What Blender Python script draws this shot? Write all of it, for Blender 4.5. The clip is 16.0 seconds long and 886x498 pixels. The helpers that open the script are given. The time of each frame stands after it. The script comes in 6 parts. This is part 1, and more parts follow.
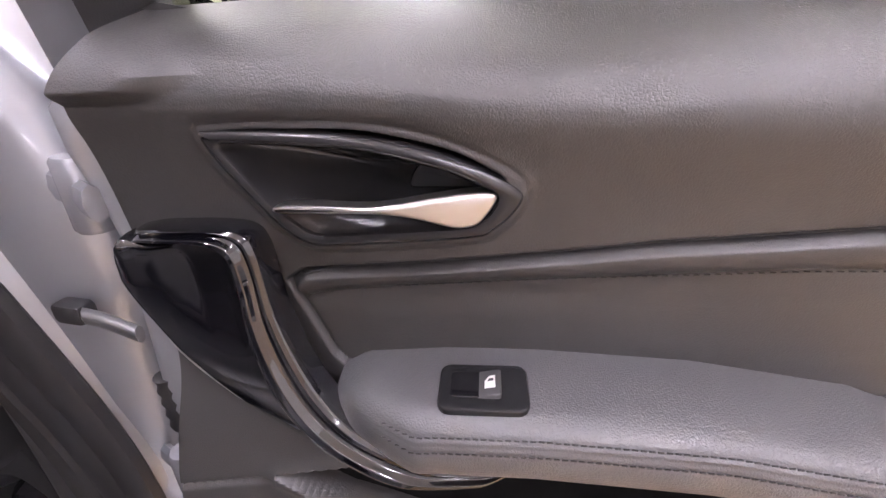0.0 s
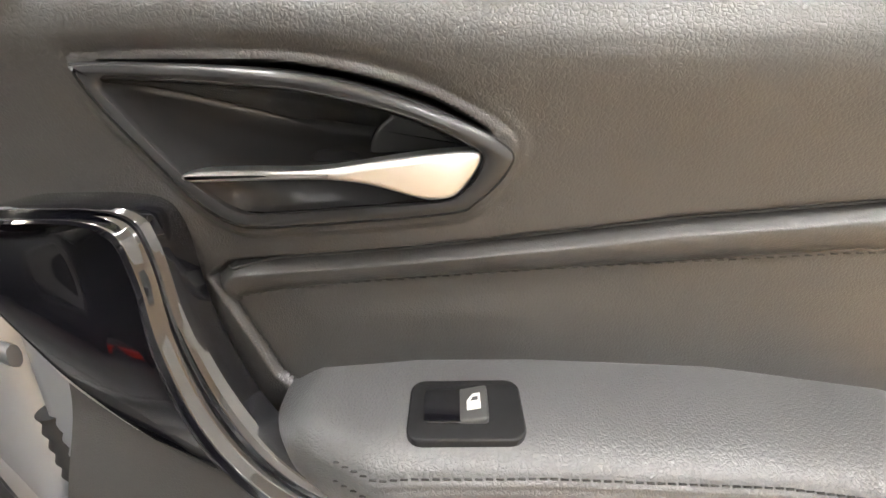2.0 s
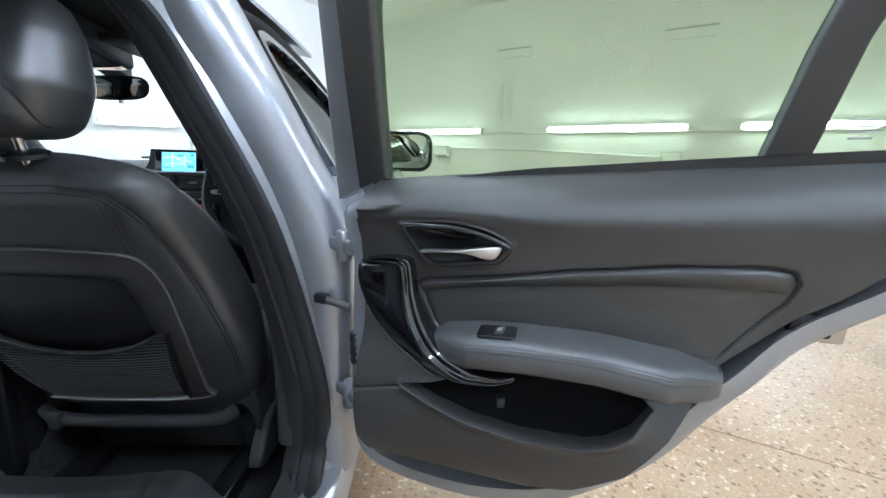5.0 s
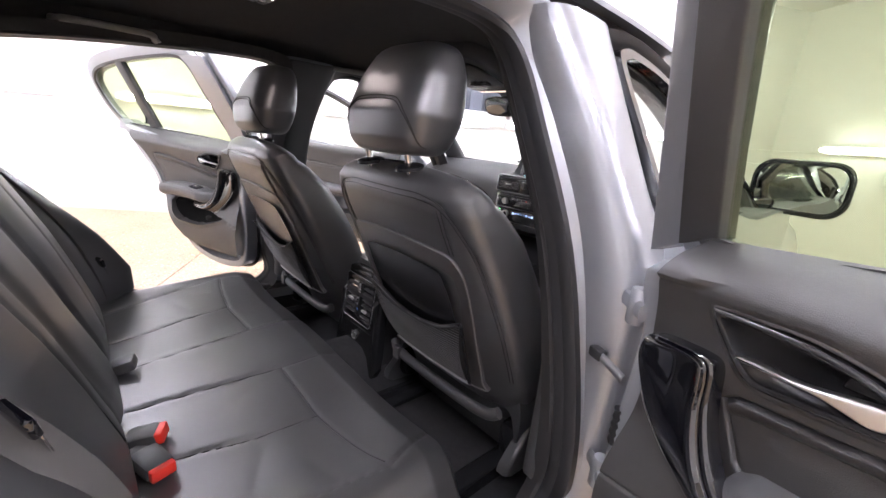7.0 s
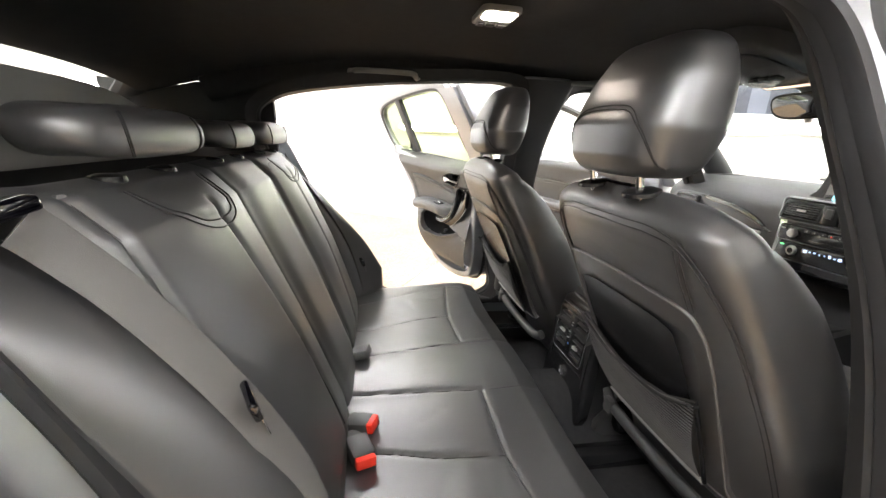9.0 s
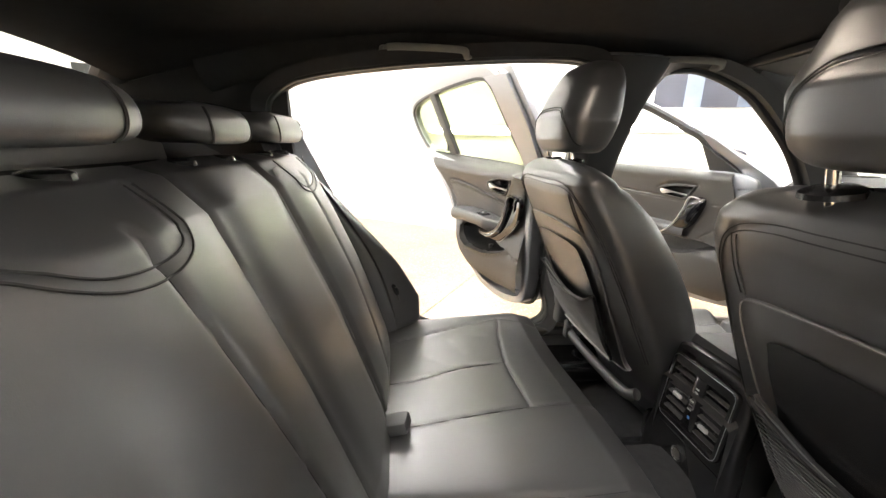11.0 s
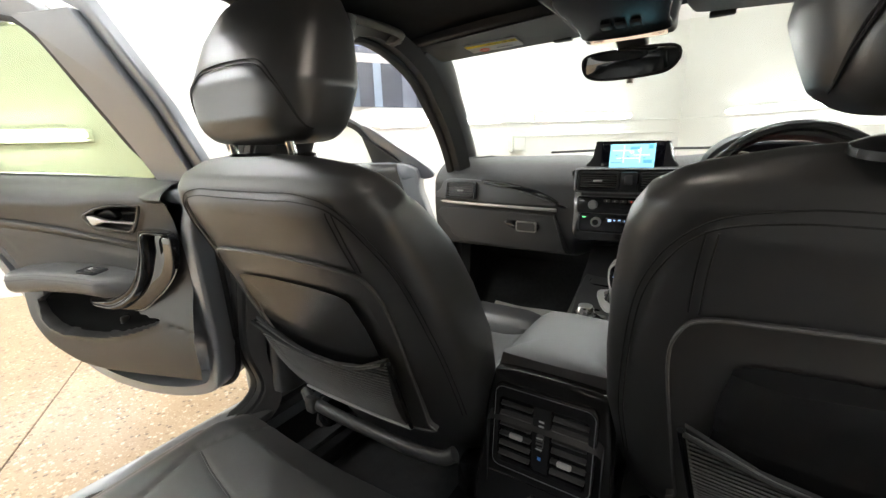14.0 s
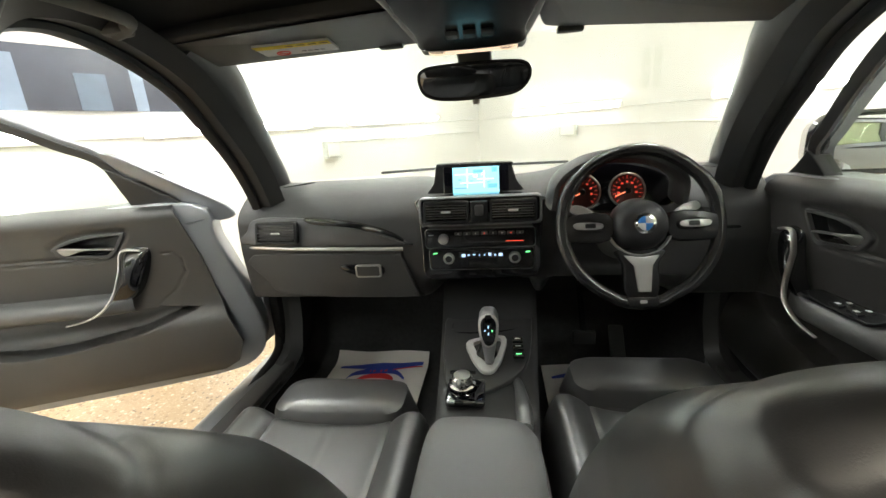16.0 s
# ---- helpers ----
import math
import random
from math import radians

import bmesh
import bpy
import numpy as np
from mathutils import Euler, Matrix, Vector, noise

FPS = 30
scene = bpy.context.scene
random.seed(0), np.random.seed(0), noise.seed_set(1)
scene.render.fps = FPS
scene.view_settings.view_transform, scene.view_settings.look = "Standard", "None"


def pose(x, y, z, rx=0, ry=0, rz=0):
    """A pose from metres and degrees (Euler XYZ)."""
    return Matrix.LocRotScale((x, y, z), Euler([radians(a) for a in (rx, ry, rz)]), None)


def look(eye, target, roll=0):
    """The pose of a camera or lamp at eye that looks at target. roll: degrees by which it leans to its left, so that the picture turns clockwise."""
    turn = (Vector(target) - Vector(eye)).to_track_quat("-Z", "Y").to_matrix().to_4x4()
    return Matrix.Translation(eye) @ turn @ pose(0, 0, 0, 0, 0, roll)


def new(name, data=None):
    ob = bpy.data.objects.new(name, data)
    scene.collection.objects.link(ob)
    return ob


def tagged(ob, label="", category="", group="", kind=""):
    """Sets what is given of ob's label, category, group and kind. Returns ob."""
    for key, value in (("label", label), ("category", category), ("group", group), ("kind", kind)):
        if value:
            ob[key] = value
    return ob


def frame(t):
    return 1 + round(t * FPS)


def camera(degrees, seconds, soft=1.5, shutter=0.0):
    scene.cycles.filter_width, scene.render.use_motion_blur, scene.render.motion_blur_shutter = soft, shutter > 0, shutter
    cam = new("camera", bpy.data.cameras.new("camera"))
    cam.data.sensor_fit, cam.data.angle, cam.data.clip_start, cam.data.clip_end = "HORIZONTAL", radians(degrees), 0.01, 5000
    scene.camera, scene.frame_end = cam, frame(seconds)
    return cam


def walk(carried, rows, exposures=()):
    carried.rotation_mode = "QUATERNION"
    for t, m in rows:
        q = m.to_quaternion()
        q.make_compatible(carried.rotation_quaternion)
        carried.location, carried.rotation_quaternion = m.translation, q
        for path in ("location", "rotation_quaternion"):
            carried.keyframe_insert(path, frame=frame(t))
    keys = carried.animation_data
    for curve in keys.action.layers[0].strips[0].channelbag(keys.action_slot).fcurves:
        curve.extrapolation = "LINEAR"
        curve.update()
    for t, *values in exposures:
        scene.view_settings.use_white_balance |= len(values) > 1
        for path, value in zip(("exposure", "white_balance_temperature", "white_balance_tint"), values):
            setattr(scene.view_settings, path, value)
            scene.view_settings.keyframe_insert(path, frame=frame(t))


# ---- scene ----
# camera and its walk (car frame: x to the car's right, y ahead, z up, ground at z = 0)
cam = camera(95.0, 16.0)
PATH = [
    (0, (1.063, -0.349, 0.962), (1.479, 1.398, 0.081), 1.5),
    (0.5, (1.067, -0.325, 0.929), (1.57, 1.403, 0.056), 2.0),
    (1, (1.072, -0.31, 0.92), (1.631, 1.409, 0.063), 2.6),
    (1.5, (1.074, -0.305, 0.918), (1.649, 1.424, 0.094), 2.8),
    (2, (1.073, -0.308, 0.92), (1.645, 1.44, 0.135), 2.8),
    (2.5, (1.051, -0.405, 0.952), (1.662, 1.369, 0.258), 2.5),
    (3, (1.02, -0.579, 0.989), (1.638, 1.233, 0.409), 1.9),
    (3.2, (1.023, -0.645, 1.008), (1.601, 1.179, 0.427), 1.6),
    (5.3, (1.049, -0.744, 1.03), (0.896, 1.201, 0.591), 2.7),
    (5.5, (1.054, -0.728, 1.056), (0.759, 1.197, 0.599), 4.1),
    (6, (1.086, -0.693, 1.073), (0.39, 1.123, 0.606), 5.6),
    (6.3, (1.086, -0.662, 1.066), (0.155, 1.042, 0.59), 5.8),
    (6.5, (1.09, -0.652, 1.075), (-0.007, 0.946, 0.583), 5.8),
    (7, (1.086, -0.627, 1.073), (-0.32, 0.698, 0.557), 5.7),
    (7.5, (1.082, -0.605, 1.065), (-0.552, 0.416, 0.528), 5.1),
    (8, (1.067, -0.576, 1.069), (-0.711, 0.159, 0.523), 4.2),
    (8.5, (1.053, -0.56, 1.077), (-0.804, -0.046, 0.54), 3.5),
    (9, (1.018, -0.549, 1.082), (-0.88, -0.2, 0.554), 3.0),
    (9.5, (0.956, -0.545, 1.081), (-0.96, -0.318, 0.553), 2.7),
    (9.7, (0.922, -0.547, 1.082), (-0.997, -0.358, 0.553), 2.5),
    (11.8, (0.548, -0.611, 1.023), (-1.369, -0.248, 0.586), 0.8),
    (12, (0.521, -0.618, 1.018), (-1.371, -0.123, 0.599), 0.3),
    (12.5, (0.451, -0.628, 1.01), (-1.301, 0.241, 0.589), -1.0),
    (13, (0.376, -0.613, 1.003), (-1.154, 0.592, 0.548), -1.6),
    (13.5, (0.292, -0.586, 1.004), (-1.011, 0.857, 0.531), -1.6),
    (14, (0.193, -0.539, 1.023), (-0.862, 1.091, 0.545), -1.6),
    (14.5, (0.122, -0.469, 1.057), (-0.699, 1.288, 0.569), -2.0),
    (15, (0.07, -0.396, 1.071), (-0.532, 1.447, 0.578), -2.7),
    (15.5, (0.042, -0.319, 1.083), (-0.371, 1.57, 0.571), -3.4),
    (16, (0.039, -0.254, 1.11), (-0.232, 1.657, 0.584), -3.6),
]
EXPOSURES = [(0.0, 1.5, 6400, 34), (0.8, 1.98, 6800, 18), (2.2, 2.0, 6900, 14), (2.7, 1.65, 6800, 16), (3.2, 1.3, 7000, 18), (5.3, 0.8, 5200, 8), (6.0, 0.95, 5800, 24), (7.0, 1.3, 6200, 26), (9.0, 1.75, 6700, 14), (12.4, 1.75, 7200, 14), (12.95, 1.1, 7300, 18), (14.5, 1.0, 6400, 6), (15.5, 1.3, 6700, 5), (16.0, 1.15, 6900, 6)]
walk(cam, [(t, look(eye, target, roll)) for t, eye, target, roll in PATH], EXPOSURES)

# ---- world: a closed workshop, so almost nothing comes from outside ----
world = bpy.data.worlds.new("world")
scene.world = world
world.use_nodes = True
world.node_tree.nodes["Background"].inputs[0].default_value = (0.8, 0.85, 0.9, 1)
world.node_tree.nodes["Background"].inputs[1].default_value = 0.2


# ---- small tools ----
def material(name, color, rough=0.5, metal=0.0, grain=None, bump=0.0, tint=0.0, tint_scale=6.0, coat=0.0, spec=0.5, rough_var=0.0, ior=1.5, transmission=0.0, cells=False):
    """A procedural surface: base colour with slow variation, and fine relief of the given scale."""
    m = bpy.data.materials.new(name)
    m.use_nodes = True
    nt = m.node_tree
    b = nt.nodes["Principled BSDF"]
    b.inputs["Base Color"].default_value = (*color, 1)
    b.inputs["Roughness"].default_value = rough
    b.inputs["Metallic"].default_value = metal
    b.inputs["IOR"].default_value = ior
    b.inputs["Specular IOR Level"].default_value = spec
    b.inputs["Coat Weight"].default_value = coat
    b.inputs["Coat Roughness"].default_value = 0.04
    b.inputs["Transmission Weight"].default_value = transmission
    tc = nt.nodes.new("ShaderNodeTexCoord")
    if tint > 0 or rough_var > 0:
        n = nt.nodes.new("ShaderNodeTexNoise")
        n.inputs["Scale"].default_value = tint_scale
        n.inputs["Detail"].default_value = 6
        nt.links.new(tc.outputs["Object"], n.inputs["Vector"])
        if tint > 0:
            mix = nt.nodes.new("ShaderNodeMix")
            mix.data_type = "RGBA"
            mix.inputs[6].default_value = (*[c * (1 - tint) for c in color], 1)
            mix.inputs[7].default_value = (*[min(1, c * (1 + tint)) for c in color], 1)
            nt.links.new(n.outputs["Fac"], mix.inputs[0])
            nt.links.new(mix.outputs[2], b.inputs["Base Color"])
        if rough_var > 0:
            mr = nt.nodes.new("ShaderNodeMapRange")
            mr.inputs["To Min"].default_value = max(0, rough - rough_var)
            mr.inputs["To Max"].default_value = min(1, rough + rough_var)
            nt.links.new(n.outputs["Fac"], mr.inputs["Value"])
            nt.links.new(mr.outputs["Result"], b.inputs["Roughness"])
    if grain:
        if cells:
            warp = nt.nodes.new("ShaderNodeTexNoise")
            warp.inputs["Scale"].default_value = grain * 0.6
            warp.inputs["Detail"].default_value = 2
            nt.links.new(tc.outputs["Object"], warp.inputs["Vector"])
            off = nt.nodes.new("ShaderNodeVectorMath")
            off.operation = "MULTIPLY_ADD"
            off.inputs[1].default_value = (1.6 / grain,) * 3
            nt.links.new(warp.outputs["Color"], off.inputs[0])
            nt.links.new(tc.outputs["Object"], off.inputs[2])
            g = nt.nodes.new("ShaderNodeTexVoronoi")
            g.feature = "DISTANCE_TO_EDGE"
            g.inputs["Scale"].default_value = grain
            nt.links.new(off.outputs["Vector"], g.inputs["Vector"])
            ramp = nt.nodes.new("ShaderNodeMapRange")
            ramp.inputs["From Max"].default_value = 0.25
            nt.links.new(g.outputs["Distance"], ramp.inputs["Value"])
            height = ramp.outputs["Result"]
        else:
            g = nt.nodes.new("ShaderNodeTexNoise")
            g.inputs["Scale"].default_value = grain
            g.inputs["Detail"].default_value = 5
            nt.links.new(tc.outputs["Object"], g.inputs["Vector"])
            height = g.outputs["Fac"]
        bp = nt.nodes.new("ShaderNodeBump")
        bp.inputs["Strength"].default_value = bump
        bp.inputs["Distance"].default_value = 0.35 / grain
        nt.links.new(height, bp.inputs["Height"])
        nt.links.new(bp.outputs["Normal"], b.inputs["Normal"])
    return m


def glow(name, color, strength):
    m = bpy.data.materials.new(name)
    m.use_nodes = True
    nt = m.node_tree
    b = nt.nodes["Principled BSDF"]
    b.inputs["Base Color"].default_value = (*color, 1)
    b.inputs["Emission Color"].default_value = (*color, 1)
    b.inputs["Emission Strength"].default_value = strength
    return m


def clear_glass(name, color):
    """Thin window glass: tinted see-through with a mirror sheen towards grazing."""
    m = bpy.data.materials.new(name)
    m.use_nodes = True
    nt = m.node_tree
    nt.nodes.remove(nt.nodes["Principled BSDF"])
    t = nt.nodes.new("ShaderNodeBsdfTransparent")
    t.inputs[0].default_value = (*color, 1)
    g = nt.nodes.new("ShaderNodeBsdfGlossy")
    g.inputs["Roughness"].default_value = 0.02
    f = nt.nodes.new("ShaderNodeLayerWeight")
    f.inputs["Blend"].default_value = 0.5
    p = nt.nodes.new("ShaderNodeMath")
    p.operation = "POWER"
    p.inputs[1].default_value = 4.0
    q = nt.nodes.new("ShaderNodeMath")
    q.operation = "MULTIPLY_ADD"
    q.inputs[1].default_value, q.inputs[2].default_value = 0.5, 0.02
    mx = nt.nodes.new("ShaderNodeMixShader")
    nt.links.new(f.outputs["Facing"], p.inputs[0])
    nt.links.new(p.outputs[0], q.inputs[0])
    nt.links.new(q.outputs[0], mx.inputs[0])
    nt.links.new(t.outputs[0], mx.inputs[1])
    nt.links.new(g.outputs[0], mx.inputs[2])
    nt.links.new(mx.outputs[0], nt.nodes["Material Output"].inputs[0])
    return m


def mesh_of(name, verts, faces, smooth=True):
    me = bpy.data.meshes.new(name)
    me.from_pydata([tuple(map(float, v)) for v in verts], [], faces)
    bm = bmesh.new()
    bm.from_mesh(me)
    bmesh.ops.remove_doubles(bm, verts=bm.verts, dist=1e-6)
    bmesh.ops.recalc_face_normals(bm, faces=bm.faces)
    bm.to_mesh(me)
    bm.free()
    if smooth:
        me.shade_smooth()
        me.set_sharp_from_angle(angle=radians(38))
    return me


def thing(name, at, label, category, group="", kind=""):
    ob = new(name)
    ob.location = at
    ob.empty_display_size = 0.05
    return tagged(ob, label, category, group, kind)


def part(name, me, mat, parent=None, label=""):
    """One mesh, in world metres, as a part of parent."""
    if isinstance(me, bmesh.types.BMesh):
        bm, me = me, bpy.data.meshes.new(name)
        bmesh.ops.recalc_face_normals(bm, faces=bm.faces)
        bm.to_mesh(me)
        bm.free()
        me.shade_smooth()
        me.set_sharp_from_angle(angle=radians(38))
    me.materials.append(mat)
    ob = new(name, me)
    if parent is not None:
        ob.parent = parent
        ob.matrix_parent_inverse = Matrix.Translation(parent.location).inverted()
    if label:
        tagged(ob, label)
    return ob


def smooth_line(pts, n=8, closed=False):
    """Catmull-Rom through the points."""
    p = np.array(pts, float)
    k = len(p)
    out = []
    for i in range(k if closed else k - 1):
        if closed:
            a, b, c, d = p[(i - 1) % k], p[i], p[(i + 1) % k], p[(i + 2) % k]
        else:
            a, b, c, d = p[max(i - 1, 0)], p[i], p[i + 1], p[min(i + 2, k - 1)]
        for j in range(n):
            t = j / n
            out.append(0.5 * (2 * b + (c - a) * t + (2 * a - 5 * b + 4 * c - d) * t * t + (3 * b - a - 3 * c + d) * t ** 3))
    if not closed:
        out.append(p[-1])
    return np.array(out)


def sweep(pts, rx, ry=None, closed=False, sides=10, up=(0, 0, 1), ends=None):
    """A rod of elliptic section along the points; rx and ry may be lists, one for each point."""
    p = np.array(pts, float)
    k = len(p)
    rx = np.full(k, rx) if np.isscalar(rx) else np.interp(np.linspace(0, 1, k), np.linspace(0, 1, len(rx)), rx)
    ry = rx if ry is None else (np.full(k, ry) if np.isscalar(ry) else np.interp(np.linspace(0, 1, k), np.linspace(0, 1, len(ry)), ry))
    verts, faces = [], []
    for i in range(k):
        a, b = (p[(i - 1) % k], p[(i + 1) % k]) if closed else (p[max(i - 1, 0)], p[min(i + 1, k - 1)])
        d = (b - a) / np.linalg.norm(b - a)
        s = np.cross(d, up)
        s /= np.linalg.norm(s) + 1e-9
        u = np.cross(s, d)
        for j in range(sides):
            q = 2 * math.pi * j / sides
            verts.append(p[i] + s * math.cos(q) * rx[i] + u * math.sin(q) * ry[i])
    for i in range(k if closed else k - 1):
        for j in range(sides):
            i2, j2 = (i + 1) % k, (j + 1) % sides
            faces.append((i * sides + j, i * sides + j2, i2 * sides + j2, i2 * sides + j))
    if not closed:
        faces += [tuple(range(sides)), tuple(range((k - 1) * sides, k * sides))]
    return mesh_of("rod", verts, faces)


def grid(fn, nu, nv, thick=0.0, back=None, close_u=False):
    """A sheet from fn(u, v) with u, v in 0..1, given a back at `thick` along `back`."""
    u, v = np.meshgrid(np.linspace(0, 1, nu), np.linspace(0, 1, nv), indexing="ij")
    pts = np.array(fn(u, v), float)
    pts = np.stack([np.broadcast_to(c, u.shape) for c in pts], -1).reshape(-1, 3)
    faces = [(i * nv + j, (i + 1) * nv + j, (i + 1) * nv + j + 1, i * nv + j + 1) for i in range(nu - 1) for j in range(nv - 1)]
    verts = list(pts)
    if thick:
        n = len(pts)
        verts += list(pts + np.array(back, float) * thick)
        faces += [tuple(n + q for q in reversed(f)) for f in faces]
        rim = [i * nv for i in range(nu)] + [(nu - 1) * nv + j for j in range(1, nv)] + [i * nv + nv - 1 for i in range(nu - 2, -1, -1)] + [j for j in range(nv - 2, 0, -1)]
        for a, b in zip(rim, rim[1:] + rim[:1]):
            faces.append((a, b, n + b, n + a))
    return mesh_of("sheet", verts, faces)


def inset(outline, d):
    """The outline (counter-clockwise or not) moved inwards by d."""
    p = np.array(outline, float)
    area = 0.5 * np.sum(p[:, 0] * np.roll(p[:, 1], -1) - np.roll(p[:, 0], -1) * p[:, 1])
    e = np.roll(p, -1, 0) - p
    n = np.stack([-e[:, 1], e[:, 0]], 1) / (np.linalg.norm(e, axis=1)[:, None] + 1e-9) * (1 if area > 0 else -1)
    m = n + np.roll(n, 1, 0)
    m /= np.maximum((m * m).sum(1), 0.6)[:, None] ** 0.5 * 1.0 + 1e-9
    return p + m * d


def plate(outline, f, h0, h1, bevel=0.003, steps=3, hole=None, lip=0.0):
    """An outline in (a, b) raised from h0 to h1 with a rounded top edge; f(a, b, h) gives the place. hole: an inner outline of as many points."""
    rings = [(np.array(outline, float), h0)]
    for i in range(steps + 1):
        q = math.pi / 2 * i / steps
        rings.append((inset(outline, bevel * (1 - math.cos(q))), h1 - (h1 - h0 > 0 and 1 or -1) * bevel * (1 - math.sin(q))))
    if hole is not None:
        if lip:
            rings += [(inset(hole, -lip), h1), (inset(hole, -.4 * lip), h1 - .25 * lip)]
        rings.append((np.array(hole, float), h1 - lip))
        rings.append((np.array(hole, float), h0))
    n = len(outline)
    verts, faces = [], []
    for o, h in rings:
        verts += [f(a, b, h) for a, b in o]
    m = len(rings)
    for i in range(m if hole is not None else m - 1):
        for j in range(n):
            i2, j2 = (i + 1) % m, (j + 1) % n
            faces.append((i * n + j, i * n + j2, i2 * n + j2, i2 * n + j))
    if hole is None:
        faces += [tuple(range(n)), tuple(range((m - 1) * n, m * n))]
    return mesh_of("plate", verts, faces)


def pillow(outline, f, top, bottom=0.0, p=3.0, rings=9, centre=None, cap=True):
    """A padded form over an outline: height rises from bottom at the rim to top in the middle."""
    o = np.array(outline, float)
    c = o.mean(0) if centre is None else np.array(centre, float)
    n = len(o)
    verts, faces = [f(*q, bottom) for q in o], [tuple(range(n))] if cap else []
    for i in range(rings):
        s = 1 - (i / rings) ** 1.0
        ring = c + (o - c) * s
        h = bottom + (top - bottom) * (1 - s ** p) ** (1 / p)
        verts += [f(a, b, h) for a, b in ring]
        for j in range(n):
            j2 = (j + 1) % n
            faces.append((i * n + j, i * n + j2, (i + 1) * n + j2, (i + 1) * n + j))
    verts.append(f(*c, top))
    last = len(verts) - 1
    for j in range(n):
        faces.append((rings * n + j, rings * n + (j + 1) % n, last))
    return mesh_of("pillow", verts, faces)


def rbox(c, size, bevel=0.004, m=None, segs=2):
    """A box with rounded edges, as a bmesh; m turns it about its centre."""
    bm = bmesh.new()
    bmesh.ops.create_cube(bm, size=1)
    bmesh.ops.scale(bm, vec=size, verts=bm.verts)
    bmesh.ops.bevel(bm, geom=bm.edges[:], offset=min(bevel, 0.45 * min(size)), segments=segs, affect="EDGES", profile=0.5)
    t = Matrix.Translation(c) @ (m.to_4x4() if m is not None else Matrix())
    bmesh.ops.transform(bm, matrix=t, verts=bm.verts)
    return bm


def turned(profile, c, axis=(0, 0, 1), n=24):
    """A turned form: (radius, height) pairs about an axis at c."""
    q = Vector((0, 0, 1)).rotation_difference(Vector(axis)).to_matrix()
    verts, faces = [], []
    for r, h in profile:
        for j in range(n):
            a = 2 * math.pi * j / n
            verts.append(Vector(c) + q @ Vector((r * math.cos(a), r * math.sin(a), h)))
    for i in range(len(profile) - 1):
        for j in range(n):
            j2 = (j + 1) % n
            faces.append((i * n + j, i * n + j2, (i + 1) * n + j2, (i + 1) * n + j))
    faces += [tuple(range(n)), tuple(range((len(profile) - 1) * n, len(profile) * n))]
    return mesh_of("turned", verts, faces)


def rrect(a0, a1, b0, b1, r, n=5):
    """A rectangle with rounded corners as an outline."""
    out = []
    for ca, cb, q0 in ((a1 - r, b1 - r, 0), (a0 + r, b1 - r, 90), (a0 + r, b0 + r, 180), (a1 - r, b0 + r, 270)):
        for i in range(n + 1):
            q = radians(q0 + 90 * i / n)
            out.append((ca + r * math.cos(q), cb + r * math.sin(q)))
    return out


def groove(x, y, line, width, depth):
    """How far a seam along the line presses into a padded face, at the places x, y."""
    d = np.full(np.shape(x), 9.0)
    for (ax, ay), (bx, by) in zip(line, line[1:]):
        ex, ey = bx - ax, by - ay
        t = np.clip(((x - ax) * ex + (y - ay) * ey) / (ex * ex + ey * ey + 1e-12), 0, 1)
        d = np.minimum(d, np.hypot(x - ax - t * ex, y - ay - t * ey))
    return depth * np.exp(-np.abs(d / width) ** 1.3)


def joined(meshes):
    bm = bmesh.new()
    for me in meshes:
        if isinstance(me, bmesh.types.BMesh):
            tmp = bpy.data.meshes.new("tmp")
            me.to_mesh(tmp)
            me.free()
            me = tmp
        bm.from_mesh(me)
    return bm


def lettering(name, text, size, m, mat, parent, label=""):
    """Words in the built-in font, turned into a mesh."""
    cu = bpy.data.curves.new(name, "FONT")
    cu.body, cu.size, cu.align_x, cu.align_y = text, size, "CENTER", "CENTER"
    tmp = bpy.data.objects.new("tmp", cu)
    scene.collection.objects.link(tmp)
    bpy.context.view_layer.update()
    me = bpy.data.meshes.new_from_object(tmp.evaluated_get(bpy.context.evaluated_depsgraph_get()))
    bpy.data.objects.remove(tmp)
    me.transform(m)
    return part(name, me, mat, parent, label)


# ---- materials ----
LEATHER = material("black_leather", (0.046, 0.046, 0.047), 0.37, spec=1.0, ior=1.6, grain=620, bump=0.08, cells=True, tint=0.12, tint_scale=9, rough_var=0.06)
LEATHERETTE = material("door_leatherette", (0.032, 0.0305, 0.0295), 0.47, spec=0.85, ior=1.55, grain=500, bump=0.22, cells=True, tint=0.08, rough_var=0.05)
PADDED = material("armrest_leather", (0.085, 0.085, 0.087), 0.40, spec=0.9, grain=420, bump=0.25, cells=True, tint=0.08, rough_var=0.05)
PLASTIC = material("dark_plastic", (0.055, 0.055, 0.055), 0.45, grain=900, bump=0.25, tint=0.08)
DASH = material("dash_plastic", (0.05, 0.05, 0.051), 0.5, grain=700, bump=0.35, cells=True, tint=0.06)
SATIN = material("satin_dark_plastic", (0.016, 0.016, 0.017), 0.26, spec=0.35, tint=0.05)
SHELL = material("seat_back_leatherette", (0.055, 0.052, 0.05), 0.30, spec=0.9, grain=600, bump=0.12, cells=True, tint=0.1)
GLOSS = material("piano_black", (0.004, 0.004, 0.006), 0.05, coat=1.0, spec=0.8, tint=0.2, tint_scale=20)
CHROME = material("chrome", (0.78, 0.78, 0.78), 0.08, metal=1.0)

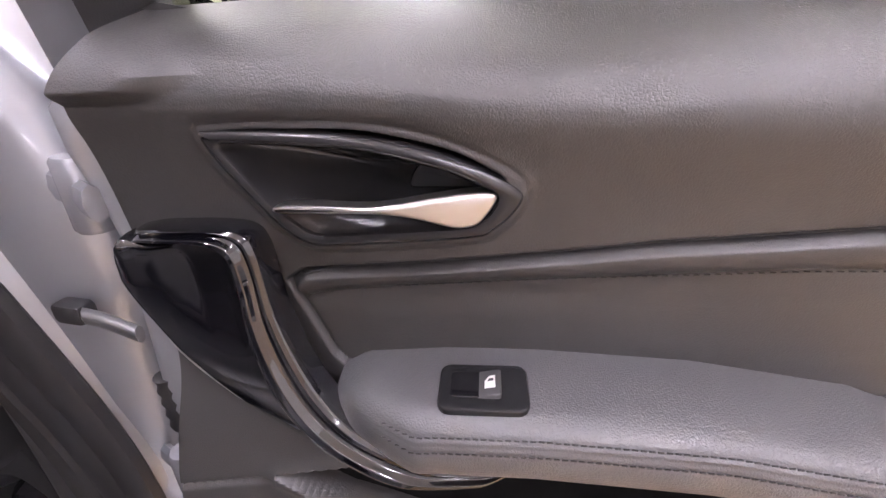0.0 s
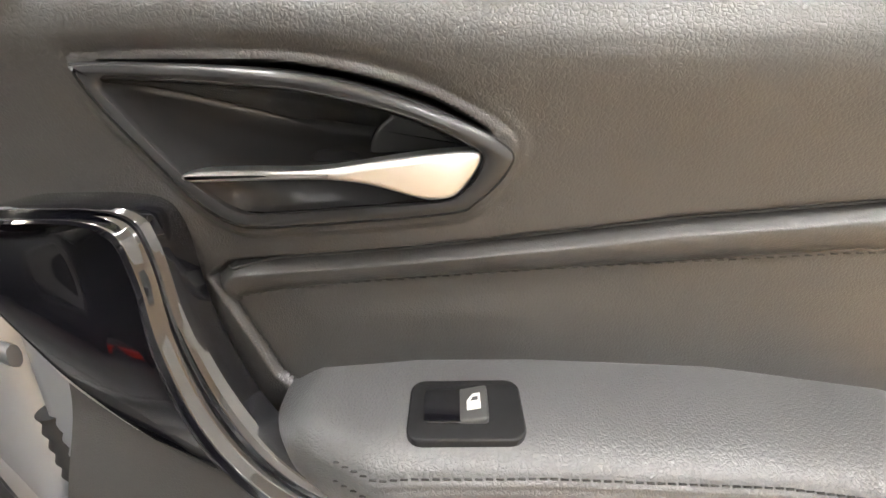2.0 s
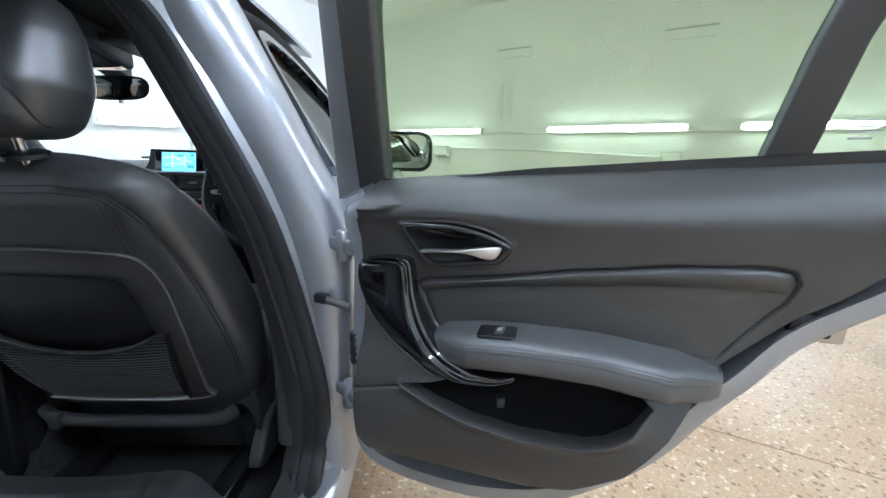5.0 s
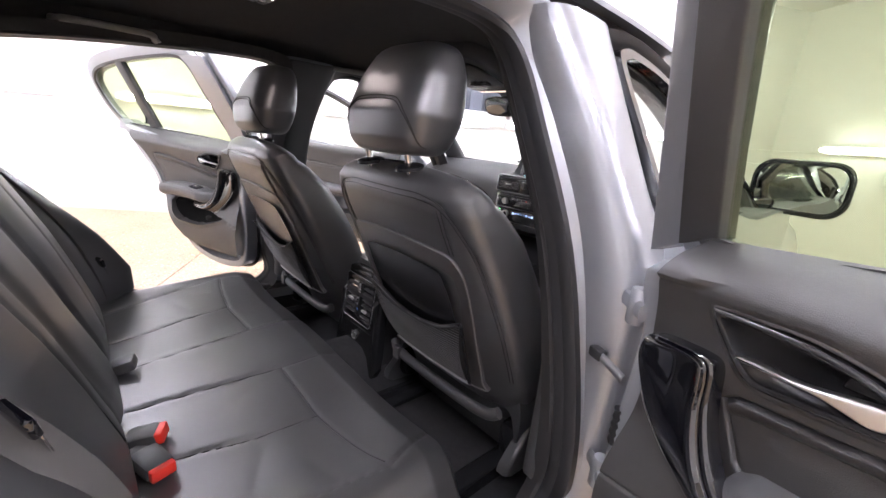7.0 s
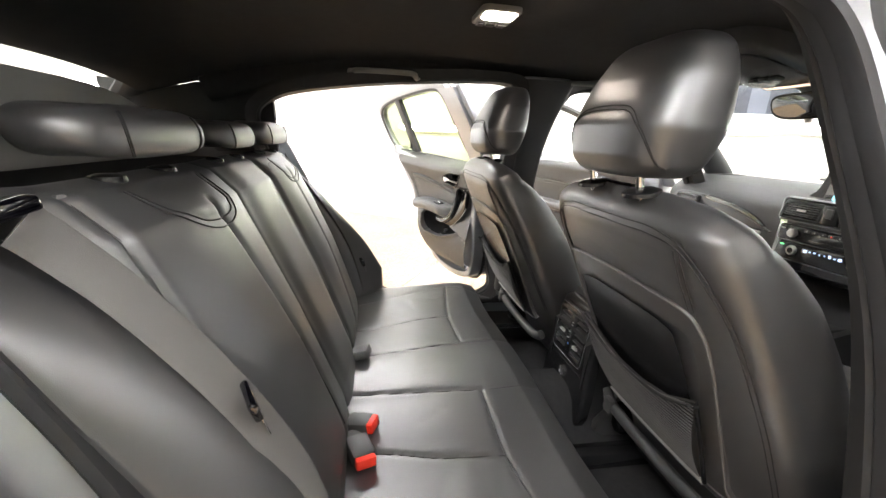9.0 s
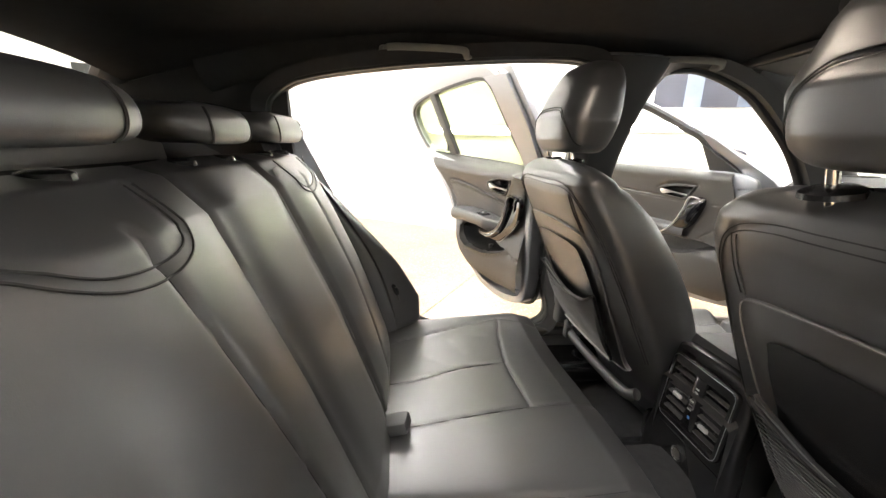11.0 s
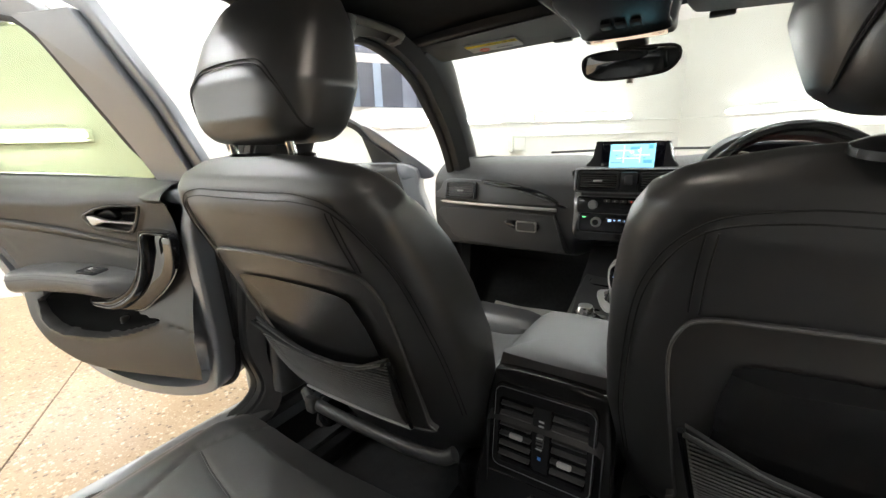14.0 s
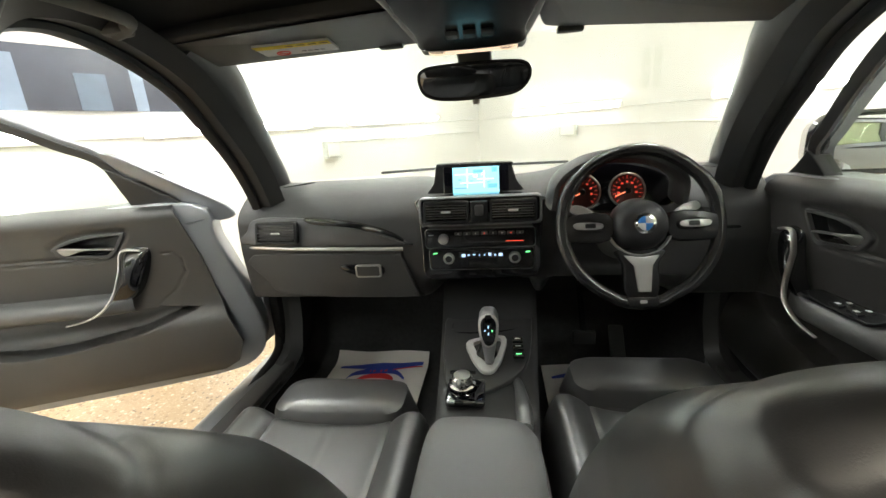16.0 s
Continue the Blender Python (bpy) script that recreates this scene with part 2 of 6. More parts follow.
SILVER = material("satin_silver_paint", (0.55, 0.55, 0.54), 0.28, metal=0.4)
BOWL = material("smooth_satin_black", (0.026, 0.026, 0.027), 0.24, spec=0.6, tint=0.06, rough_var=0.04)
CONSOLE = material("console_black", (0.03, 0.03, 0.031), 0.35, spec=0.4, grain=800, bump=0.15, tint=0.08)
RIMLEATHER = material("polished_wheel_leather", (0.02, 0.02, 0.02), 0.22, spec=0.7, grain=600, bump=0.08, cells=True)
GREYPLASTIC = material("grey_plastic", (0.2, 0.195, 0.18), 0.5, tint=0.08)
BRUSHED = material("satin_chrome", (0.60, 0.595, 0.58), 0.33, metal=1.0, grain=500, bump=0.04)
GREYMETAL = material("grey_metallic_trim", (0.33, 0.34, 0.35), 0.33, metal=0.85)
PAINT = material("silver_car_paint", (0.37, 0.385, 0.41), 0.36, metal=0.6, coat=0.8, grain=2500, bump=0.02, tint=0.03)
RUBBER = material("rubber_seal", (0.02, 0.02, 0.021), 0.5, grain=300, bump=0.1, tint=0.1)
HEADLINER = material("anthracite_headliner", (0.04, 0.039, 0.039), 0.95, grain=900, bump=0.5, tint=0.15, tint_scale=40, spec=0.2)
CARPET = material("black_carpet", (0.04, 0.04, 0.041), 1.0, grain=700, bump=1.0, tint=0.3, tint_scale=60, spec=0.1)
WEBBING = material("seat_belt_webbing", (0.10, 0.096, 0.092), 0.55, grain=900, bump=0.4, tint=0.1)
NETFRAME = material("light_grey_net_frame", (0.30, 0.30, 0.29), 0.4, tint=0.06)
PIPING = material("grey_piping", (0.15, 0.145, 0.14), 0.4, tint=0.08)
# near-black, almost without sheen: the door pocket's deep shade put into colour
POCKET_SHADE = material("pocket_shade", (0.006, 0.006, 0.006), 0.9, spec=0.15, grain=700, bump=0.2)
NETTING = material("pocket_net", (0.012, 0.012, 0.012), 0.7, grain=800, bump=0.3)
SLAT = material("vent_slat", (0.045, 0.045, 0.045), 0.32, tint=0.05)
RED = material("red_button", (0.85, 0.04, 0.02), 0.35)
THREAD = material("net_thread", (0.10, 0.098, 0.095), 0.6)
GLASS = clear_glass("door_glass", (0.72, 0.765, 0.615))
SCREENGLASS = clear_glass("windscreen_glass", (0.95, 0.97, 0.95))
FRONTGLASS = clear_glass("front_door_glass", (0.93, 0.955, 0.92))
MIRROR = material("mirror", (0.8, 0.82, 0.84), 0.01, metal=1.0)
WALLPAINT = material("white_wall_paint", (0.68, 0.68, 0.66), 0.6, tint=0.03, tint_scale=1.2)
PVC = material("white_pvc", (0.75, 0.76, 0.74), 0.45)
STITCH = material("dark_thread", (0.022, 0.022, 0.022), 0.6)
# ---- the workshop: walls turned 31 degrees against the car ----
E1, E2 = np.array((0.857, -0.515, 0.0)), np.array((0.515, 0.857, 0.0))


def R(a, b, z):
    """A place in the room: a along the front wall, b towards it."""
    p = a * E1 + b * E2
    return (float(p[0]), float(p[1]), float(z))


def room_box(a0, a1, b0, b1, z0, z1):
    verts = [R(a, b, z) for z in (z0, z1) for a, b in ((a0, b0), (a1, b0), (a1, b1), (a0, b1))]
    return mesh_of("block", verts, [(0, 1, 2, 3), (4, 5, 6, 7), (0, 1, 5, 4), (1, 2, 6, 5), (2, 3, 7, 6), (3, 0, 4, 7)], smooth=False)


def floor_material():
    """Polished tan concrete with dark and pale stone chips of two sizes."""
    m = material("tan_aggregate_floor", (0.40, 0.28, 0.165), 0.32, rough_var=0.02, tint_scale=3)
    nt = m.node_tree
    b = nt.nodes["Principled BSDF"]
    tc = nt.nodes.new("ShaderNodeTexCoord")
    big = nt.nodes.new("ShaderNodeTexNoise")
    big.inputs["Scale"].default_value = 2.2
    big.inputs["Detail"].default_value = 9
    nt.links.new(tc.outputs["Object"], big.inputs["Vector"])
    base = nt.nodes.new("ShaderNodeValToRGB")
    els = base.color_ramp.elements
    els[0].position, els[0].color = 0.3, (0.34, 0.225, 0.125, 1)
    els[1].position, els[1].color = 0.7, (0.46, 0.33, 0.20, 1)
    nt.links.new(big.outputs["Fac"], base.inputs["Fac"])
    color = base.outputs["Color"]
    for scale, cuts in ((150, ((0.0, (0.30, 0.19, 0.10)), (0.22, None), (0.80, (0.55, 0.44, 0.30)))), (62, ((0.0, (0.115, 0.075, 0.045)), (0.10, (0.24, 0.145, 0.075)), (0.19, None), (0.88, (0.62, 0.53, 0.40))))):
        v = nt.nodes.new("ShaderNodeTexVoronoi")
        v.inputs["Scale"].default_value = scale
        nt.links.new(tc.outputs["Object"], v.inputs["Vector"])
        sep = nt.nodes.new("ShaderNodeSeparateColor")
        nt.links.new(v.outputs["Color"], sep.inputs[0])
        tone, mask = nt.nodes.new("ShaderNodeValToRGB"), nt.nodes.new("ShaderNodeValToRGB")
        for ramp in (tone, mask):
            ramp.color_ramp.interpolation = "CONSTANT"
            while len(ramp.color_ramp.elements) > 1:
                ramp.color_ramp.elements.remove(ramp.color_ramp.elements[0])
            ramp.color_ramp.elements[0].position = 0.0
            for k, (pos, c) in enumerate(cuts):
                e = ramp.color_ramp.elements[0] if k == 0 else ramp.color_ramp.elements.new(pos)
                e.color = (*(c or (0.4, 0.28, 0.165)), 1) if ramp is tone else ((0.75,) * 3 if c else (0.0,) * 3) + (1,)
            nt.links.new(sep.outputs[0], ramp.inputs["Fac"])
        inner = nt.nodes.new("ShaderNodeMapRange")
        inner.inputs["From Min"].default_value, inner.inputs["From Max"].default_value = 0.52, 0.40
        nt.links.new(v.outputs["Distance"], inner.inputs["Value"])
        both = nt.nodes.new("ShaderNodeMath")
        both.operation = "MULTIPLY"
        nt.links.new(mask.outputs["Color"], both.inputs[0])
        nt.links.new(inner.outputs["Result"], both.inputs[1])
        mix = nt.nodes.new("ShaderNodeMix")
        mix.data_type = "RGBA"
        nt.links.new(both.outputs[0], mix.inputs[0])
        nt.links.new(color, mix.inputs[6])
        nt.links.new(tone.outputs["Color"], mix.inputs[7])
        color = mix.outputs[2]
    nt.links.new(color, b.inputs["Base Color"])
    return m


FLOOR = floor_material()
JOINT = material("joint_filler", (0.16, 0.11, 0.07), 0.8, tint=0.2, tint_scale=30)
A0, A1, B0, B1, HIGH = -3.72, 6.0, -5.0, 5.74, 3.15

floor = tagged(part("floor", room_box(A0 - 0.2, A1 + 0.2, B0 - 0.2, B1 + 0.2, -0.2, -0.006), JOINT), "tan concrete workshop floor with sawn joints", "floor", kind="structure")
for b0, b1 in ((B0, -4.08), (-4.074, -1.223), (-1.217, 1.637), (1.643, 4.5), (4.506, B1)):
    part("slab", room_box(A0, A1, b0, b1, -0.15, 0.0), FLOOR, floor)
tagged(part("wall_left", room_box(A0 - 0.2, A0, B0 - 0.2, B1 + 0.2, 0.0, HIGH), WALLPAINT), "smooth white painted workshop wall", "wall", kind="structure")
tagged(part("wall_front", room_box(A0, 3.1, B1, B1 + 0.2, 0.0, HIGH), WALLPAINT), "smooth white painted workshop wall", "wall", kind="structure")
tagged(part("wall_return", room_box(3.1, 3.3, 3.8, B1 + 0.2, 0.0, HIGH), WALLPAINT), "white painted return wall", "wall", kind="structure")
tagged(part("wall_right_front", room_box(3.3, A1, 3.8, 4.0, 0.0, HIGH), WALLPAINT), "smooth white painted workshop wall", "wall", kind="structure")
tagged(part("wall_right", room_box(A1, A1 + 0.2, B0 - 0.2, 4.0, 0.0, HIGH), WALLPAINT), "smooth white painted workshop wall", "wall", kind="structure")
tagged(part("wall_back", room_box(A0, A1, B0 - 0.2, B0, 0.0, HIGH), WALLPAINT), "smooth white painted workshop wall", "wall", kind="structure")
tagged(part("ceiling", room_box(A0 - 0.2, A1 + 0.2, B0 - 0.2, B1 + 0.2, HIGH, HIGH + 0.15), WALLPAINT), "white painted workshop ceiling", "ceiling", kind="structure")

TUBE = glow("lit_tube", (0.94, 0.98, 1.0), 22.0)
CEILING_TUBE = glow("lit_ceiling_tube", (0.94, 0.98, 1.0), 105.0)


def wall_lamp(p0, p1, out, name="wall_lamp", where="the wall", lit=None):
    """A fluorescent batten between two places; out points off the surface that carries it."""
    p0, p1, out = np.array(p0), np.array(p1), np.array(out)
    lamp = thing(name, (p0 + p1) / 2, "lit white fluorescent batten mounted along " + where, "lamp", "battens on " + where)
    d = (p1 - p0) / np.linalg.norm(p1 - p0)
    m = Matrix((d, np.cross((0, 0, 1), d), (0, 0, 1))).transposed()
    part("housing", rbox((p0 + p1) / 2 + out * 0.02, (np.linalg.norm(p1 - p0) + 0.05, 0.04, 0.10), 0.006, m), PVC, lamp)
    part("tube", sweep([p0 + out * 0.06, (p0 + p1) / 2 + out * 0.06, p1 + out * 0.06], 0.022, sides=12, up=(0.3, 0.2, 1)), lit or TUBE, lamp, "glowing white tube")
    for p in (p0, p1):
        part("end_cap", rbox(p + out * 0.05, (0.03, 0.05, 0.05), 0.006, m), PVC, lamp)


for a0, a1 in ((-3.03, -1.48), (-0.45, 1.23), (1.75, 2.9)):
    wall_lamp(R(a0, B1, 1.41), R(a1, B1, 1.41), -E2)
for b0, b1, z0, z1 in ((2.98, 4.57, 1.36, 1.40), (1.74, 2.46, 1.32, 1.34), (0.97, 1.5, 1.29, 1.31), (-0.4, 0.4, 1.26, 1.28), (-2.42, -1.36, 1.19, 1.20), (-4.4, -2.95, 1.18, 1.18)):
    wall_lamp(R(A0, b0, z0), R(A0, b1, z1), E1)
for a0, a1 in ((-3.0, -1.5), (-0.6, 0.9), (1.8, 3.3), (4.2, 5.7)):
    wall_lamp(R(a0, B0, 1.41), R(a1, B0, 1.41), E2)
wall_lamp(R(4.2, 3.8, 1.41), R(5.7, 3.8, 1.41), -E2)

for a in (-2.4, 0.2, 2.8):
    for b0 in (-3.6, -0.9, 1.8):
        wall_lamp(R(a, b0, HIGH), R(a, b0 + 1.5, HIGH), np.array((0.0, 0.0, -1.0)), "ceiling_lamp", "the ceiling", CEILING_TUBE)


def conduit(pts, r=0.008, label="thin white cable conduit along the wall"):
    tagged(part("conduit", sweep(pts, r, sides=8), PVC), label, "conduit")


conduit([R(A0 + 0.012, B1 - 0.012, 1.37), R(-1.0, B1 - 0.012, 1.375), R(3.08, B1 - 0.012, 1.36)])
conduit([R(-3.12, B1 - 0.012, 1.44), R(-3.12, B1 - 0.012, 2.3), R(-3.12, B1 - 0.012, HIGH)])
conduit([R(-2.1, B1 - 0.012, 1.17), R(-0.6, B1 - 0.012, 1.13), R(1.0, B1 - 0.012, 1.06)])
conduit([R(A0 + 0.012, 2.7, 1.15), R(A0 + 0.012, 4.0, 1.165), R(A0 + 0.012, 5.7, 1.18)])
conduit([R(A0 + 0.012, 0.4, 1.25), R(A0 + 0.012, 2.0, 1.30), R(A0 + 0.012, 5.7, 1.37)])
conduit([R(A0 + 0.012, -1.18, 2.0), R(A0 + 0.012, -1.0, 2.0), R(A0 + 0.012, -0.93, 2.0), R(A0 + 0.012, -0.92, 1.9), R(A0 + 0.012, -0.91, 1.3)], 0.004)


def socket_box(a0, a1, b0, b1, z0, z1):
    box = thing("socket_box", R((a0 + a1) / 2, (b0 + b1) / 2, z0), "grey plastic electrical socket box on the wall", "socket box", "socket boxes")
    part("case", room_box(a0, a1, b0, b1, z0, z1), material("socket_grey", (0.5, 0.52, 0.48), 0.5), box)
    da, db = (0.02, 0.02) if a1 - a0 > b1 - b0 else (0.0, 0.0)
    if a1 - a0 > b1 - b0:
        part("lid", room_box(a0 + 0.02, a1 - 0.02, b0 - 0.012, b0 + 0.002, z0 + 0.02, z1 - 0.02), PVC, box)
    else:
        part("lid", room_box(a1 - 0.002, a1 + 0.012, b0 + 0.02, b1 - 0.02, z0 + 0.02, z1 - 0.02), PVC, box)


socket_box(-2.29, -2.05, B1 - 0.07, B1, 1.03, 1.19)
socket_box(0.98, 1.21, B1 - 0.07, B1, 0.97, 1.13)
socket_box(A0, A0 + 0.07, 2.6, 2.79, 0.97, 1.15)
lead = smooth_line([R(1.05, B1 - 0.02, 0.98), R(1.02, B1 - 0.03, 0.8), R(0.97, B1 - 0.03, 0.6)], 6)
tagged(part("cable", sweep(lead, 0.006, sides=8), material("yellow_plug", (0.7, 0.62, 0.25), 0.5)), "yellow plug lead hanging from the socket box", "cable")

# faint louvres and slots in the front wall
FAINT = material("pale_grey_louvre", (0.62, 0.63, 0.6), 0.6, tint=0.05)
for a0, a1, z0, z1 in ((-1.25, -1.16, 1.82, 2.04), (-1.11, -1.02, 1.82, 2.04), (-1.25, -1.16, 1.57, 1.78), (-1.11, -1.02, 1.57, 1.78)):
    v = thing("wall_louvre", R((a0 + a1) / 2, B1, z0), "small pale grey louvred vent in the white wall", "vent", "louvred vents")
    n = 7
    part("frame", room_box(a0, a1, B1 - 0.006, B1 - 0.001, z0, z1), FAINT, v)
    for i in range(n):
        z = z0 + (i + 0.5) * (z1 - z0) / n
        part("slat", room_box(a0 + 0.008, a1 - 0.008, B1 - 0.014, B1 - 0.005, z - 0.01, z + 0.006), FAINT, v)
SLOT = material("slot_shadow", (0.4, 0.4, 0.39), 0.8)
for a0, a1 in ((-1.28, -0.77), (0.86, 1.4)):
    v = thing("wall_slot", R((a0 + a1) / 2, B1, 2.4), "flush white access panel with a dark slot above", "panel", "access panels")
    part("panel", room_box(a0, a1, B1 - 0.012, B1 - 0.001, 2.4, 2.505), WALLPAINT, v)
    part("slot", room_box(a0, a1, B1 - 0.008, B1 - 0.001, 2.509, 2.53), SLOT, v)

# dark glossy picture panel on the left wall
banner = thing("wall_banner", R(A0 + 0.02, 0.8, 1.45), "large dark blue-grey picture banner with pale streaks on the wall", "banner")
part("board", room_box(A0 + 0.001, A0 + 0.03, -0.05, 1.62, 1.45, 2.3), material("banner_dark", (0.05, 0.055, 0.075), 0.25, tint=0.3, tint_scale=3), banner)
for b0, b1, z0, z1, c in ((0.2, 0.34, 1.45, 1.8, (0.16, 0.2, 0.27)), (0.95, 1.03, 1.45, 1.86, (0.2, 0.25, 0.33)), (0.1, 1.58, 1.86, 1.94, (0.45, 0.42, 0.42)), (0.62, 0.8, 1.45, 1.7, (0.1, 0.13, 0.18)), (1.25, 1.4, 1.45, 1.8, (0.11, 0.12, 0.16))):
    part("streak", room_box(A0 + 0.03, A0 + 0.033, b0, b1, z0, z1), material("banner_pale", c, 0.3, tint=0.35, tint_scale=5), banner)
for i in range(9):
    part("text_bar", room_box(A0 + 0.03, A0 + 0.034, 0.7 + 0.02 * (i % 2), 1.3 - 0.05 * (i % 3), 2.0 + 0.022 * i, 2.011 + 0.022 * i), material("banner_text", (0.25, 0.3, 0.5), 0.4), banner)
# ---- the car's body ----
RIGHT_LOOP = [(.795, .015, .40), (.812, .0, .526), (.79, .0, .678), (.73, .0, .906), (.635, .0, 1.11), (.57, -.005, 1.235), (.535, -.05, 1.285), (.535, -.2, 1.288), (.54, -.4, 1.272), (.55, -.62, 1.247), (.56, -.82, 1.212), (.58, -.905, 1.175), (.605, -.945, 1.12), (.635, -.925, 1.0), (.65, -.868, .895), (.655, -.815, .80), (.665, -.765, .71), (.69, -.68, .575), (.745, -.53, .425), (.78, -.38, .355), (.795, -.1, .345)]
FRONT_LOOP = [(.80, .20, .40), (.80, .17, .7), (.74, .16, .95), (.64, .16, 1.13), (.57, .19, 1.25), (.565, .26, 1.288), (.58, .38, 1.285), (.605, .535, 1.240), (.64, .665, 1.17), (.68, .82, 1.06), (.72, .95, .92), (.76, 1.03, .80), (.785, 1.06, .62), (.79, 1.05, .45), (.79, .95, .36), (.80, .4, .345)]
car = thing("car_body", (0, 0, 0.12), "silver hatchback body shell with a dark headliner", "car")


def flip(pts, side):
    return [(side * x, y, z) for x, y, z in pts]


def band(loop, grow, out, side, n=4):
    """Painted sheet-metal frame round a door opening, from the seal outwards."""
    c = np.mean(loop, 0)
    rings = []
    for k in range(n + 1):
        f = k / n
        ring = []
        for x, y, z in loop:
            d = np.array((y - c[1], z - c[2]))
            d /= np.linalg.norm(d)
            ring.append((side * (x + out * math.sin(f * math.pi / 2)), y + d[0] * grow * f, z + d[1] * grow * f))
        rings.append(ring)
    rings.append([(side * (abs(x) + 0.0), y, z) for x, y, z in rings[-1]])
    m = len(loop)
    verts = [p for r in rings[:-1] for p in r]
    faces = [(i * m + j, i * m + (j + 1) % m, (i + 1) * m + (j + 1) % m, (i + 1) * m + j) for i in range(n) for j in range(m)]
    return mesh_of("band", verts, faces)


def flange(loop, side, deep=0.07):
    """Dark lining that runs inwards from the seal of an opening."""
    c = np.mean(loop, 0)
    m = len(loop)
    verts = []
    for k, g in ((0.0, 0.004), (0.5, 0.0), (1.0, 0.03)):
        for x, y, z in loop:
            d = np.array((y - c[1], z - c[2]))
            d /= np.linalg.norm(d)
            verts.append((side * (x - .012 - deep * k), y + d[0] * g, z + d[1] * g))
    faces = [(i * m + j, i * m + (j + 1) % m, (i + 1) * m + (j + 1) % m, (i + 1) * m + j) for i in range(2) for j in range(m)]
    return mesh_of("flange", verts, faces)


for side in (1, -1):
    rear = smooth_line(flip(RIGHT_LOOP, 1), 5, True)
    front = smooth_line(flip(FRONT_LOOP, 1), 5, True)
    part("rear_door_frame", band(rear, 0.075, 0.055, side), PAINT, car, "silver painted door aperture")
    part("front_door_frame", band(front, 0.05, 0.04, side), PAINT if side < 0 else RUBBER, car)
    part("aperture_lining", flange(rear, side), HEADLINER, car)
    part("aperture_lining", flange(front, side), PLASTIC, car, "dark plastic aperture lining")
    r2 = [(side * x, y, z) for x, y, z in rear]
    f2 = [(side * x, y, z) for x, y, z in front]
    part("door_seal", sweep(r2, 0.011, 0.017, closed=True, sides=8, up=(1, 0, 0)), RUBBER, car, "black rubber door seal")
    part("door_seal", sweep([(x - side * 0.022, y, z) for x, y, z in r2], 0.008, 0.016, closed=True, sides=8, up=(1, 0, 0)), RUBBER, car, "black fabric edge trim")
    part("door_seal", sweep(f2, 0.011, 0.017, closed=True, sides=8, up=(1, 0, 0)), RUBBER, car, "black rubber door seal")


def pillar(rows, side):
    """A post from sections: height, inner x, outer x, rear y, front y."""
    verts, faces = [], []
    n = 20
    rows = smooth_line(rows, 5)
    for z, xi, xo, yr, yf in rows:
        for j in range(n):
            q = 2 * math.pi * j / n
            cx, cy = (xi + xo) / 2, (yr + yf) / 2
            s, c = math.sin(q), math.cos(q)
            verts.append((side * (cx + (xo - xi) / 2 * np.sign(c) * abs(c) ** 0.6), cy + (yf - yr) / 2 * np.sign(s) * abs(s) ** 0.6, z))
    for i in range(len(rows) - 1):
        for j in range(n):
            faces.append((i * n + j, i * n + (j + 1) % n, (i + 1) * n + (j + 1) % n, (i + 1) * n + j))
    faces += [tuple(range(n)), tuple(range((len(rows) - 1) * n, len(rows) * n))]
    return mesh_of("pillar", verts, faces)


for side in (1, -1):
    part("b_pillar", pillar([(.34, .74, .865, .015, .19), (.55, .76, .868, .012, .17), (.72, .75, .874, .015, .165), (.84, .72, .872, .018, .165), (.93, .69, .847, .02, .162), (1.02, .655, .80, .02, .16), (1.15, .59, .735, .015, .165), (1.315, .50, .645, .0, .20)], side), PAINT, car, "silver painted door pillar")
    part("pillar_trim", pillar([(.40, .69, .765, .03, .18), (.7, .69, .755, .03, .16), (.95, .64, .70, .03, .15), (1.13, .55, .60, .03, .15), (1.30, .46, .53, .0, .19)], side), PLASTIC, car, "dark plastic pillar lining")
    # windscreen pillar lining
    line = smooth_line([(side * .80, 1.24, .90), (side * .735, 1.12, .985), (side * .68, .97, 1.09), (side * .62, .80, 1.20), (side * .575, .66, 1.275), (side * .54, .5, 1.31)], 6)
    part("windscreen_pillar", sweep(line, [.06, .05, .045, .042, .05, .05], [.035, .03, .028, .028, .03, .03], sides=12, up=(side * .8, 0, .6)), PLASTIC, car, "dark plastic windscreen pillar lining")
    part("sill", rbox((side * .80, .2, .30), (.10, 1.9, .12), .03), PAINT, car, "silver painted sill")
    part("sill_trim", rbox((side * .75, .25, .345), (.07, 1.5, .03), .012), PLASTIC, car)
    part("rear_pillar_trim", grid(lambda u, v: (side * (.535 + .075 * v ** .7 + .03 * u * v), -.89 - .50 * u, 1.262 - .06 * u - .07 * u * u - (.26 - .07 * u) * v), 14, 12, .03, (side, 0, 0)), HEADLINER, car, "dark cloth rear pillar lining")
    # lining of the rear quarter, behind the door opening
    part("quarter_trim", grid(lambda u, v: (side * (.62 + .05 * v - .05 * u), -.93 - .5 * u, 1.20 - .55 * v + .02 * u), 12, 12, .03, (side, 0, 0)), PLASTIC, car)
    part("quarter_panel", grid(lambda u, v: (side * (.70 + .16 * v ** .6), -.98 - .65 * u + .40 * v * (1 - u), 1.24 - .10 * u - .84 * v), 14, 14, .02, (-side, 0, 0)), PAINT, car, "silver painted rear quarter")
    part("roof_rail", sweep(smooth_line([(side * .53, .60, 1.345), (side * .535, .2, 1.358), (side * .53, -.3, 1.348), (side * .55, -.8, 1.295), (side * .57, -1.1, 1.22)], 6), .05, [.028, .028, .032, .055, .06], sides=12), HEADLINER, car, "dark headliner edge")


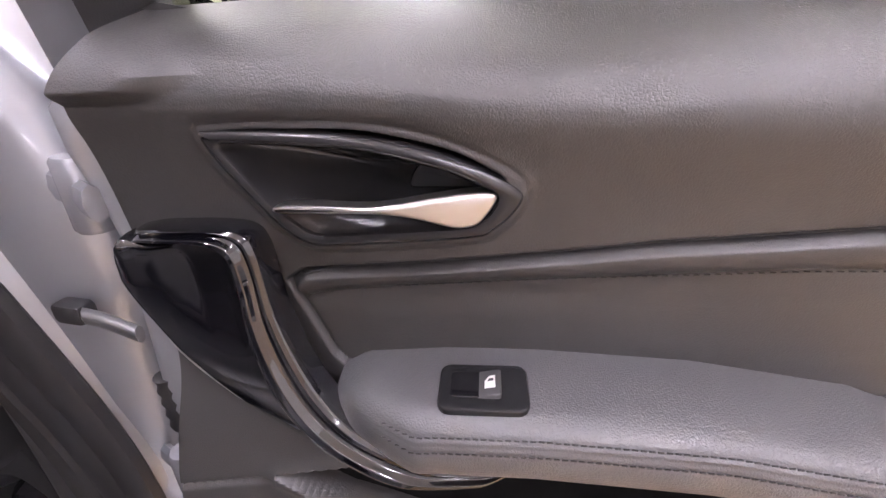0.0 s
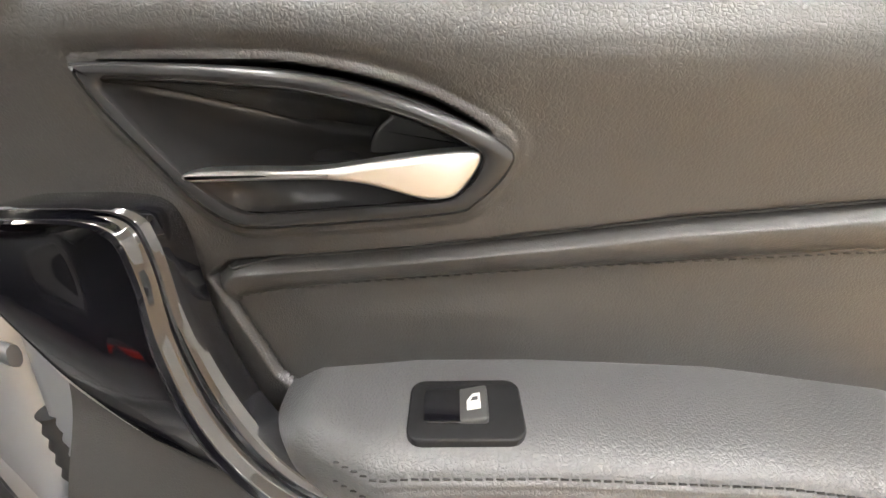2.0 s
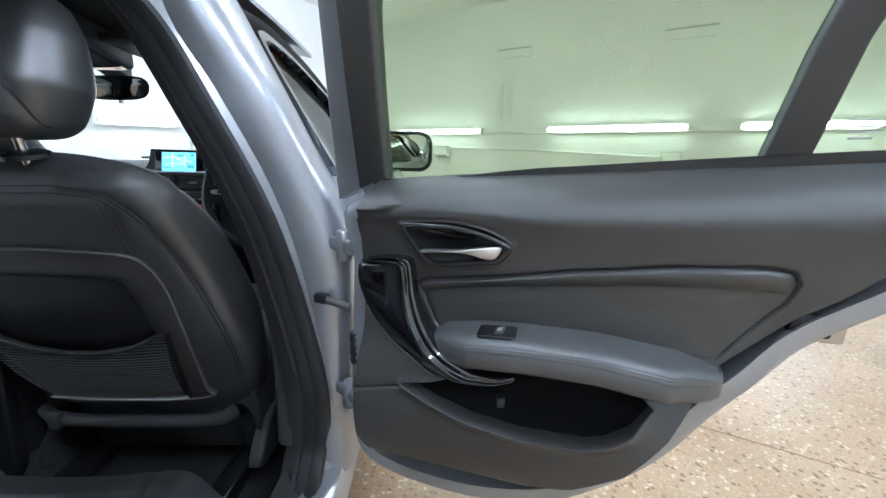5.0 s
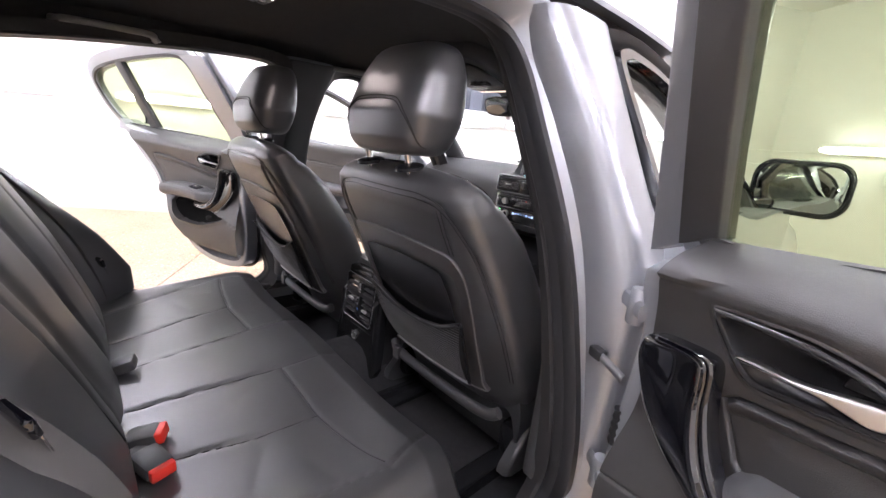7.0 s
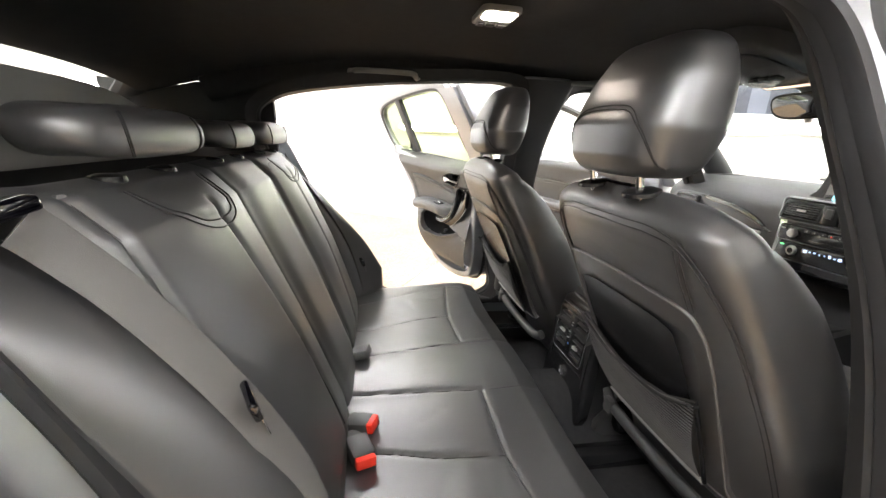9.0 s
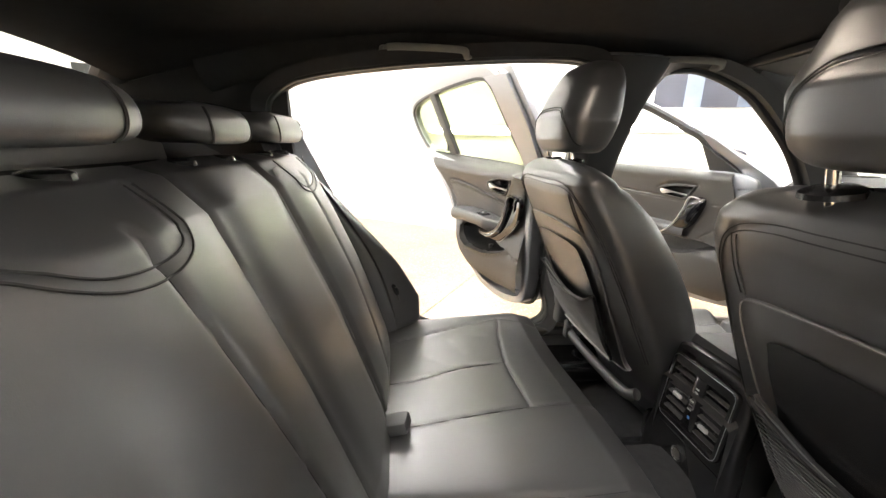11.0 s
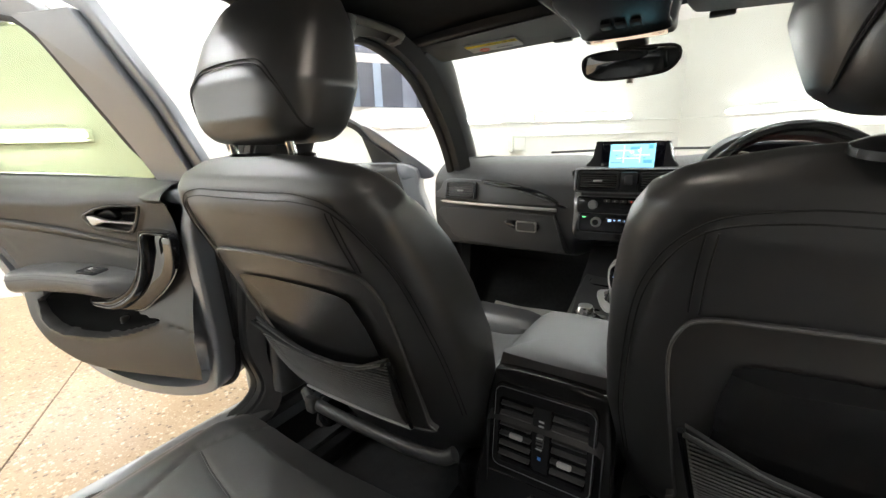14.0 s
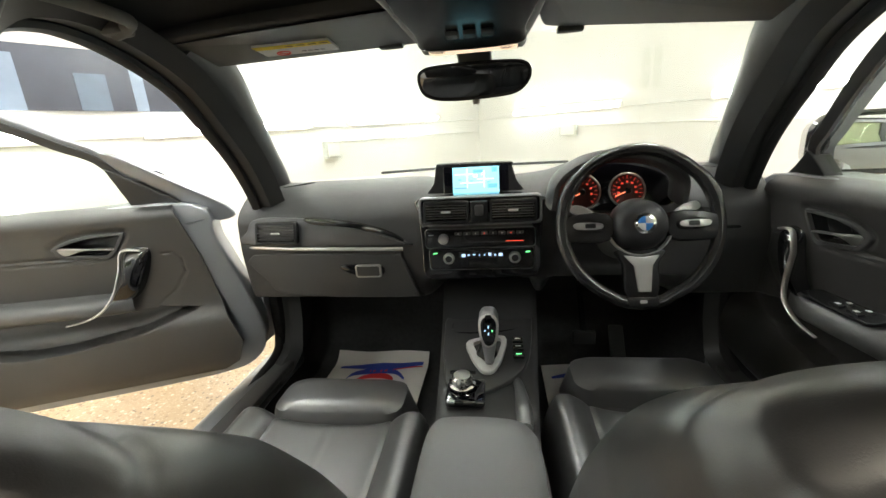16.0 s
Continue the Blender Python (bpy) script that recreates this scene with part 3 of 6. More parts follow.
def roof(u, v):
    x = -.56 + 1.12 * u
    y = .68 - 1.98 * v
    z = 1.362 - .045 * np.abs(x / .56) ** 2.6 - .02 * np.clip((y - .2) / .48, 0, 1) ** 2 - .14 * np.clip((-y - .35) / .95, 0, 1) ** 2
    return x, y, z


part("headliner", grid(roof, 36, 50, .012, (0, 0, 1)), HEADLINER, car, "anthracite cloth headliner")
part("roof_skin", grid(lambda u, v: (lambda x, y, z: (x * 1.12, y, z + .03))(*roof(u, v)), 24, 30, .01, (0, 0, 1)), PAINT, car, "silver painted roof")


def tub(u, v):
    x = -.80 + 1.6 * u
    y = 1.35 - 2.0 * v
    tunnel = .17 * np.exp(-(np.abs(x) / .13) ** 4) * np.clip((y + .28) / .15, 0, 1)
    z = .225 + tunnel + .05 * np.clip((-y - .1) / .4, 0, 1) + .35 * np.clip((y - 1.15) / .25, 0, 1) ** 1.5
    z = z + .10 * np.clip((np.abs(x) - .70) / .1, 0, 1)
    return x, y, z


part("carpet", grid(tub, 50, 50, .05, (0, 0, -1)), CARPET, car, "black fitted carpet over the centre tunnel")
for side in (1, -1):
    part("kick_panel", rbox((side * .785, 1.235, .53), (.04, .40, .62), .015), CARPET, car)
part("bulkhead", rbox((0, 1.40, .55), (1.6, .06, .75), .02), CARPET, car)
part("underbody", rbox((0, .1, .17), (1.5, 3.2, .05), .02), RUBBER, car)
part("bonnet", grid(lambda u, v: (-.72 + 1.44 * u, 1.26 + 1.0 * v, .955 - .012 * np.abs(2 * u - 1) ** 2 - .14 * v ** 1.6), 16, 16, .02, (0, 0, -1)), PAINT, car, "silver painted bonnet")
for side in (1, -1):
    part("front_wing", grid(lambda u, v: (side * (.74 + .13 * v ** .5), 1.05 + 1.2 * u, .95 - .55 * v - .12 * u ** 1.6 * (1 - v)), 12, 10, .02, (-side, 0, 0)), PAINT, car, "silver painted front wing")
ws = part("windscreen", grid(lambda u, v: ((-.555 - .19 * v) + (1.11 + .38 * v) * u, .665 + .56 * v - .0 + .05 * (1 - (2 * u - 1) ** 2), 1.30 - .32 * v + .012 * (1 - (2 * u - 1) ** 2)), 16, 12, .005, (0, .5, .87)), SCREENGLASS, car, "clear windscreen")
ws.visible_shadow = False
rw = part("rear_window", grid(lambda u, v: (-.50 + 1.0 * u, -1.30 - .30 * v - .03 * (1 - (2 * u - 1) ** 2), 1.235 - .26 * v), 12, 8, .005, (0, -.6, .8)), SCREENGLASS, car, "clear tailgate window")
rw.visible_shadow = False
part("tailgate_trim", rbox((0, -1.66, .80), (1.2, .08, .36), .03), PLASTIC, car)
part("tailgate_pillar", sweep(smooth_line([(-.52, -1.27, 1.245), (-.60, -1.40, 1.13), (-.64, -1.60, .96)], 5), .05, .03, sides=10), PLASTIC, car)
part("tailgate_pillar", sweep(smooth_line([(.52, -1.27, 1.245), (.60, -1.40, 1.13), (.64, -1.60, .96)], 5), .05, .03, sides=10), PLASTIC, car)
shelf = thing("parcel_shelf", (0, -1.2, .95), "black cloth parcel shelf behind the rear seat", "shelf")
part("board", rbox((0, -1.13, .965), (1.12, .32, .025), .01), HEADLINER, shelf)
part("raised_cover", plate(smooth_line([(-.56, .95), (.56, .95), (.56, 1.08), (.50, 1.140), (.25, 1.178), (-.25, 1.172), (-.46, 1.130), (-.55, 1.06)], 4, True), lambda a, b, h: (a, -1.24 - h - .15 * (b - .95), b), .0, .02, .006), material("grey_cover_cloth", (0.36, 0.35, 0.335), 0.8, grain=500, bump=0.4, tint=0.1), shelf, "grey load cover standing behind the seat")

for side in (1, -1):
    for y in (1.66, -1.06):
        tyre = part("tyre", turned([(.20, -.10), (.27, -.105), (.305, -.09), (.312, -.05), (.312, .05), (.305, .09), (.27, .105), (.20, .10)], (side * .70, y, .312), (1, 0, 0), 40), RUBBER, car, "black rubber tyre")
        part("rim", turned([(.205, -.085), (.20, -.06), (.06, -.03), (.06, .03), (.20, .06), (.205, .085)], (side * .70, y, .312), (1, 0, 0), 30), GREYMETAL, tyre, "grey alloy rim")
# ---- doors ----
def sdf(x, y, poly):
    """Signed distance to a closed outline, negative inside."""
    p = np.array(poly, float)
    d = np.full(np.shape(x), 9.0)
    inside = np.zeros(np.shape(x), bool)
    for (ax, ay), (bx, by) in zip(p, np.roll(p, -1, 0)):
        ex, ey = bx - ax, by - ay
        t = np.clip(((x - ax) * ex + (y - ay) * ey) / (ex * ex + ey * ey + 1e-12), 0, 1)
        d = np.minimum(d, np.hypot(x - ax - t * ex, y - ay - t * ey))
        cross = (ay > y) != (by > y)
        inside ^= cross & (x < (bx - ax) * (y - ay) / (by - ay + 1e-12) + ax)
    return np.where(inside, -d, d)


def step(x, a, b):
    t = np.clip((x - a) / (b - a), 0, 1)
    return t * t * (3 - 2 * t)


BEZEL = smooth_line([(.090, .916), (.099, .919), (.155, .920), (.190, .918), (.222, .912), (.249, .903), (.266, .895), (.273, .888), (.268, .876), (.258, .865), (.247, .859), (.195, .851), (.153, .846), (.138, .848), (.125, .858), (.111, .877), (.096, .900)], 4, True)
RECESS = smooth_line([(.101, .910), (.110, .912), (.152, .912), (.180, .911), (.205, .907), (.231, .901), (.250, .893), (.258, .888), (.255, .878), (.249, .871), (.240, .867), (.195, .861), (.155, .856), (.143, .858), (.135, .864), (.121, .878), (.107, .900)], 4, True)
LEVER = smooth_line([(.126, .8745), (.155, .878), (.187, .881), (.222, .887), (.250, .8905), (.2575, .8895), (.257, .883), (.249, .871), (.241, .868), (.232, .8685), (.209, .875), (.187, .8765), (.155, .873), (.127, .870)], 4, True)
POCKET = [(.0925, .632), (.150, .642), (.22, .668), (.293, .684), (.40, .686), (.470, .680), (.492, .660), (.466, .622), (.432, .598), (.400, .587), (.303, .583), (.225, .591), (.155, .610)]
INSERT = [(.118, .812), (.13, .822), (.227, .836), (.359, .859), (.49, .875), (.60, .881), (.63, .878), (.640, .866), (.631, .841), (.600, .796), (.567, .745), (.40, .72), (.17, .72), (.145, .745)]
# pull handle: outer edge, edge towards the fin, and the fin's lower edge
GRIP_OUT = [(.030, .8545), (.045, .8580), (.065, .8600), (.088, .8612), (.106, .8590), (.1130, .8460), (.1195, .8020), (.1358, .756), (.158, .722), (.187, .701), (.2275, .687), (.262, .684), (.290, .686)]
GRIP_IN = [(.028, .8460), (.042, .8480), (.060, .8490), (.0800, .8485), (.0910, .8400), (.0935, .8200), (.0945, .7850), (.103, .743), (.121, .708), (.146, .684), (.186, .664), (.235, .664), (.288, .674)]
FIN_LOW = [(.022, .851), (.019, .846), (.016, .841), (.0138, .834), (.0131, .826), (.0131, .817), (.0185, .7906), (.0328, .7529), (.0645, .7164), (.0951, .6921), (.145, .658), (.190, .655), (.235, .660)]


CURVE = smooth_line([(.455, -.02), (.475, .003), (.51, .016), (.56, .022), (.60, .020), (.66, .006), (.72, -.012), (.80, -.011), (.84, -.005), (.875, .0005), (.895, .0045), (.910, .0085), (.922, .0128), (.930, .0145), (.938, .013), (.950, .005), (.962, -.010), (.972, -.028), (.985, -.060)], 8)


def rear_door(side, origin, angle, label):
    """A rear door swung open: U runs from hinge to latch, V to the cabin side."""
    q = radians(angle)
    u = np.array((side * math.cos(q), -math.sin(q), 0))
    v = np.array((-side * math.sin(q), -math.cos(q), 0))
    o = np.array((*origin, 0.0))

    def D(a, w, z):
        return o + a * u + w * v + np.array((0, 0, z))

    def Dg(a, w, z):
        return [o[k] + a * u[k] + w * v[k] + (z if k == 2 else 0) for k in range(3)]

    def F(off=0.0):
        return lambda a, b, h: D(a, h + off, b)

    door = thing("rear_door", D(0, -.05, .34), label, "car door", "rear doors")

    def ends(z):
        left = np.interp(z, [.44, .455, .47, .51, .62, .74, .93, 1.0], [.06, .038, .018, .0, .0, .0106, .0175, .03])
        right = np.interp(z, [.455, .47, .495, .548, .62, .738, .825, .895, .95, 1.0], [.25, .308, .389, .464, .517, .572, .650, .740, .835, .925])
        return left, right

    def sill(a):
        return .980 + .082 * a if side > 0 else .970 + .036 * a

    def relief(a, z):
        # the shoulder's edge sinks from the hinge side to the latch side
        zz = z + np.interp(a, [.0, .14, .21, .26, .32, .45, .65, .85], [.0, .0, .003, .007, .010, .011, .009, .006]) * step(z, .865, .905) * step(.985 - z, .0, .03)
        w = np.interp(zz, CURVE[:, 0], CURVE[:, 1])
        d = -sdf(a, z, INSERT)
        # padded insert: a creased edge, a rolled band under it, then the flat below the stitching
        edge = np.interp(a, [.115, .13, .15, .211, .298, .378, .446, .527, .60, .64], [.810, .8262, .8315, .8425, .8545, .8655, .8745, .880, .8825, .880])
        roll = .0085 * np.sin(np.pi * np.clip((edge - z) / .027, 0, 1)) ** .62 * step(d, .0, .006) * step(.642 - a, .0, .03)
        w = w + roll - .003 * step(d, .0, .004) + .002 * step(d, .026, .05) * step(z, .74, .80)
        w = w - .0060 * np.exp(-(d / .0018) ** 2)
        p = sdf(a, z, POCKET)
        w = w + .012 * np.exp(-(np.clip(p, 0, 1) / .012) ** 2) * step(z, .66, .60) - .085 * step(-p, -.002, .009)
        w = w - .004 * np.exp(-(np.abs(z - (.606 + .22 * a)) / .0022) ** 2) * step(.092 - a, 0, .004)
        bz = sdf(a, z, BEZEL)
        k = step(-bz, -.008, -.0005)
        w = w * (1 - k) + (.0112 + .16 * (z - .918)) * k - .0010 * np.exp(-((bz - .0015) / .0014) ** 2) - .080 * step(-sdf(a, z, RECESS), -.006, -.0012)
        # corner facet where the shoulder meets the window frame
        w = w + .012 * step(.10 - a - 1.6 * np.abs(z - .945), 0, .04) * step(z, .93, .94)
        return w

    def trim(s, t):
        z0 = np.interp(t, [0, .42, .94, 1], [.455, .80, .965, .985])
        l, r = ends(z0)
        a = l + np.interp(s, [0, .6, 1], [0, .43, 1]) * (r - l)
        z = z0 + (sill(a) - .985) * step(z0, .84, .985)
        return Dg(a, relief(a, z0), z)

    def on_trim(a, z0, lift=.0):
        a, z0 = np.array([a]), np.array([z0])
        z = z0 + (sill(a) - .985) * step(z0, .84, .985)
        return D(float(a[0]), float(relief(a, z0)[0]) + lift, float(z[0]))

    nu, nv = (440, 400) if side > 0 else (150, 130)
    part("trim_panel", grid(trim, nu, nv), LEATHERETTE, door, "grained black trim panel")
    edge = smooth_line([(.126, .818), (.16, .8265), (.227, .836), (.30, .8495), (.359, .859), (.43, .8685), (.49, .875), (.55, .8795), (.60, .881), (.628, .878), (.638, .866), (.630, .841), (.600, .796), (.575, .757)], 8)
    part("insert_seam", sweep([on_trim(a, b, .0012) for a, b in edge], .0011, sides=6, up=v), STITCH, door, "dark seam round the padded insert")
    rows = []
    for a0 in np.arange(.14, .62, .0062):
        b0 = float(np.interp(a0, [.122, .17, .22, .302, .45, .55, .63], [.799, .8085, .8155, .8275, .8455, .853, .854]))
        rows.append(rbox(on_trim(a0, b0, .0004), (.0036, .0008, .0008), .0002, Matrix((u, v, (0, 0, 1))).transposed(), 1))
    part("stitching", joined(rows), STITCH, door, "row of dark stitches")
    # padded armrest
    top = lambda a: np.interp(a, [.135, .15, .17, .23, .297, .407, .519, .575, .60], [.722, .742, .756, .767, .772, .773, .761, .741, .715])
    prof = np.array([(-.03, -.06), (-.029, -.006), (-.022, -.012), (.0, -.014), (.03, -.0165), (.046, -.020), (.054, -.026), (.0575, -.034), (.058, -.050), (.052, -.064), (.036, -.074), (.0, -.079), (-.03, -.079)])
    ring = smooth_line(prof, 4)

    def arm(s, t):
        a = .150 + .428 * s
        f = np.clip(np.minimum((s * 5 + .22), ((1 - s) * 5 + .08)), 0, 1) ** .5
        i = t * (len(ring) - 1)
        w = np.interp(i, np.arange(len(ring)), ring[:, 0])
        h = np.interp(i, np.arange(len(ring)), ring[:, 1])
        w = -.03 + (w + .03) * f
        seam = .0006 * (np.exp(-((h + .0265) / .0014) ** 2) + np.exp(-((h + .0315) / .0016) ** 2) + np.exp(-((h + .0365) / .0014) ** 2)) * (w > .02) * step(f, .75, 1.0)
        return Dg(a, w - seam, top(a) + h * (.6 + .4 * f) + .004)

    part("armrest", grid(arm, 80, 130), PADDED, door, "padded grey-black armrest with twin stitching")
    for dz in (-.0265, -.0365):
        st = []
        for k in range(72):
            a = .195 + .0050 * k
            e = (a - .150) / .428
            f = min(1, e * 5 + .22, (1 - e) * 5 + .08) ** .5
            w = -.03 + (float(np.interp(-dz, [.020, .026, .034, .050], [.046, .054, .0575, .058])) + .03) * f
            st.append(rbox(D(a, w + .0002, top(a) + dz * (.6 + .4 * f) + .004), (.0036, .0009, .0009), .0002, Matrix((u, v, (0, 0, 1))).transposed(), 1))
        part("stitching", joined(st), STITCH, door, "row of dark stitches")
    # window switch let into the armrest
    sw = part("switch_panel", plate(rrect(.229, .289, -.010, .030, .008), lambda a, b, h: D(a, b + .013, .7572 + h - .06 * b + .075 * (a - .26)), -.004, .0035, .0015), SATIN, door, "black switch surround")
    part("switch_well", plate(rrect(.237, .268, -.002, .020, .003), lambda a, b, h: D(a, b + .013, .7572 + h - .06 * b + .075 * (a - .26)), .0, .0042, .0006), GLOSS, sw)
    part("window_switch", plate(rrect(.2505, .2705, -.0025, .0205, .002), lambda a, b, h: D(a, b + .013, .7572 + h - .06 * b + .075 * (a - .26) + .22 * (a - .2605)), .0, .0052, .0015), PLASTIC, sw, "black rocker with a white window mark")
    ICON = material("white_print", (0.7, 0.7, 0.68), 0.6)
    part("switch_mark", plate([(.2625, .004), (.2665, .004), (.2665, .014), (.2595, .014), (.2595, .008)], lambda a, b, h: D(a, b + .013, .7628 + h - .06 * b + .075 * (a - .26) + .22 * (a - .2605)), .0, .0008, .0002, hole=[(.2628, .0055), (.2653, .0055), (.2653, .0088), (.261, .0088), (.261, .0085)]), ICON, sw, "white window mark")
    # inner release handle in its bowl
    BF = lambda a, b, h: D(a, h + .0055 + .16 * (b - .918), b)
    bz = part("handle_bezel", plate(BEZEL, BF, -.02, .0095, .0045, hole=RECESS, lip=.0035), BOWL, door, "satin black surround")

    def bowl(a, b, h):
        # shallow below, where it faces up; deep and undercut above
        q = (.007 - h) / .053
        return D(a, .0125 + .16 * (b - .918) - q * (.010 + .044 * float(step(np.float64(b), .855, .897))), b)

    part("handle_bowl", pillow(RECESS, bowl, -.046, .007, p=1.7, rings=22, centre=(.178, .888), cap=False), BOWL, door, "smooth dark finger bowl")

    part("bowl_facet", plate(smooth_line([(.2215, .9035), (.240, .8985), (.2585, .8895), (.240, .8860), (.2180, .8830), (.2035, .8820), (.2060, .8930), (.2130, .9005)], 3, True), lambda a, b, h: D(a, h - .006 + .22 * (a - .24) + .16 * (b - .918), b), -.025, .0, .003), BOWL, door, "moulded block behind the lever")

    def lev(a, b, h):
        return D(a, h + .010 * math.sin((a - .126) / .131 * math.pi) ** 2 - .005, b)

    part("release_lever", plate(LEVER, lev, .002, .014, .0028), BRUSHED, door, "satin chrome release lever")
    # pull handle: one gloss black moulding with two rounded ridges, and the hollow fin beside it
    go, gi, fl = (smooth_line(c, 6) for c in (GRIP_OUT, GRIP_IN, FIN_LOW))
    along = np.arange(len(go)) / (len(go) - 1)

    def between(c0, c1, s, t):
        return [np.interp(t, along, c0[:, k]) * (1 - s) + np.interp(t, along, c1[:, k]) * s for k in (0, 1)]

    def handle(t, s):
        a, b = between(gi, go, s, t)
        h = np.interp(s, [0, .06, .16, .28, .42, .52, .60, .70, .80, .90, .97, 1], [.006, .014, .020, .0225, .0215, .017, .0158, .0175, .0178, .0155, .010, -.004]) + np.interp(t, [0, .45, .75, 1], [0, 0, .014, .024])
        return Dg(a, h * np.interp(t, [0, .04, .12, .85, .95, 1], [.5, .85, 1, 1, .8, .5]), b)

    part("pull_handle", grid(handle, 120, 60), GLOSS, door, "gloss black double-ridged pull handle")

    def hollow(t, s):
        a, b = between(fl, gi, s, t)
        k = step(t, .40, .62)
        h = (1 - k) * np.interp(s, [0, .03, .08, .35, .6, .9, 1], [.0, .017, .019, .0135, .008, .0055, .006]) + k * np.interp(s, [0, .04, .10, .5, .85, 1], [.0, .008, .0095, .009, .008, .007]) + np.interp(t, [0, .45, .75, 1], [0, 0, .014, .024]) * s
        return Dg(a, h * np.interp(t, [0, .04, .12, .85, .95, 1], [.5, .85, 1, 1, .8, .5]), b)

    part("handle_fin", grid(hollow, 110, 30), GLOSS, door, "piano black hollow fin of the handle")
    line = [D(*(q[0], .007, q[1])) for k, q in enumerate(fl)]
    part("bright_line", sweep(line[40:66], .0011, sides=6, up=v), BRUSHED, door, "thin bright edge line")
    # added sheet whose near-black colour stands in for shade inside the pocket
    part("pocket_shade_sheet", pillow(inset(POCKET, .0015), lambda a, b, h: D(a, h + float(np.interp(b, CURVE[:, 0], CURVE[:, 1])), b), -.078, -.016, p=1.5, rings=20, cap=False), POCKET_SHADE, door, "near-black sheet painting the shade inside the door pocket")
    # stiffening clip in the pocket
    part("pocket_clip", rbox(D(.262, -.03, .606), (.014, .02, .02), .004), PLASTIC, door)
    # painted shell round the trim
    shell = smooth_line([(-.008, .945), (-.012, .834), (-.018, .74), (-.0235, .652), (-.027, .53), (-.012, .45), (.04, .415), (.14, .40), (.25, .405), (.36, .435), (.45, .495), (.52, .565), (.575, .65), (.623, .714), (.668, .778), (.74, .835), (.82, .897), (.88, .947), (.945, .99), (.93, 1.0), (.60, .965), (.30, .95)], 4, True)
    part("door_shell", plate(shell, F(), -.13, -.10, .012), PAINT, door, "silver painted door skin")
    part("shell_rim", plate(shell, F(), -.11, -.014, .010, hole=inset(shell, .03)), PAINT, door, "silver painted door edge")
    part("edge_seal", sweep([D(a, -.075, b) for a, b in inset(shell, -.004)[4:70]], .006, .008, sides=8), RUBBER, door, "black door-edge seal")
    # window: V leans with the glass
    lean = lambda z: -.068 + .45 * max(z - .985, 0)

    def G(a, b, h):
        return D(a, lean(b) + h, b)

    opening = smooth_line([(.030, .984), (.30, 1.006), (.60, 1.030), (.84, 1.046), (.915, 1.054), (.945, 1.09), (.962, 1.17), (.945, 1.215), (.86, 1.250), (.65, 1.283), (.38, 1.300), (.17, 1.302), (.095, 1.288), (.068, 1.23), (.048, 1.11)], 5, True)
    if side < 0:
        opening = smooth_line([(.105, .974), (.30, .981), (.60, .992), (.90, 1.002), (.985, 1.022), (1.03, 1.09), (1.042, 1.16), (1.025, 1.21), (.93, 1.250), (.69, 1.280), (.40, 1.296), (.25, 1.295), (.195, 1.265), (.165, 1.17), (.13, 1.05)], 5, True)
    outer = inset(opening, -.055)
    part("window_frame", plate(outer, G, -.028, .004, .006, hole=opening), PAINT, door, "silver painted window frame")
    part("frame_trim", plate(inset(opening, -.022 if side > 0 else -.010), G, .004, .014, .003, hole=inset(opening, .002)), PLASTIC, door, "black inner window trim")
    part("frame_seal", sweep([G(a, b, -.034) for a, b in inset(opening, -.045)], .008, closed=True, sides=8), RUBBER, door)
    corner = [(-.015, .965), (.036, .985), (.052, 1.11), (.070, 1.23), (.095, 1.288), (.03, 1.31), (.0, 1.12)]
    if side < 0:
        corner = [(-.015, .955), (.094, .966), (.119, 1.05), (.154, 1.17), (.184, 1.265), (.215, 1.300), (.07, 1.300), (.015, 1.12)]
    part("front_trim", plate(corner, G, -.02, .018, .004), LEATHERETTE if side > 0 else PAINT, door)
    part("frame_edge", plate([(-.070, .940), (-.016, .962), (-.001, 1.12), (.030, 1.31), (.09, 1.345), (.0, 1.345), (-.045, 1.13)] if side > 0 else [(-.060, .940), (-.016, .952), (.014, 1.12), (.070, 1.300), (.110, 1.325), (.045, 1.325), (-.015, 1.13)], G, -.03, .0, .006), PAINT, door)
    bar = [(.5876, 1.0237), (.6387, 1.030), (.6454, 1.151), (.668, 1.278), (.624, 1.288), (.5992, 1.150)]
    if side < 0:
        bar = [(.665, .988), (.735, .992), (.742, 1.13), (.750, 1.285), (.692, 1.288), (.680, 1.13)]
    part("divider_bar", plate(bar, G, -.012, .014, .004), PLASTIC, door, "black upright bar between the panes")
    glass = part("window_pane", plate(opening, G, -.006, -.002, .001), GLASS, door, "green-tinted side window")
    glass.visible_shadow = False
    for i, half in enumerate((.012, .016, .010, .014)):
        part("glass_mark", plate(rrect(.685 - half, .685 + half, 1.052 + .007 * i, 1.0545 + .007 * i, .0008), G, -.002, -.0012, .0002), material("etched_mark", (0.6, 0.62, 0.6), 0.7), door)
    part("lock_pin", turned([(.011, 0), (.011, .003), (.005, .005), (.004, .02), (.005, .022), (.005, .034), (.002, .037)], D(.7275, -.030, 1.010)), SATIN, door, "black lock pin")
    part("latch", rbox(D(.672, -.035, .81), (.05, .03, .035), .006, Matrix((u, v, (0, 0, 1))).transposed()), SATIN, door, "black door latch")
    part("latch_plate", rbox(D(.70, -.05, .81), (.03, .05, .05), .006, Matrix((u, v, (0, 0, 1))).transposed()), BRUSHED, door)
    return door, D


right_rear, DR = rear_door(1, (.90, -.055), 18.0, "open silver rear door with black grained trim and chrome handle")
left_rear, DL = rear_door(-1, (-.81, -.093), 20.0, "open silver rear door across the cabin with black trim")

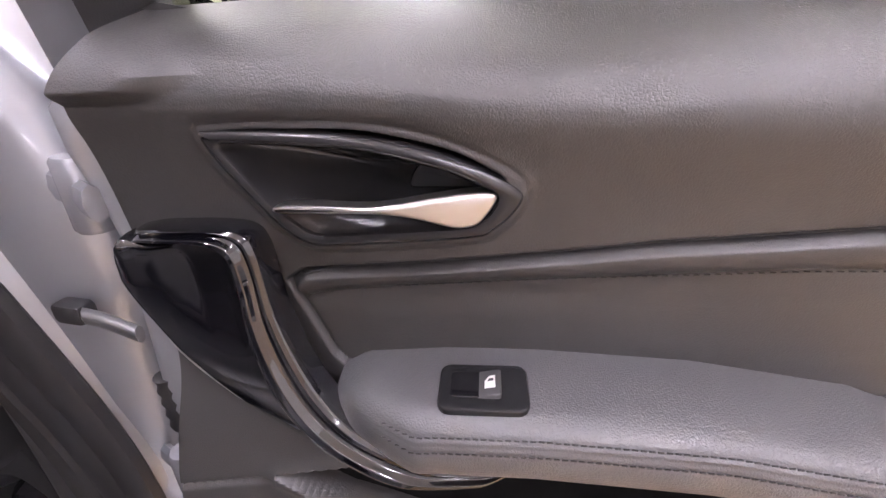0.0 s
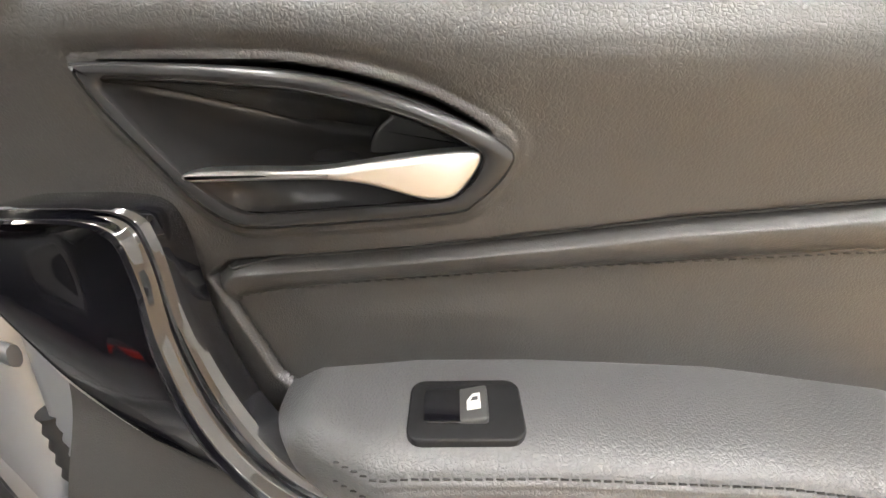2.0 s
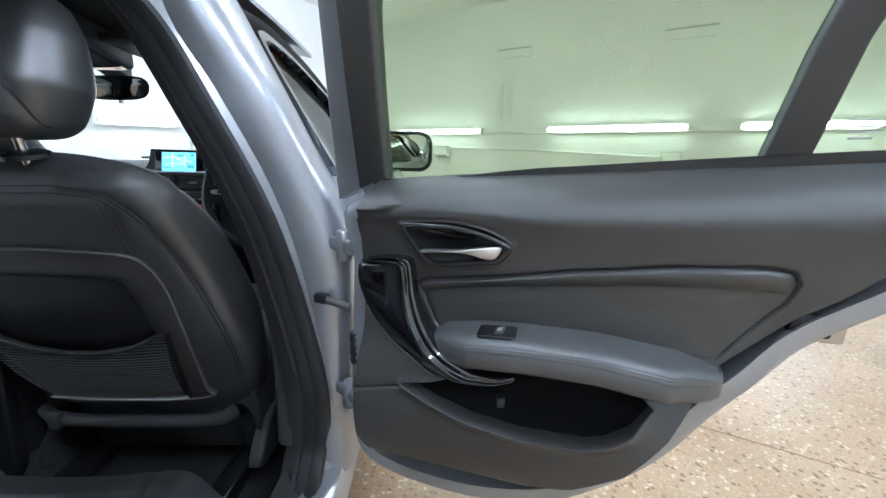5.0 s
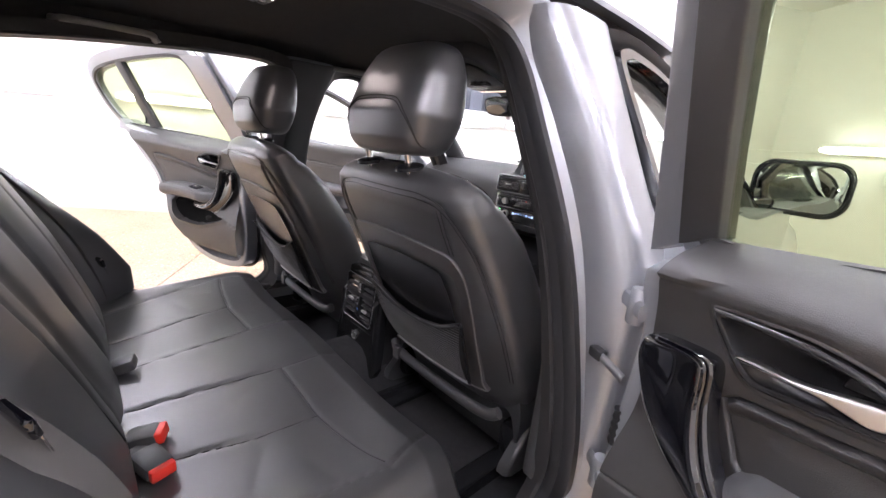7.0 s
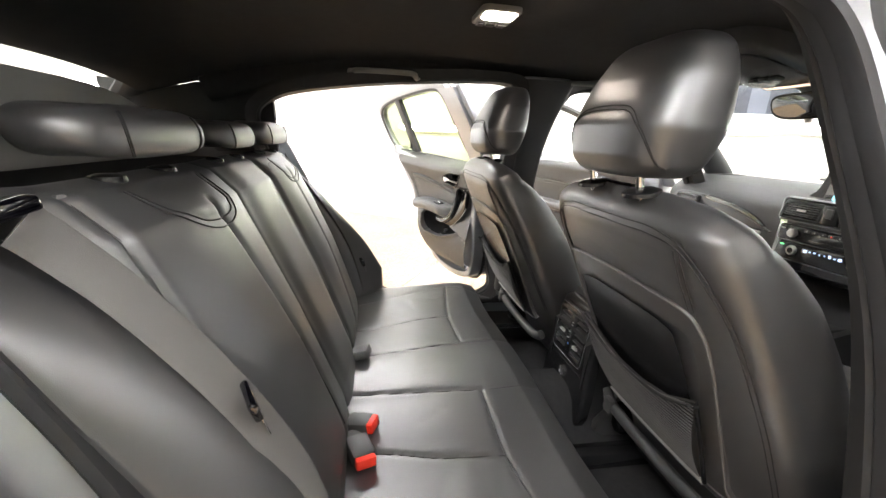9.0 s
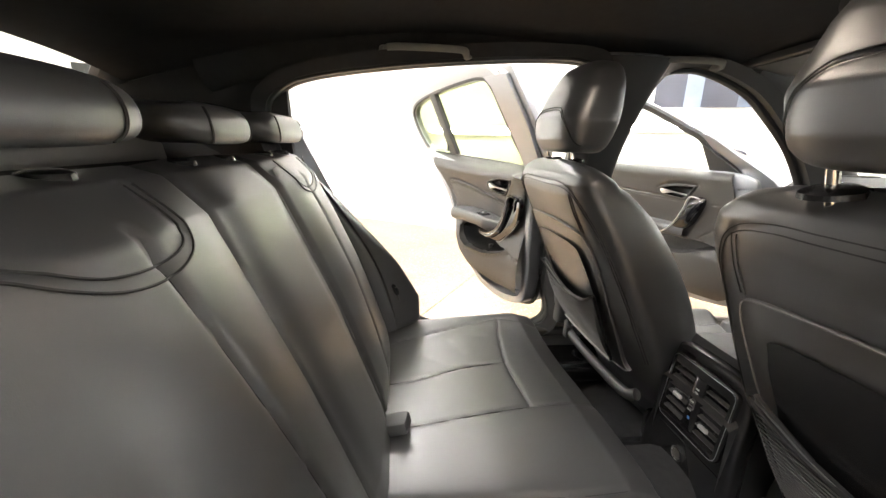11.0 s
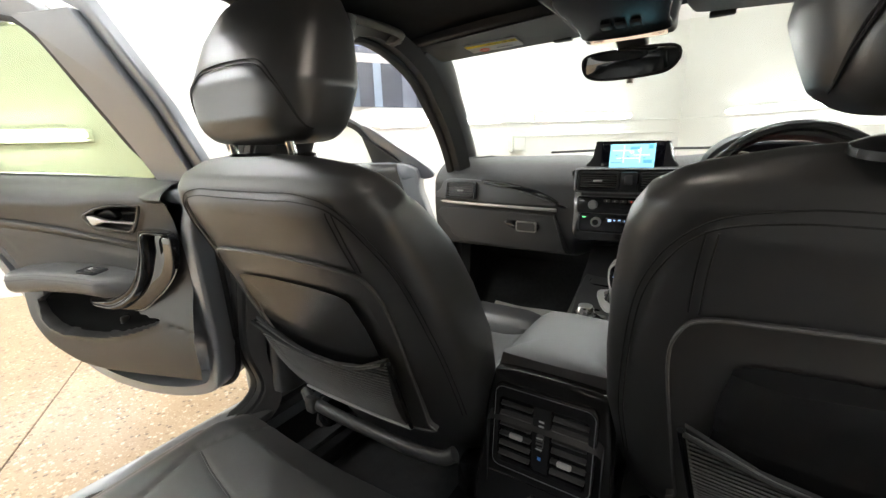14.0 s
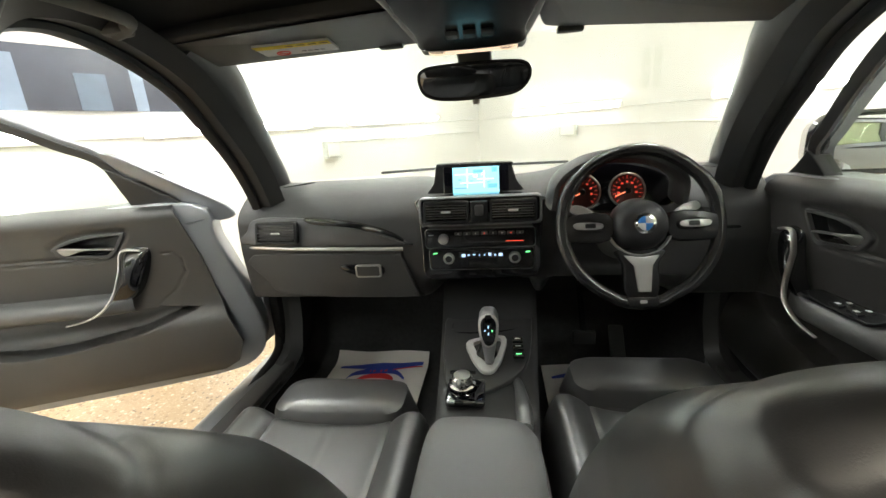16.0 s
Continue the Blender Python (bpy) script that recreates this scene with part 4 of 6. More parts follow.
# hinges and check strap between pillar and door
for side, D in ((1, DR), (-1, DL)):
    strap = thing("door_check_strap", (side * .82, .0, .745), "black steel door check strap with a rubber stop", "check strap", "door check straps")
    part("arm", sweep([(side * .812, .006, .752), (side * .85, -.012, .750), (side * .885, -.034, .747)], .004, .009, sides=8), GREYMETAL, strap)
    part("stop", rbox((side * .822, .004, .752), (.030, .018, .020), .005, Euler((0, 0, -side * .4)).to_matrix()), RUBBER, strap)
    part("bellows", turned([(.008 + .002 * (i % 2), .007 * i) for i in range(10)], (side * .890, -.03, .635)), RUBBER, strap)
    for z in (.862, .56):
        hinge = right_rear if side > 0 else left_rear
        part("hinge_leaf", sweep([(side * .845, .008, z), (side * .868, -.014, z), (side * .892, -.042, z)], .007, .014, sides=8), PAINT, hinge)
        part("hinge_knuckle", turned([(.012, -.028), (.014, -.025), (.014, .025), (.012, .028)], (side * .874, -.016, z)), PAINT, hinge)


FCURVE = smooth_line([(.40, .0), (.44, .02), (.50, .026), (.58, .022), (.63, .0), (.68, -.006), (.78, .0), (.84, .006), (.90, .012), (.935, .018), (.955, .006), (.97, -.03)], 8)


def front_door(side, origin, angle, label):
    """A front door: U from hinge to latch, V to the cabin side."""
    q = radians(angle)
    u = np.array((side * math.sin(q), -math.cos(q), 0))
    v = np.array((-side * math.cos(q), -math.sin(q), 0))
    o = np.array((*origin, 0.0))

    def D(a, w, z):
        return o + a * u + w * v + np.array((0, 0, z))

    def Dg(a, w, z):
        return [o[k] + a * u[k] + w * v[k] + (z if k == 2 else 0) for k in range(3)]

    def F(a, b, h):
        return D(a, h, b)

    door = thing("front_door", D(0, -.05, .34), label, "car door", "front doors")
    zo, za = .018, .112
    bez = [(a + za, b - zo) for a, b in BEZEL]
    rec = [(a + za, b - zo) for a, b in RECESS]
    lev = [(a + za, b - zo) for a, b in LEVER]
    pocket = [(.05, .633), (.15, .652), (.30, .655), (.57, .655), (.72, .655), (.74, .62), (.68, .59), (.60, .572), (.50, .556), (.40, .560), (.22, .582)]

    def trim(s, t):
        z = .40 + t * .57
        left = np.interp(z, [.40, .43, .50, .60, .8, .97], [.02, -.03, -.055, -.02, .02, .07])
        right = np.interp(z, [.40, .45, .6, .97], [.72, .79, .815, .83])
        a = left + s * (right - left)
        w = np.interp(z, FCURVE[:, 0], FCURVE[:, 1])
        p = sdf(a, z, pocket)
        w = w - .05 * step(-p, -.002, .01)
        hb = sdf(a, z, bez)
        w = w * (1 - step(-hb, -.014, -.002)) + .004 * step(-hb, -.014, -.002) - .05 * step(-sdf(a, z, rec), -.003, .003)
        w = w - groove(a, z, [(.25, .832), (.5, .845), (.7, .855), (.94, .86)], .003, .006) - groove(a, z, [(.25, .820), (.5, .833), (.94, .848)], .002, .003)
        w = w - groove(a, z, [(.12, .822), (.09, .825), (.072, .80), (.07, .757), (.11, .70), (.17, .655)], .002, .004)
        return Dg(a, w, z + (.015 * a) * step(z, .8, .95))

    part("trim_panel", grid(trim, 170, 140, .012, -v), LEATHERETTE, door, "grained black trim panel")
    ring = smooth_line([(-.01, 0), (.03, -.004), (.05, -.015), (.056, -.035), (.045, -.055), (.0, -.065)], 4)

    def arm(s, t):
        a = .22 + .59 * s
        i = t * (len(ring) - 1)
        f = np.clip(s * 6 + .2, 0, 1) ** .5
        w = np.interp(i, np.arange(len(ring)), ring[:, 0]) * f
        h = np.interp(i, np.arange(len(ring)), ring[:, 1])
        return Dg(a, w, .715 + h + .03 * s)

    part("armrest", grid(arm, 30, 24), PADDED, door, "padded armrest")
    part("handle_bezel", plate(bez, F, -.002, .0125, .004, hole=rec), PLASTIC, door, "satin black surround")
    part("handle_bowl", pillow(rec, F, -.028, .004, p=3.2, rings=8, centre=(.302, .867), cap=False), SATIN, door)
    part("release_lever", plate(lev, F, .002, .014, .003), BRUSHED, door, "satin chrome release lever")
    grip = smooth_line([(.165, .846), (.20, .852), (.216, .838), (.228, .79), (.248, .73), (.278, .69), (.32, .667), (.375, .658)], 6)
    part("pull_handle", sweep([D(a, .035 + .032 * min(1, max(0, (.80 - b) / .10)), b) for a, b in grip], [.003, .004, .004, .0035, .002], [.006, .007, .007, .006, .004], sides=12, up=v), BRUSHED, door, "satin chrome pull handle")
    fin = smooth_line([(.150, .846), (.205, .848), (.222, .79), (.244, .73), (.30, .675), (.21, .70), (.165, .77)], 5, True)
    part("handle_fin", pillow(fin, F, .046, .004, p=2.2, rings=6), GLOSS, door, "piano black handle fin")
    shell = smooth_line([(.02, .965), (-.03, .84), (-.09, .66), (-.12, .50), (-.08, .41), (.05, .375), (.45, .37), (.76, .375), (.815, .42), (.835, .6), (.845, .975), (.45, .965)], 4, True)
    part("door_shell", plate(shell, F, -.13, -.10, .012), PAINT, door, "silver painted door skin")
    part("shell_rim", plate(shell, F, -.11, -.014, .010, hole=inset(shell, .075)), PAINT, door, "silver painted door edge")
    lean = lambda z: -.060 + .60 * max(z - .95, 0)

    def G(a, b, h):
        return D(a, lean(b) + h, b)

    opening = smooth_line([(.180, .962), (.50, .976), (.79, .982), (.812, 1.0), (.80, 1.10), (.780, 1.25), (.74, 1.285), (.68, 1.292), (.56, 1.278), (.42, 1.226), (.28, 1.143), (.202, 1.088)] if side < 0 else [(.185, .966), (.50, .976), (.79, .982), (.812, 1.0), (.80, 1.10), (.775, 1.24), (.74, 1.268), (.68, 1.272), (.56, 1.25), (.42, 1.185), (.25, 1.075), (.182, 1.025)], 5, True)
    part("window_frame", plate(inset(opening, -.034 if side < 0 else -.020), G, -.028, .004, .006, hole=opening), PAINT if side < 0 else GLOSS, door, "window frame")
    part("frame_trim", plate(inset(opening, -.02), G, .004, .012, .003, hole=inset(opening, .002)), PLASTIC, door, "black inner window trim")
    corner = [(.005, .928), (.176, .950), (.198, 1.084), (.180, 1.074), (.075, .990)] if side < 0 else [(.02, .945), (.19, .955), (.182, 1.02), (.170, 1.03), (.10, .99)]
    part("mirror_corner", plate(corner, G, -.02, .020, .005), PLASTIC, door, "black corner trim behind the wing mirror")
    if side < 0:
        part("frame_foot", plate(smooth_line([(.205, 1.100), (.178, 1.126), (.060, 1.040), (-.067, .945), (-.085, .905), (-.0115, .905), (.075, .994)], 3, True), G, -.028, .006, .006), PAINT, door, "silver painted foot of the window frame")
    glass = part("window_pane", plate(opening, G, -.006, -.002, .001), FRONTGLASS, door, "clear front side window")
    glass.visible_shadow = False
    # wing mirror on its arm
    mc = D(.13, -.145, 1.04) if side > 0 else D(.18, -.145, 1.0)

    def MR(a, b, h):
        return mc + np.array((0, 0, b)) - a * v + (h + .16 * a) * u

    mir = part("mirror_housing", pillow(rrect(-.112, .112, -.075, .075, .05), lambda a, b, h: MR(a, b, h), -.09, 0, p=2.4, rings=8), GLOSS, door, "gloss black wing mirror housing")
    part("mirror_glass", plate(rrect(-.098, .098, -.062, .062, .04), MR, .001, .006, .001), MIRROR, mir, "mirror glass")
    part("mirror_rim", plate(rrect(-.112, .112, -.075, .075, .05), MR, -.01, .009, .003, hole=rrect(-.100, .100, -.064, .064, .042)), GLOSS, mir)
    part("mirror_arm", sweep([D(.14, -.03, .985), D(.13, -.07, .985), MR(-.05, -.045, -.03)], .03, .018, sides=10), GLOSS, mir)
    return door, D


right_front, FR = front_door(1, (.762, .985), 0.0, "closed silver front door with black trim beside the driver")
left_front, FL = front_door(-1, (-.87, .873), 65.5, "open silver front door with black trim and chrome handle")
part("switch_block", plate(rrect(.27, .46, -.005, .045, .01), lambda a, b, h: FR(a, b, .718 + h + .042 * (a - .22) - .12 * b), .0, .006, .002), SATIN, right_front, "black window switch block")
for i in range(4):
    part("window_switch", rbox(FR(.365 + .045 * (i // 2), .008 + .022 * (i % 2), .727 + .002 * (i // 2)), (.016, .030, .008), .003), SATIN, right_front)
    part("switch_mark", rbox(FR(.365 + .045 * (i // 2), .008 + .022 * (i % 2), .7315 + .002 * (i // 2)), (.008, .009, .001), .0003), material("white_print", (.7, .7, .68), .6), right_front)
# ---- rear bench ----
bench = thing("rear_bench", (0, -.45, .28), "black leather rear bench with stitched panels", "rear seat")


def bench_top(u, v):
    x = -.735 + 1.47 * u
    s = v
    y = np.interp(s, [0, .06, .12, .2, .3, .6, 1], [-.10, -.085, -.088, -.107, -.16, -.36, -.66])
    z = np.interp(s, [0, .06, .12, .2, .3, .6, 1], [.27, .36, .415, .448, .461, .449, .425])
    ax = np.abs(x)
    front = .08 * np.clip((ax - .50) / .24, 0, 1) ** 2
    y = y - front * (1 - v)
    z = z + .018 * np.exp(-((ax - .60) / .07) ** 2) - .02 * np.clip((ax - .60) / .06, 0, 1) ** 2 - .06 * np.clip((ax - .66) / .075, 0, 1) ** 2 - .008 * np.exp(-((ax - .35) / .12) ** 2)
    z = z + .006 * np.exp(-(ax / .11) ** 6)
    g = 0
    for sg in (1, -1):
        g = g + groove(x, y, [(sg * .127, -.11), (sg * .127, -.265), (sg * .10, -.52), (sg * .09, -.64)], .0042, .0042)
        g = g + groove(x, y, [(sg * .127, -.265), (sg * .34, -.268), (sg * .50, -.25), (sg * .585, -.235)], .0045, .0022)
        g = g + groove(x, y, [(sg * .345, -.268), (sg * .33, -.40), (sg * .30, -.50), (sg * .28, -.62)], .0042, .0042)
        g = g + groove(x, y, [(sg * .54, -.10), (sg * .585, -.235), (sg * .545, -.40), (sg * .50, -.60)], .0045, .0042)
    wr = np.zeros(np.shape(x))
    for i, (wx, wy, q, L) in enumerate(((-.45, -.40, .4, .10), (-.38, -.46, .9, .08), (.42, -.42, -.5, .10), (.5, -.33, .2, .09), (-.5, -.33, 1.3, .06), (.2, -.40, -.9, .07))):
        dx, dy = math.cos(q) * L / 2, math.sin(q) * L / 2
        wr = wr + groove(x, y, [(wx - dx, wy - dy), (wx + dx, wy + dy)], .014, .0014)
    return x, y, z - g - wr


part("cushion", grid(bench_top, 220, 150, .10, (0, -.2, -.98)), LEATHER, bench, "black leather seat cushion with sewn panels")


def back_face(u, v):
    x = -.57 + 1.14 * u
    t = v
    # up the backrest, leaning back
    y = np.interp(t, [0, .1, .5, .85, .94, 1], [-.60, -.615, -.71, -.815, -.86, -.90])
    z = np.interp(t, [0, .1, .5, .85, .94, 1], [.42, .48, .72, .955, 1.0, 1.012])
    ax = np.abs(x)
    y = y - .05 * np.clip((ax - .52) / .05, 0, 1) ** 2
    k = .030 * np.exp(-((ax - .335) / .16) ** 4) * np.sin(np.pi * np.clip(t, 0, 1)) ** .5
    g = 0
    for sg in (1, -1):
        g = g + groove(x, t, [(sg * .135, 0), (sg * .15, .5), (sg * .145, 1.0)], .006, .010)
        g = g + groove(x, t, [(sg * .265, 0), (sg * .30, .5), (sg * .315, .86)], .006, .008)
        g = g + groove(x, t, [(sg * .455, .93), (sg * .43, .87), (sg * .375, .825), (sg * .30, .815), (sg * .255, .84), (sg * .25, .93)], .007, .0035)
        g = g + groove(x, t, [(sg * .49, 0), (sg * .52, .5), (sg * .53, .95)], .006, .010)
    g = g + groove(x, t, [(-.155, 0), (-.165, .5), (-.16, 1.0)], .004, .016)
    d = k - g + .012 * np.exp(-(ax / .11) ** 6)
    return x, y + d * .9, z + d * .42


part("backrest", grid(back_face, 200, 120, .10, (0, -.9, -.3)), LEATHER, bench, "black leather backrest with vertical sewn panels")
INNER = smooth_line([(-.905, .965), (-.835, .905), (-.770, .835), (-.70, .74), (-.655, .65), (-.625, .55), (-.60, .43)], 6)
OUTER = smooth_line([(-.895, .965), (-.855, .90), (-.805, .81), (-.75, .718), (-.675, .60), (-.61, .49), (-.55, .40)], 6)


def bolster(sg):
    k = np.arange(len(INNER)) / (len(INNER) - 1)

    def face(u, v):
        iy, iz = np.interp(v, k, INNER[:, 0]), np.interp(v, k, INNER[:, 1])
        oy, oz = np.interp(v, k, OUTER[:, 0]), np.interp(v, k, OUTER[:, 1])
        swell = np.interp(v, [0, .04, .2, .45, .65, .85, .96, 1], [.0, .022, .036, .055, .080, .095, .07, .0])
        swell = swell * (1.15 if sg < 0 else .28)
        arch = np.sin(np.pi * u) ** .7
        return sg * (.553 + .107 * u), (1 - u) * iy + u * oy + swell * arch, (1 - u) * iz + u * oz + .35 * swell * arch

    part("side_bolster", grid(face, 36, 60, .07, (0, -.9, -.4)), LEATHER, bench, "padded black leather side bolster")


bolster(1)
bolster(-1)


# sewn seams of cushion and backrest
def bench_seam(line, lift=.0008):
    v = np.linspace(.0, 1, 160)
    pts = []
    for x, y in smooth_line(line, 8):
        u = np.full(160, (x + .735) / 1.47)
        px, py, pz = bench_top(u, v)
        pts.append((x, y, float(np.interp(y, py[16:][::-1], pz[16:][::-1])) + lift))
    part("cushion_seam", sweep(pts, .0013, sides=5), STITCH, bench)


def back_seam(line, lift=.0005):
    q = smooth_line(line, 8)
    px, py, pz = back_face((q[:, 0] + .57) / 1.14, q[:, 1])
    part("backrest_seam", sweep(np.stack([px, py + lift, pz + lift], 1), .0013, sides=5), STITCH, bench)


for sg in (1, -1):
    bench_seam([(sg * .127, -.14), (sg * .127, -.265), (sg * .10, -.52), (sg * .09, -.62)])
    bench_seam([(sg * .127, -.265), (sg * .34, -.268), (sg * .50, -.25), (sg * .57, -.237)])
    bench_seam([(sg * .345, -.268), (sg * .33, -.40), (sg * .30, -.50), (sg * .28, -.61)])
    for off in (0, .010):
        back_seam([(sg * (.455 + off), .93), (sg * (.43 + off), .87 - off), (sg * .375, .825 - 1.8 * off), (sg * .30, .815 - 1.8 * off), (sg * (.255 - off), .84 - off), (sg * (.25 - off), .93)])
    back_seam([(sg * .265, .1), (sg * .30, .5), (sg * .312, .80)])
    back_seam([(sg * .49, .1), (sg * .52, .5), (sg * .53, .93)])
    back_seam([(sg * .135, .1), (sg * .15, .5), (sg * .145, .95)])


def rear_headrest(x, w, tall):
    hr = part("headrest", grid(lambda u, v: (
        x + w * np.sign(np.cos(2 * np.pi * u)) * np.abs(np.cos(2 * np.pi * u)) ** .45 * np.sin(np.pi * v) ** .22,
        -.885 + .056 * np.sign(np.sin(2 * np.pi * u)) * np.abs(np.sin(2 * np.pi * u)) ** .6 * np.sin(np.pi * v) ** .3 - .02 * (v - .5),
        1.036 + tall * (1 - np.cos(np.pi * v)) / 2 + .010 * np.cos(2 * np.pi * u) ** 2 * (0.5 - v)), 40, 20), LEATHER, bench, "low black leather rear headrest")
    for sx in (-.62, .62):
        for off in (0, .022):
            c = (abs(sx) + off) ** (1 / .45)
            n = math.sqrt(max(1 - c * c, 0))
            pts = []
            for k in range(15):
                v = .16 + .60 * k / 14
                pts.append((x + w * math.copysign(c ** .45, sx) * math.sin(math.pi * v) ** .22, -.885 + (.056 * n ** .6 * math.sin(math.pi * v) ** .3 + .0006) - .02 * (v - .5), 1.036 + tall * (1 - math.cos(math.pi * v)) / 2 + .010 * c * c * (.5 - v)))
            part("headrest_seam", sweep(pts, .0012, sides=6), STITCH, hr)
    for sx in (-.07, .07):
        part("headrest_post", sweep([(x + sx, -.885, .99), (x + sx, -.885, 1.02), (x + sx, -.885, 1.05)], .006, sides=10), CHROME, hr)
        part("post_collar", turned([(.022, 0), (.020, .008), (.012, .011)], (x + sx, -.880, 1.006)), SATIN, hr)
    return hr


rear_headrest(.362, .170, .066)
rear_headrest(0.0, .122, .058)
rear_headrest(-.362, .170, .066)

# ---- front seats ----
LEAN = math.atan2(.17, .36)
CL, SL = math.cos(LEAN), math.sin(LEAN)


def front_seat(x0, dy, label):
    """A sports seat: s runs up the backrest from its foot, d points to the rear."""
    seat = thing("front_seat", (x0, .25, .24), label, "car seat", "front seats")

    def S(w, s, d):
        return np.array((x0 + w, .105 + dy - s * SL - d * CL, .38 + s * CL - d * SL))

    def Sg(w, s, d):
        return x0 + w, .105 + dy - s * SL - d * CL, .38 + s * CL - d * SL

    # backrest body, rounded all round
    hw = lambda s: np.interp(s, [-.09, .02, .15, .28, .40, .50, .57, .61, .64, .66, .675, .684], [.20, .235, .262, .275, .272, .264, .254, .245, .228, .198, .14, .05])
    rear_d = lambda s: np.interp(s, [0, .1, .3, .5, .58, .62, .645, .665, .684], [-.03, -.005, .0, .0, .004, .002, -.006, -.022, -.05])
    front_d = lambda s: np.interp(s, [0, .1, .3, .5, .62, .655, .684], [-.14, -.15, -.145, -.135, -.115, -.09, -.06])

    def body(u, v):
        s = -.09 + .774 * (1 - (1 - v) ** 1.35)
        q = 2 * np.pi * u
        c, n = np.cos(q), np.sin(q)
        w = hw(s) * np.sign(c) * np.abs(c) ** .68
        half = (rear_d(s) - front_d(s)) / 2
        mid = (rear_d(s) + front_d(s)) / 2
        d = mid + half * np.sign(n) * np.abs(n) ** .62
        # bolsters stand forward
        d = d - .06 * (n < 0) * np.clip((np.abs(w) / hw(s) - .55) / .3, 0, 1) * np.sin(np.pi * np.clip(s / .6, 0, 1)) ** .6 * np.abs(n) ** .4
        # sewn lines on the rear
        r = (n > 0) * np.abs(n) ** .3
        g = groove(w, s, [(-.243, .42), (-.228, .53), (-.205, .598), (-.172, .634), (-.12, .646), (.12, .646), (.172, .634), (.205, .598), (.228, .53), (.243, .42)], .007, .004)
        g = g + groove(w, s, [(.176, .63), (.18, .545)], .006, .004) + groove(w, s, [(-.176, .63), (-.18, .545)], .006, .004)
        return Sg(w, s, d - g * r)

    part("backrest", grid(body, 150, 110), LEATHER, seat, "black leather backrest with twin seams")
    def on_back(w, s, lift=.0004):
        c = min((abs(w) / float(hw(s))) ** (1 / .68), .999)
        n = math.sqrt(1 - c * c)
        half, mid = float(rear_d(s) - front_d(s)) / 2, float(rear_d(s) + front_d(s)) / 2
        return S(w, s, mid + half * n ** .62 + lift)

    # twin seams and their thread
    for sg in (-1, 1):
        for off in (0, .009):
            side_line = smooth_line([(0, .641 + off), (sg * .06, .641 + off), (sg * .12, .640 + off), (sg * .172, .628 + off * .9), (sg * (.202 + off * .6), .595 + off * .5), (sg * (.226 + off * .7), .53), (sg * (.240 + off * .7), .42), (sg * (.246 + off * .7), .30), (sg * (.240 + off * .7), .18)], 8)
            part("seam", sweep([on_back(a, b) for a, b in side_line], .0009, sides=6), STITCH, seat)
            drop = smooth_line([(sg * (.168 + off), .626), (sg * (.172 + off), .585), (sg * (.174 + off), .53)], 6)
            part("seam", sweep([on_back(a, b) for a, b in drop], .0009, sides=6), STITCH, seat)
    # hard back panel with its raised piping
    panel = smooth_line([(-.155, .125), (.155, .125), (.172, .16), (.186, .30), (.197, .44), (.190, .50), (.165, .53), (.09, .543), (0, .546), (-.09, .543), (-.165, .53), (-.190, .50), (-.197, .44), (-.186, .30), (-.172, .16)], 5, True)
    part("back_panel", plate(panel, lambda a, b, h: S(a, b, h - .014 * (abs(a) / .2) ** 4), -.03, .006, .004), SHELL, seat, "dark moulded back panel")
    part("piping", sweep([S(a, b, .0065 - .014 * (abs(a) / .2) ** 4) for a, b in inset(panel, .001)], .0020, closed=True, sides=8), PIPING, seat, "fine grey piping")
    hollow = smooth_line([(-.125, .26), (.125, .26), (.145, .36), (.142, .45), (.11, .485), (-.11, .485), (-.142, .45), (-.145, .36)], 4, True)
    part("knee_hollow", pillow(hollow, lambda a, b, h: S(a, b, h), .0085, .0058, p=2, rings=5), SATIN, seat)
    # map net with its frame
    net = [(-.138, .160), (.138, .160), (.172, .365), (.10, .325), (.03, .310), (-.03, .310), (-.10, .325), (-.172, .365)]
    nf = part("net_pocket", plate(net, lambda a, b, h: S(a, b, h + .012 * math.sin(math.pi * min(max((b - .15) / .21, 0), 1))), .0105, .016, .002), NETTING, seat, "black map net")
    rows = []
    for k in range(27):
        b0 = .164 + .0074 * k
        half = .138 + .034 * (b0 - .16) / .205
        line = []
        for i in range(9):
            a = -half + 2 * half * i / 8
            lim = np.interp(abs(a), [0, .03, .10, .172], [.310, .310, .325, .365])
            b = min(b0 + .03 * math.sin(i / 8 * math.pi) * -.4, lim)
            line.append(S(a, b, .0175 + .012 * math.sin(math.pi * min(max((b - .15) / .21, 0), 1))))
        rows.append(sweep(line, .0014, .0011, sides=5))
    part("net_mesh", joined(rows), THREAD, nf)
    part("net_frame", sweep([S(a, b, .019) for a, b in ((-.146, .156), (-.10, .150), (0, .147), (.10, .150), (.146, .156))], .005, .004, sides=8), NETFRAME, nf, "light grey net frame")
    for sg in (-1, 1):
        part("net_side", sweep([S(sg * a, b, .018) for a, b in ((.146, .156), (.160, .25), (.176, .36))], .004, .004, sides=8), SATIN, nf)
    part("net_band", sweep(smooth_line([S(a, b, .026) for a, b in ((-.172, .365), (-.10, .325), (-.03, .310), (.03, .310), (.10, .325), (.172, .365))], 4), .004, .003, sides=8), NETTING, nf)
    part("lower_bar", sweep(smooth_line([S(-.215, .085, .006), S(-.17, .072, .022), S(0, .068, .026), S(.17, .072, .022), S(.215, .085, .006)], 6), .013, .015, sides=12), PLASTIC, seat, "dark plastic bar along the foot of the backrest")
    part("bar_clip", rbox(S(-.175, .078, .030), (.030, .018, .040), .006), PLASTIC, seat)

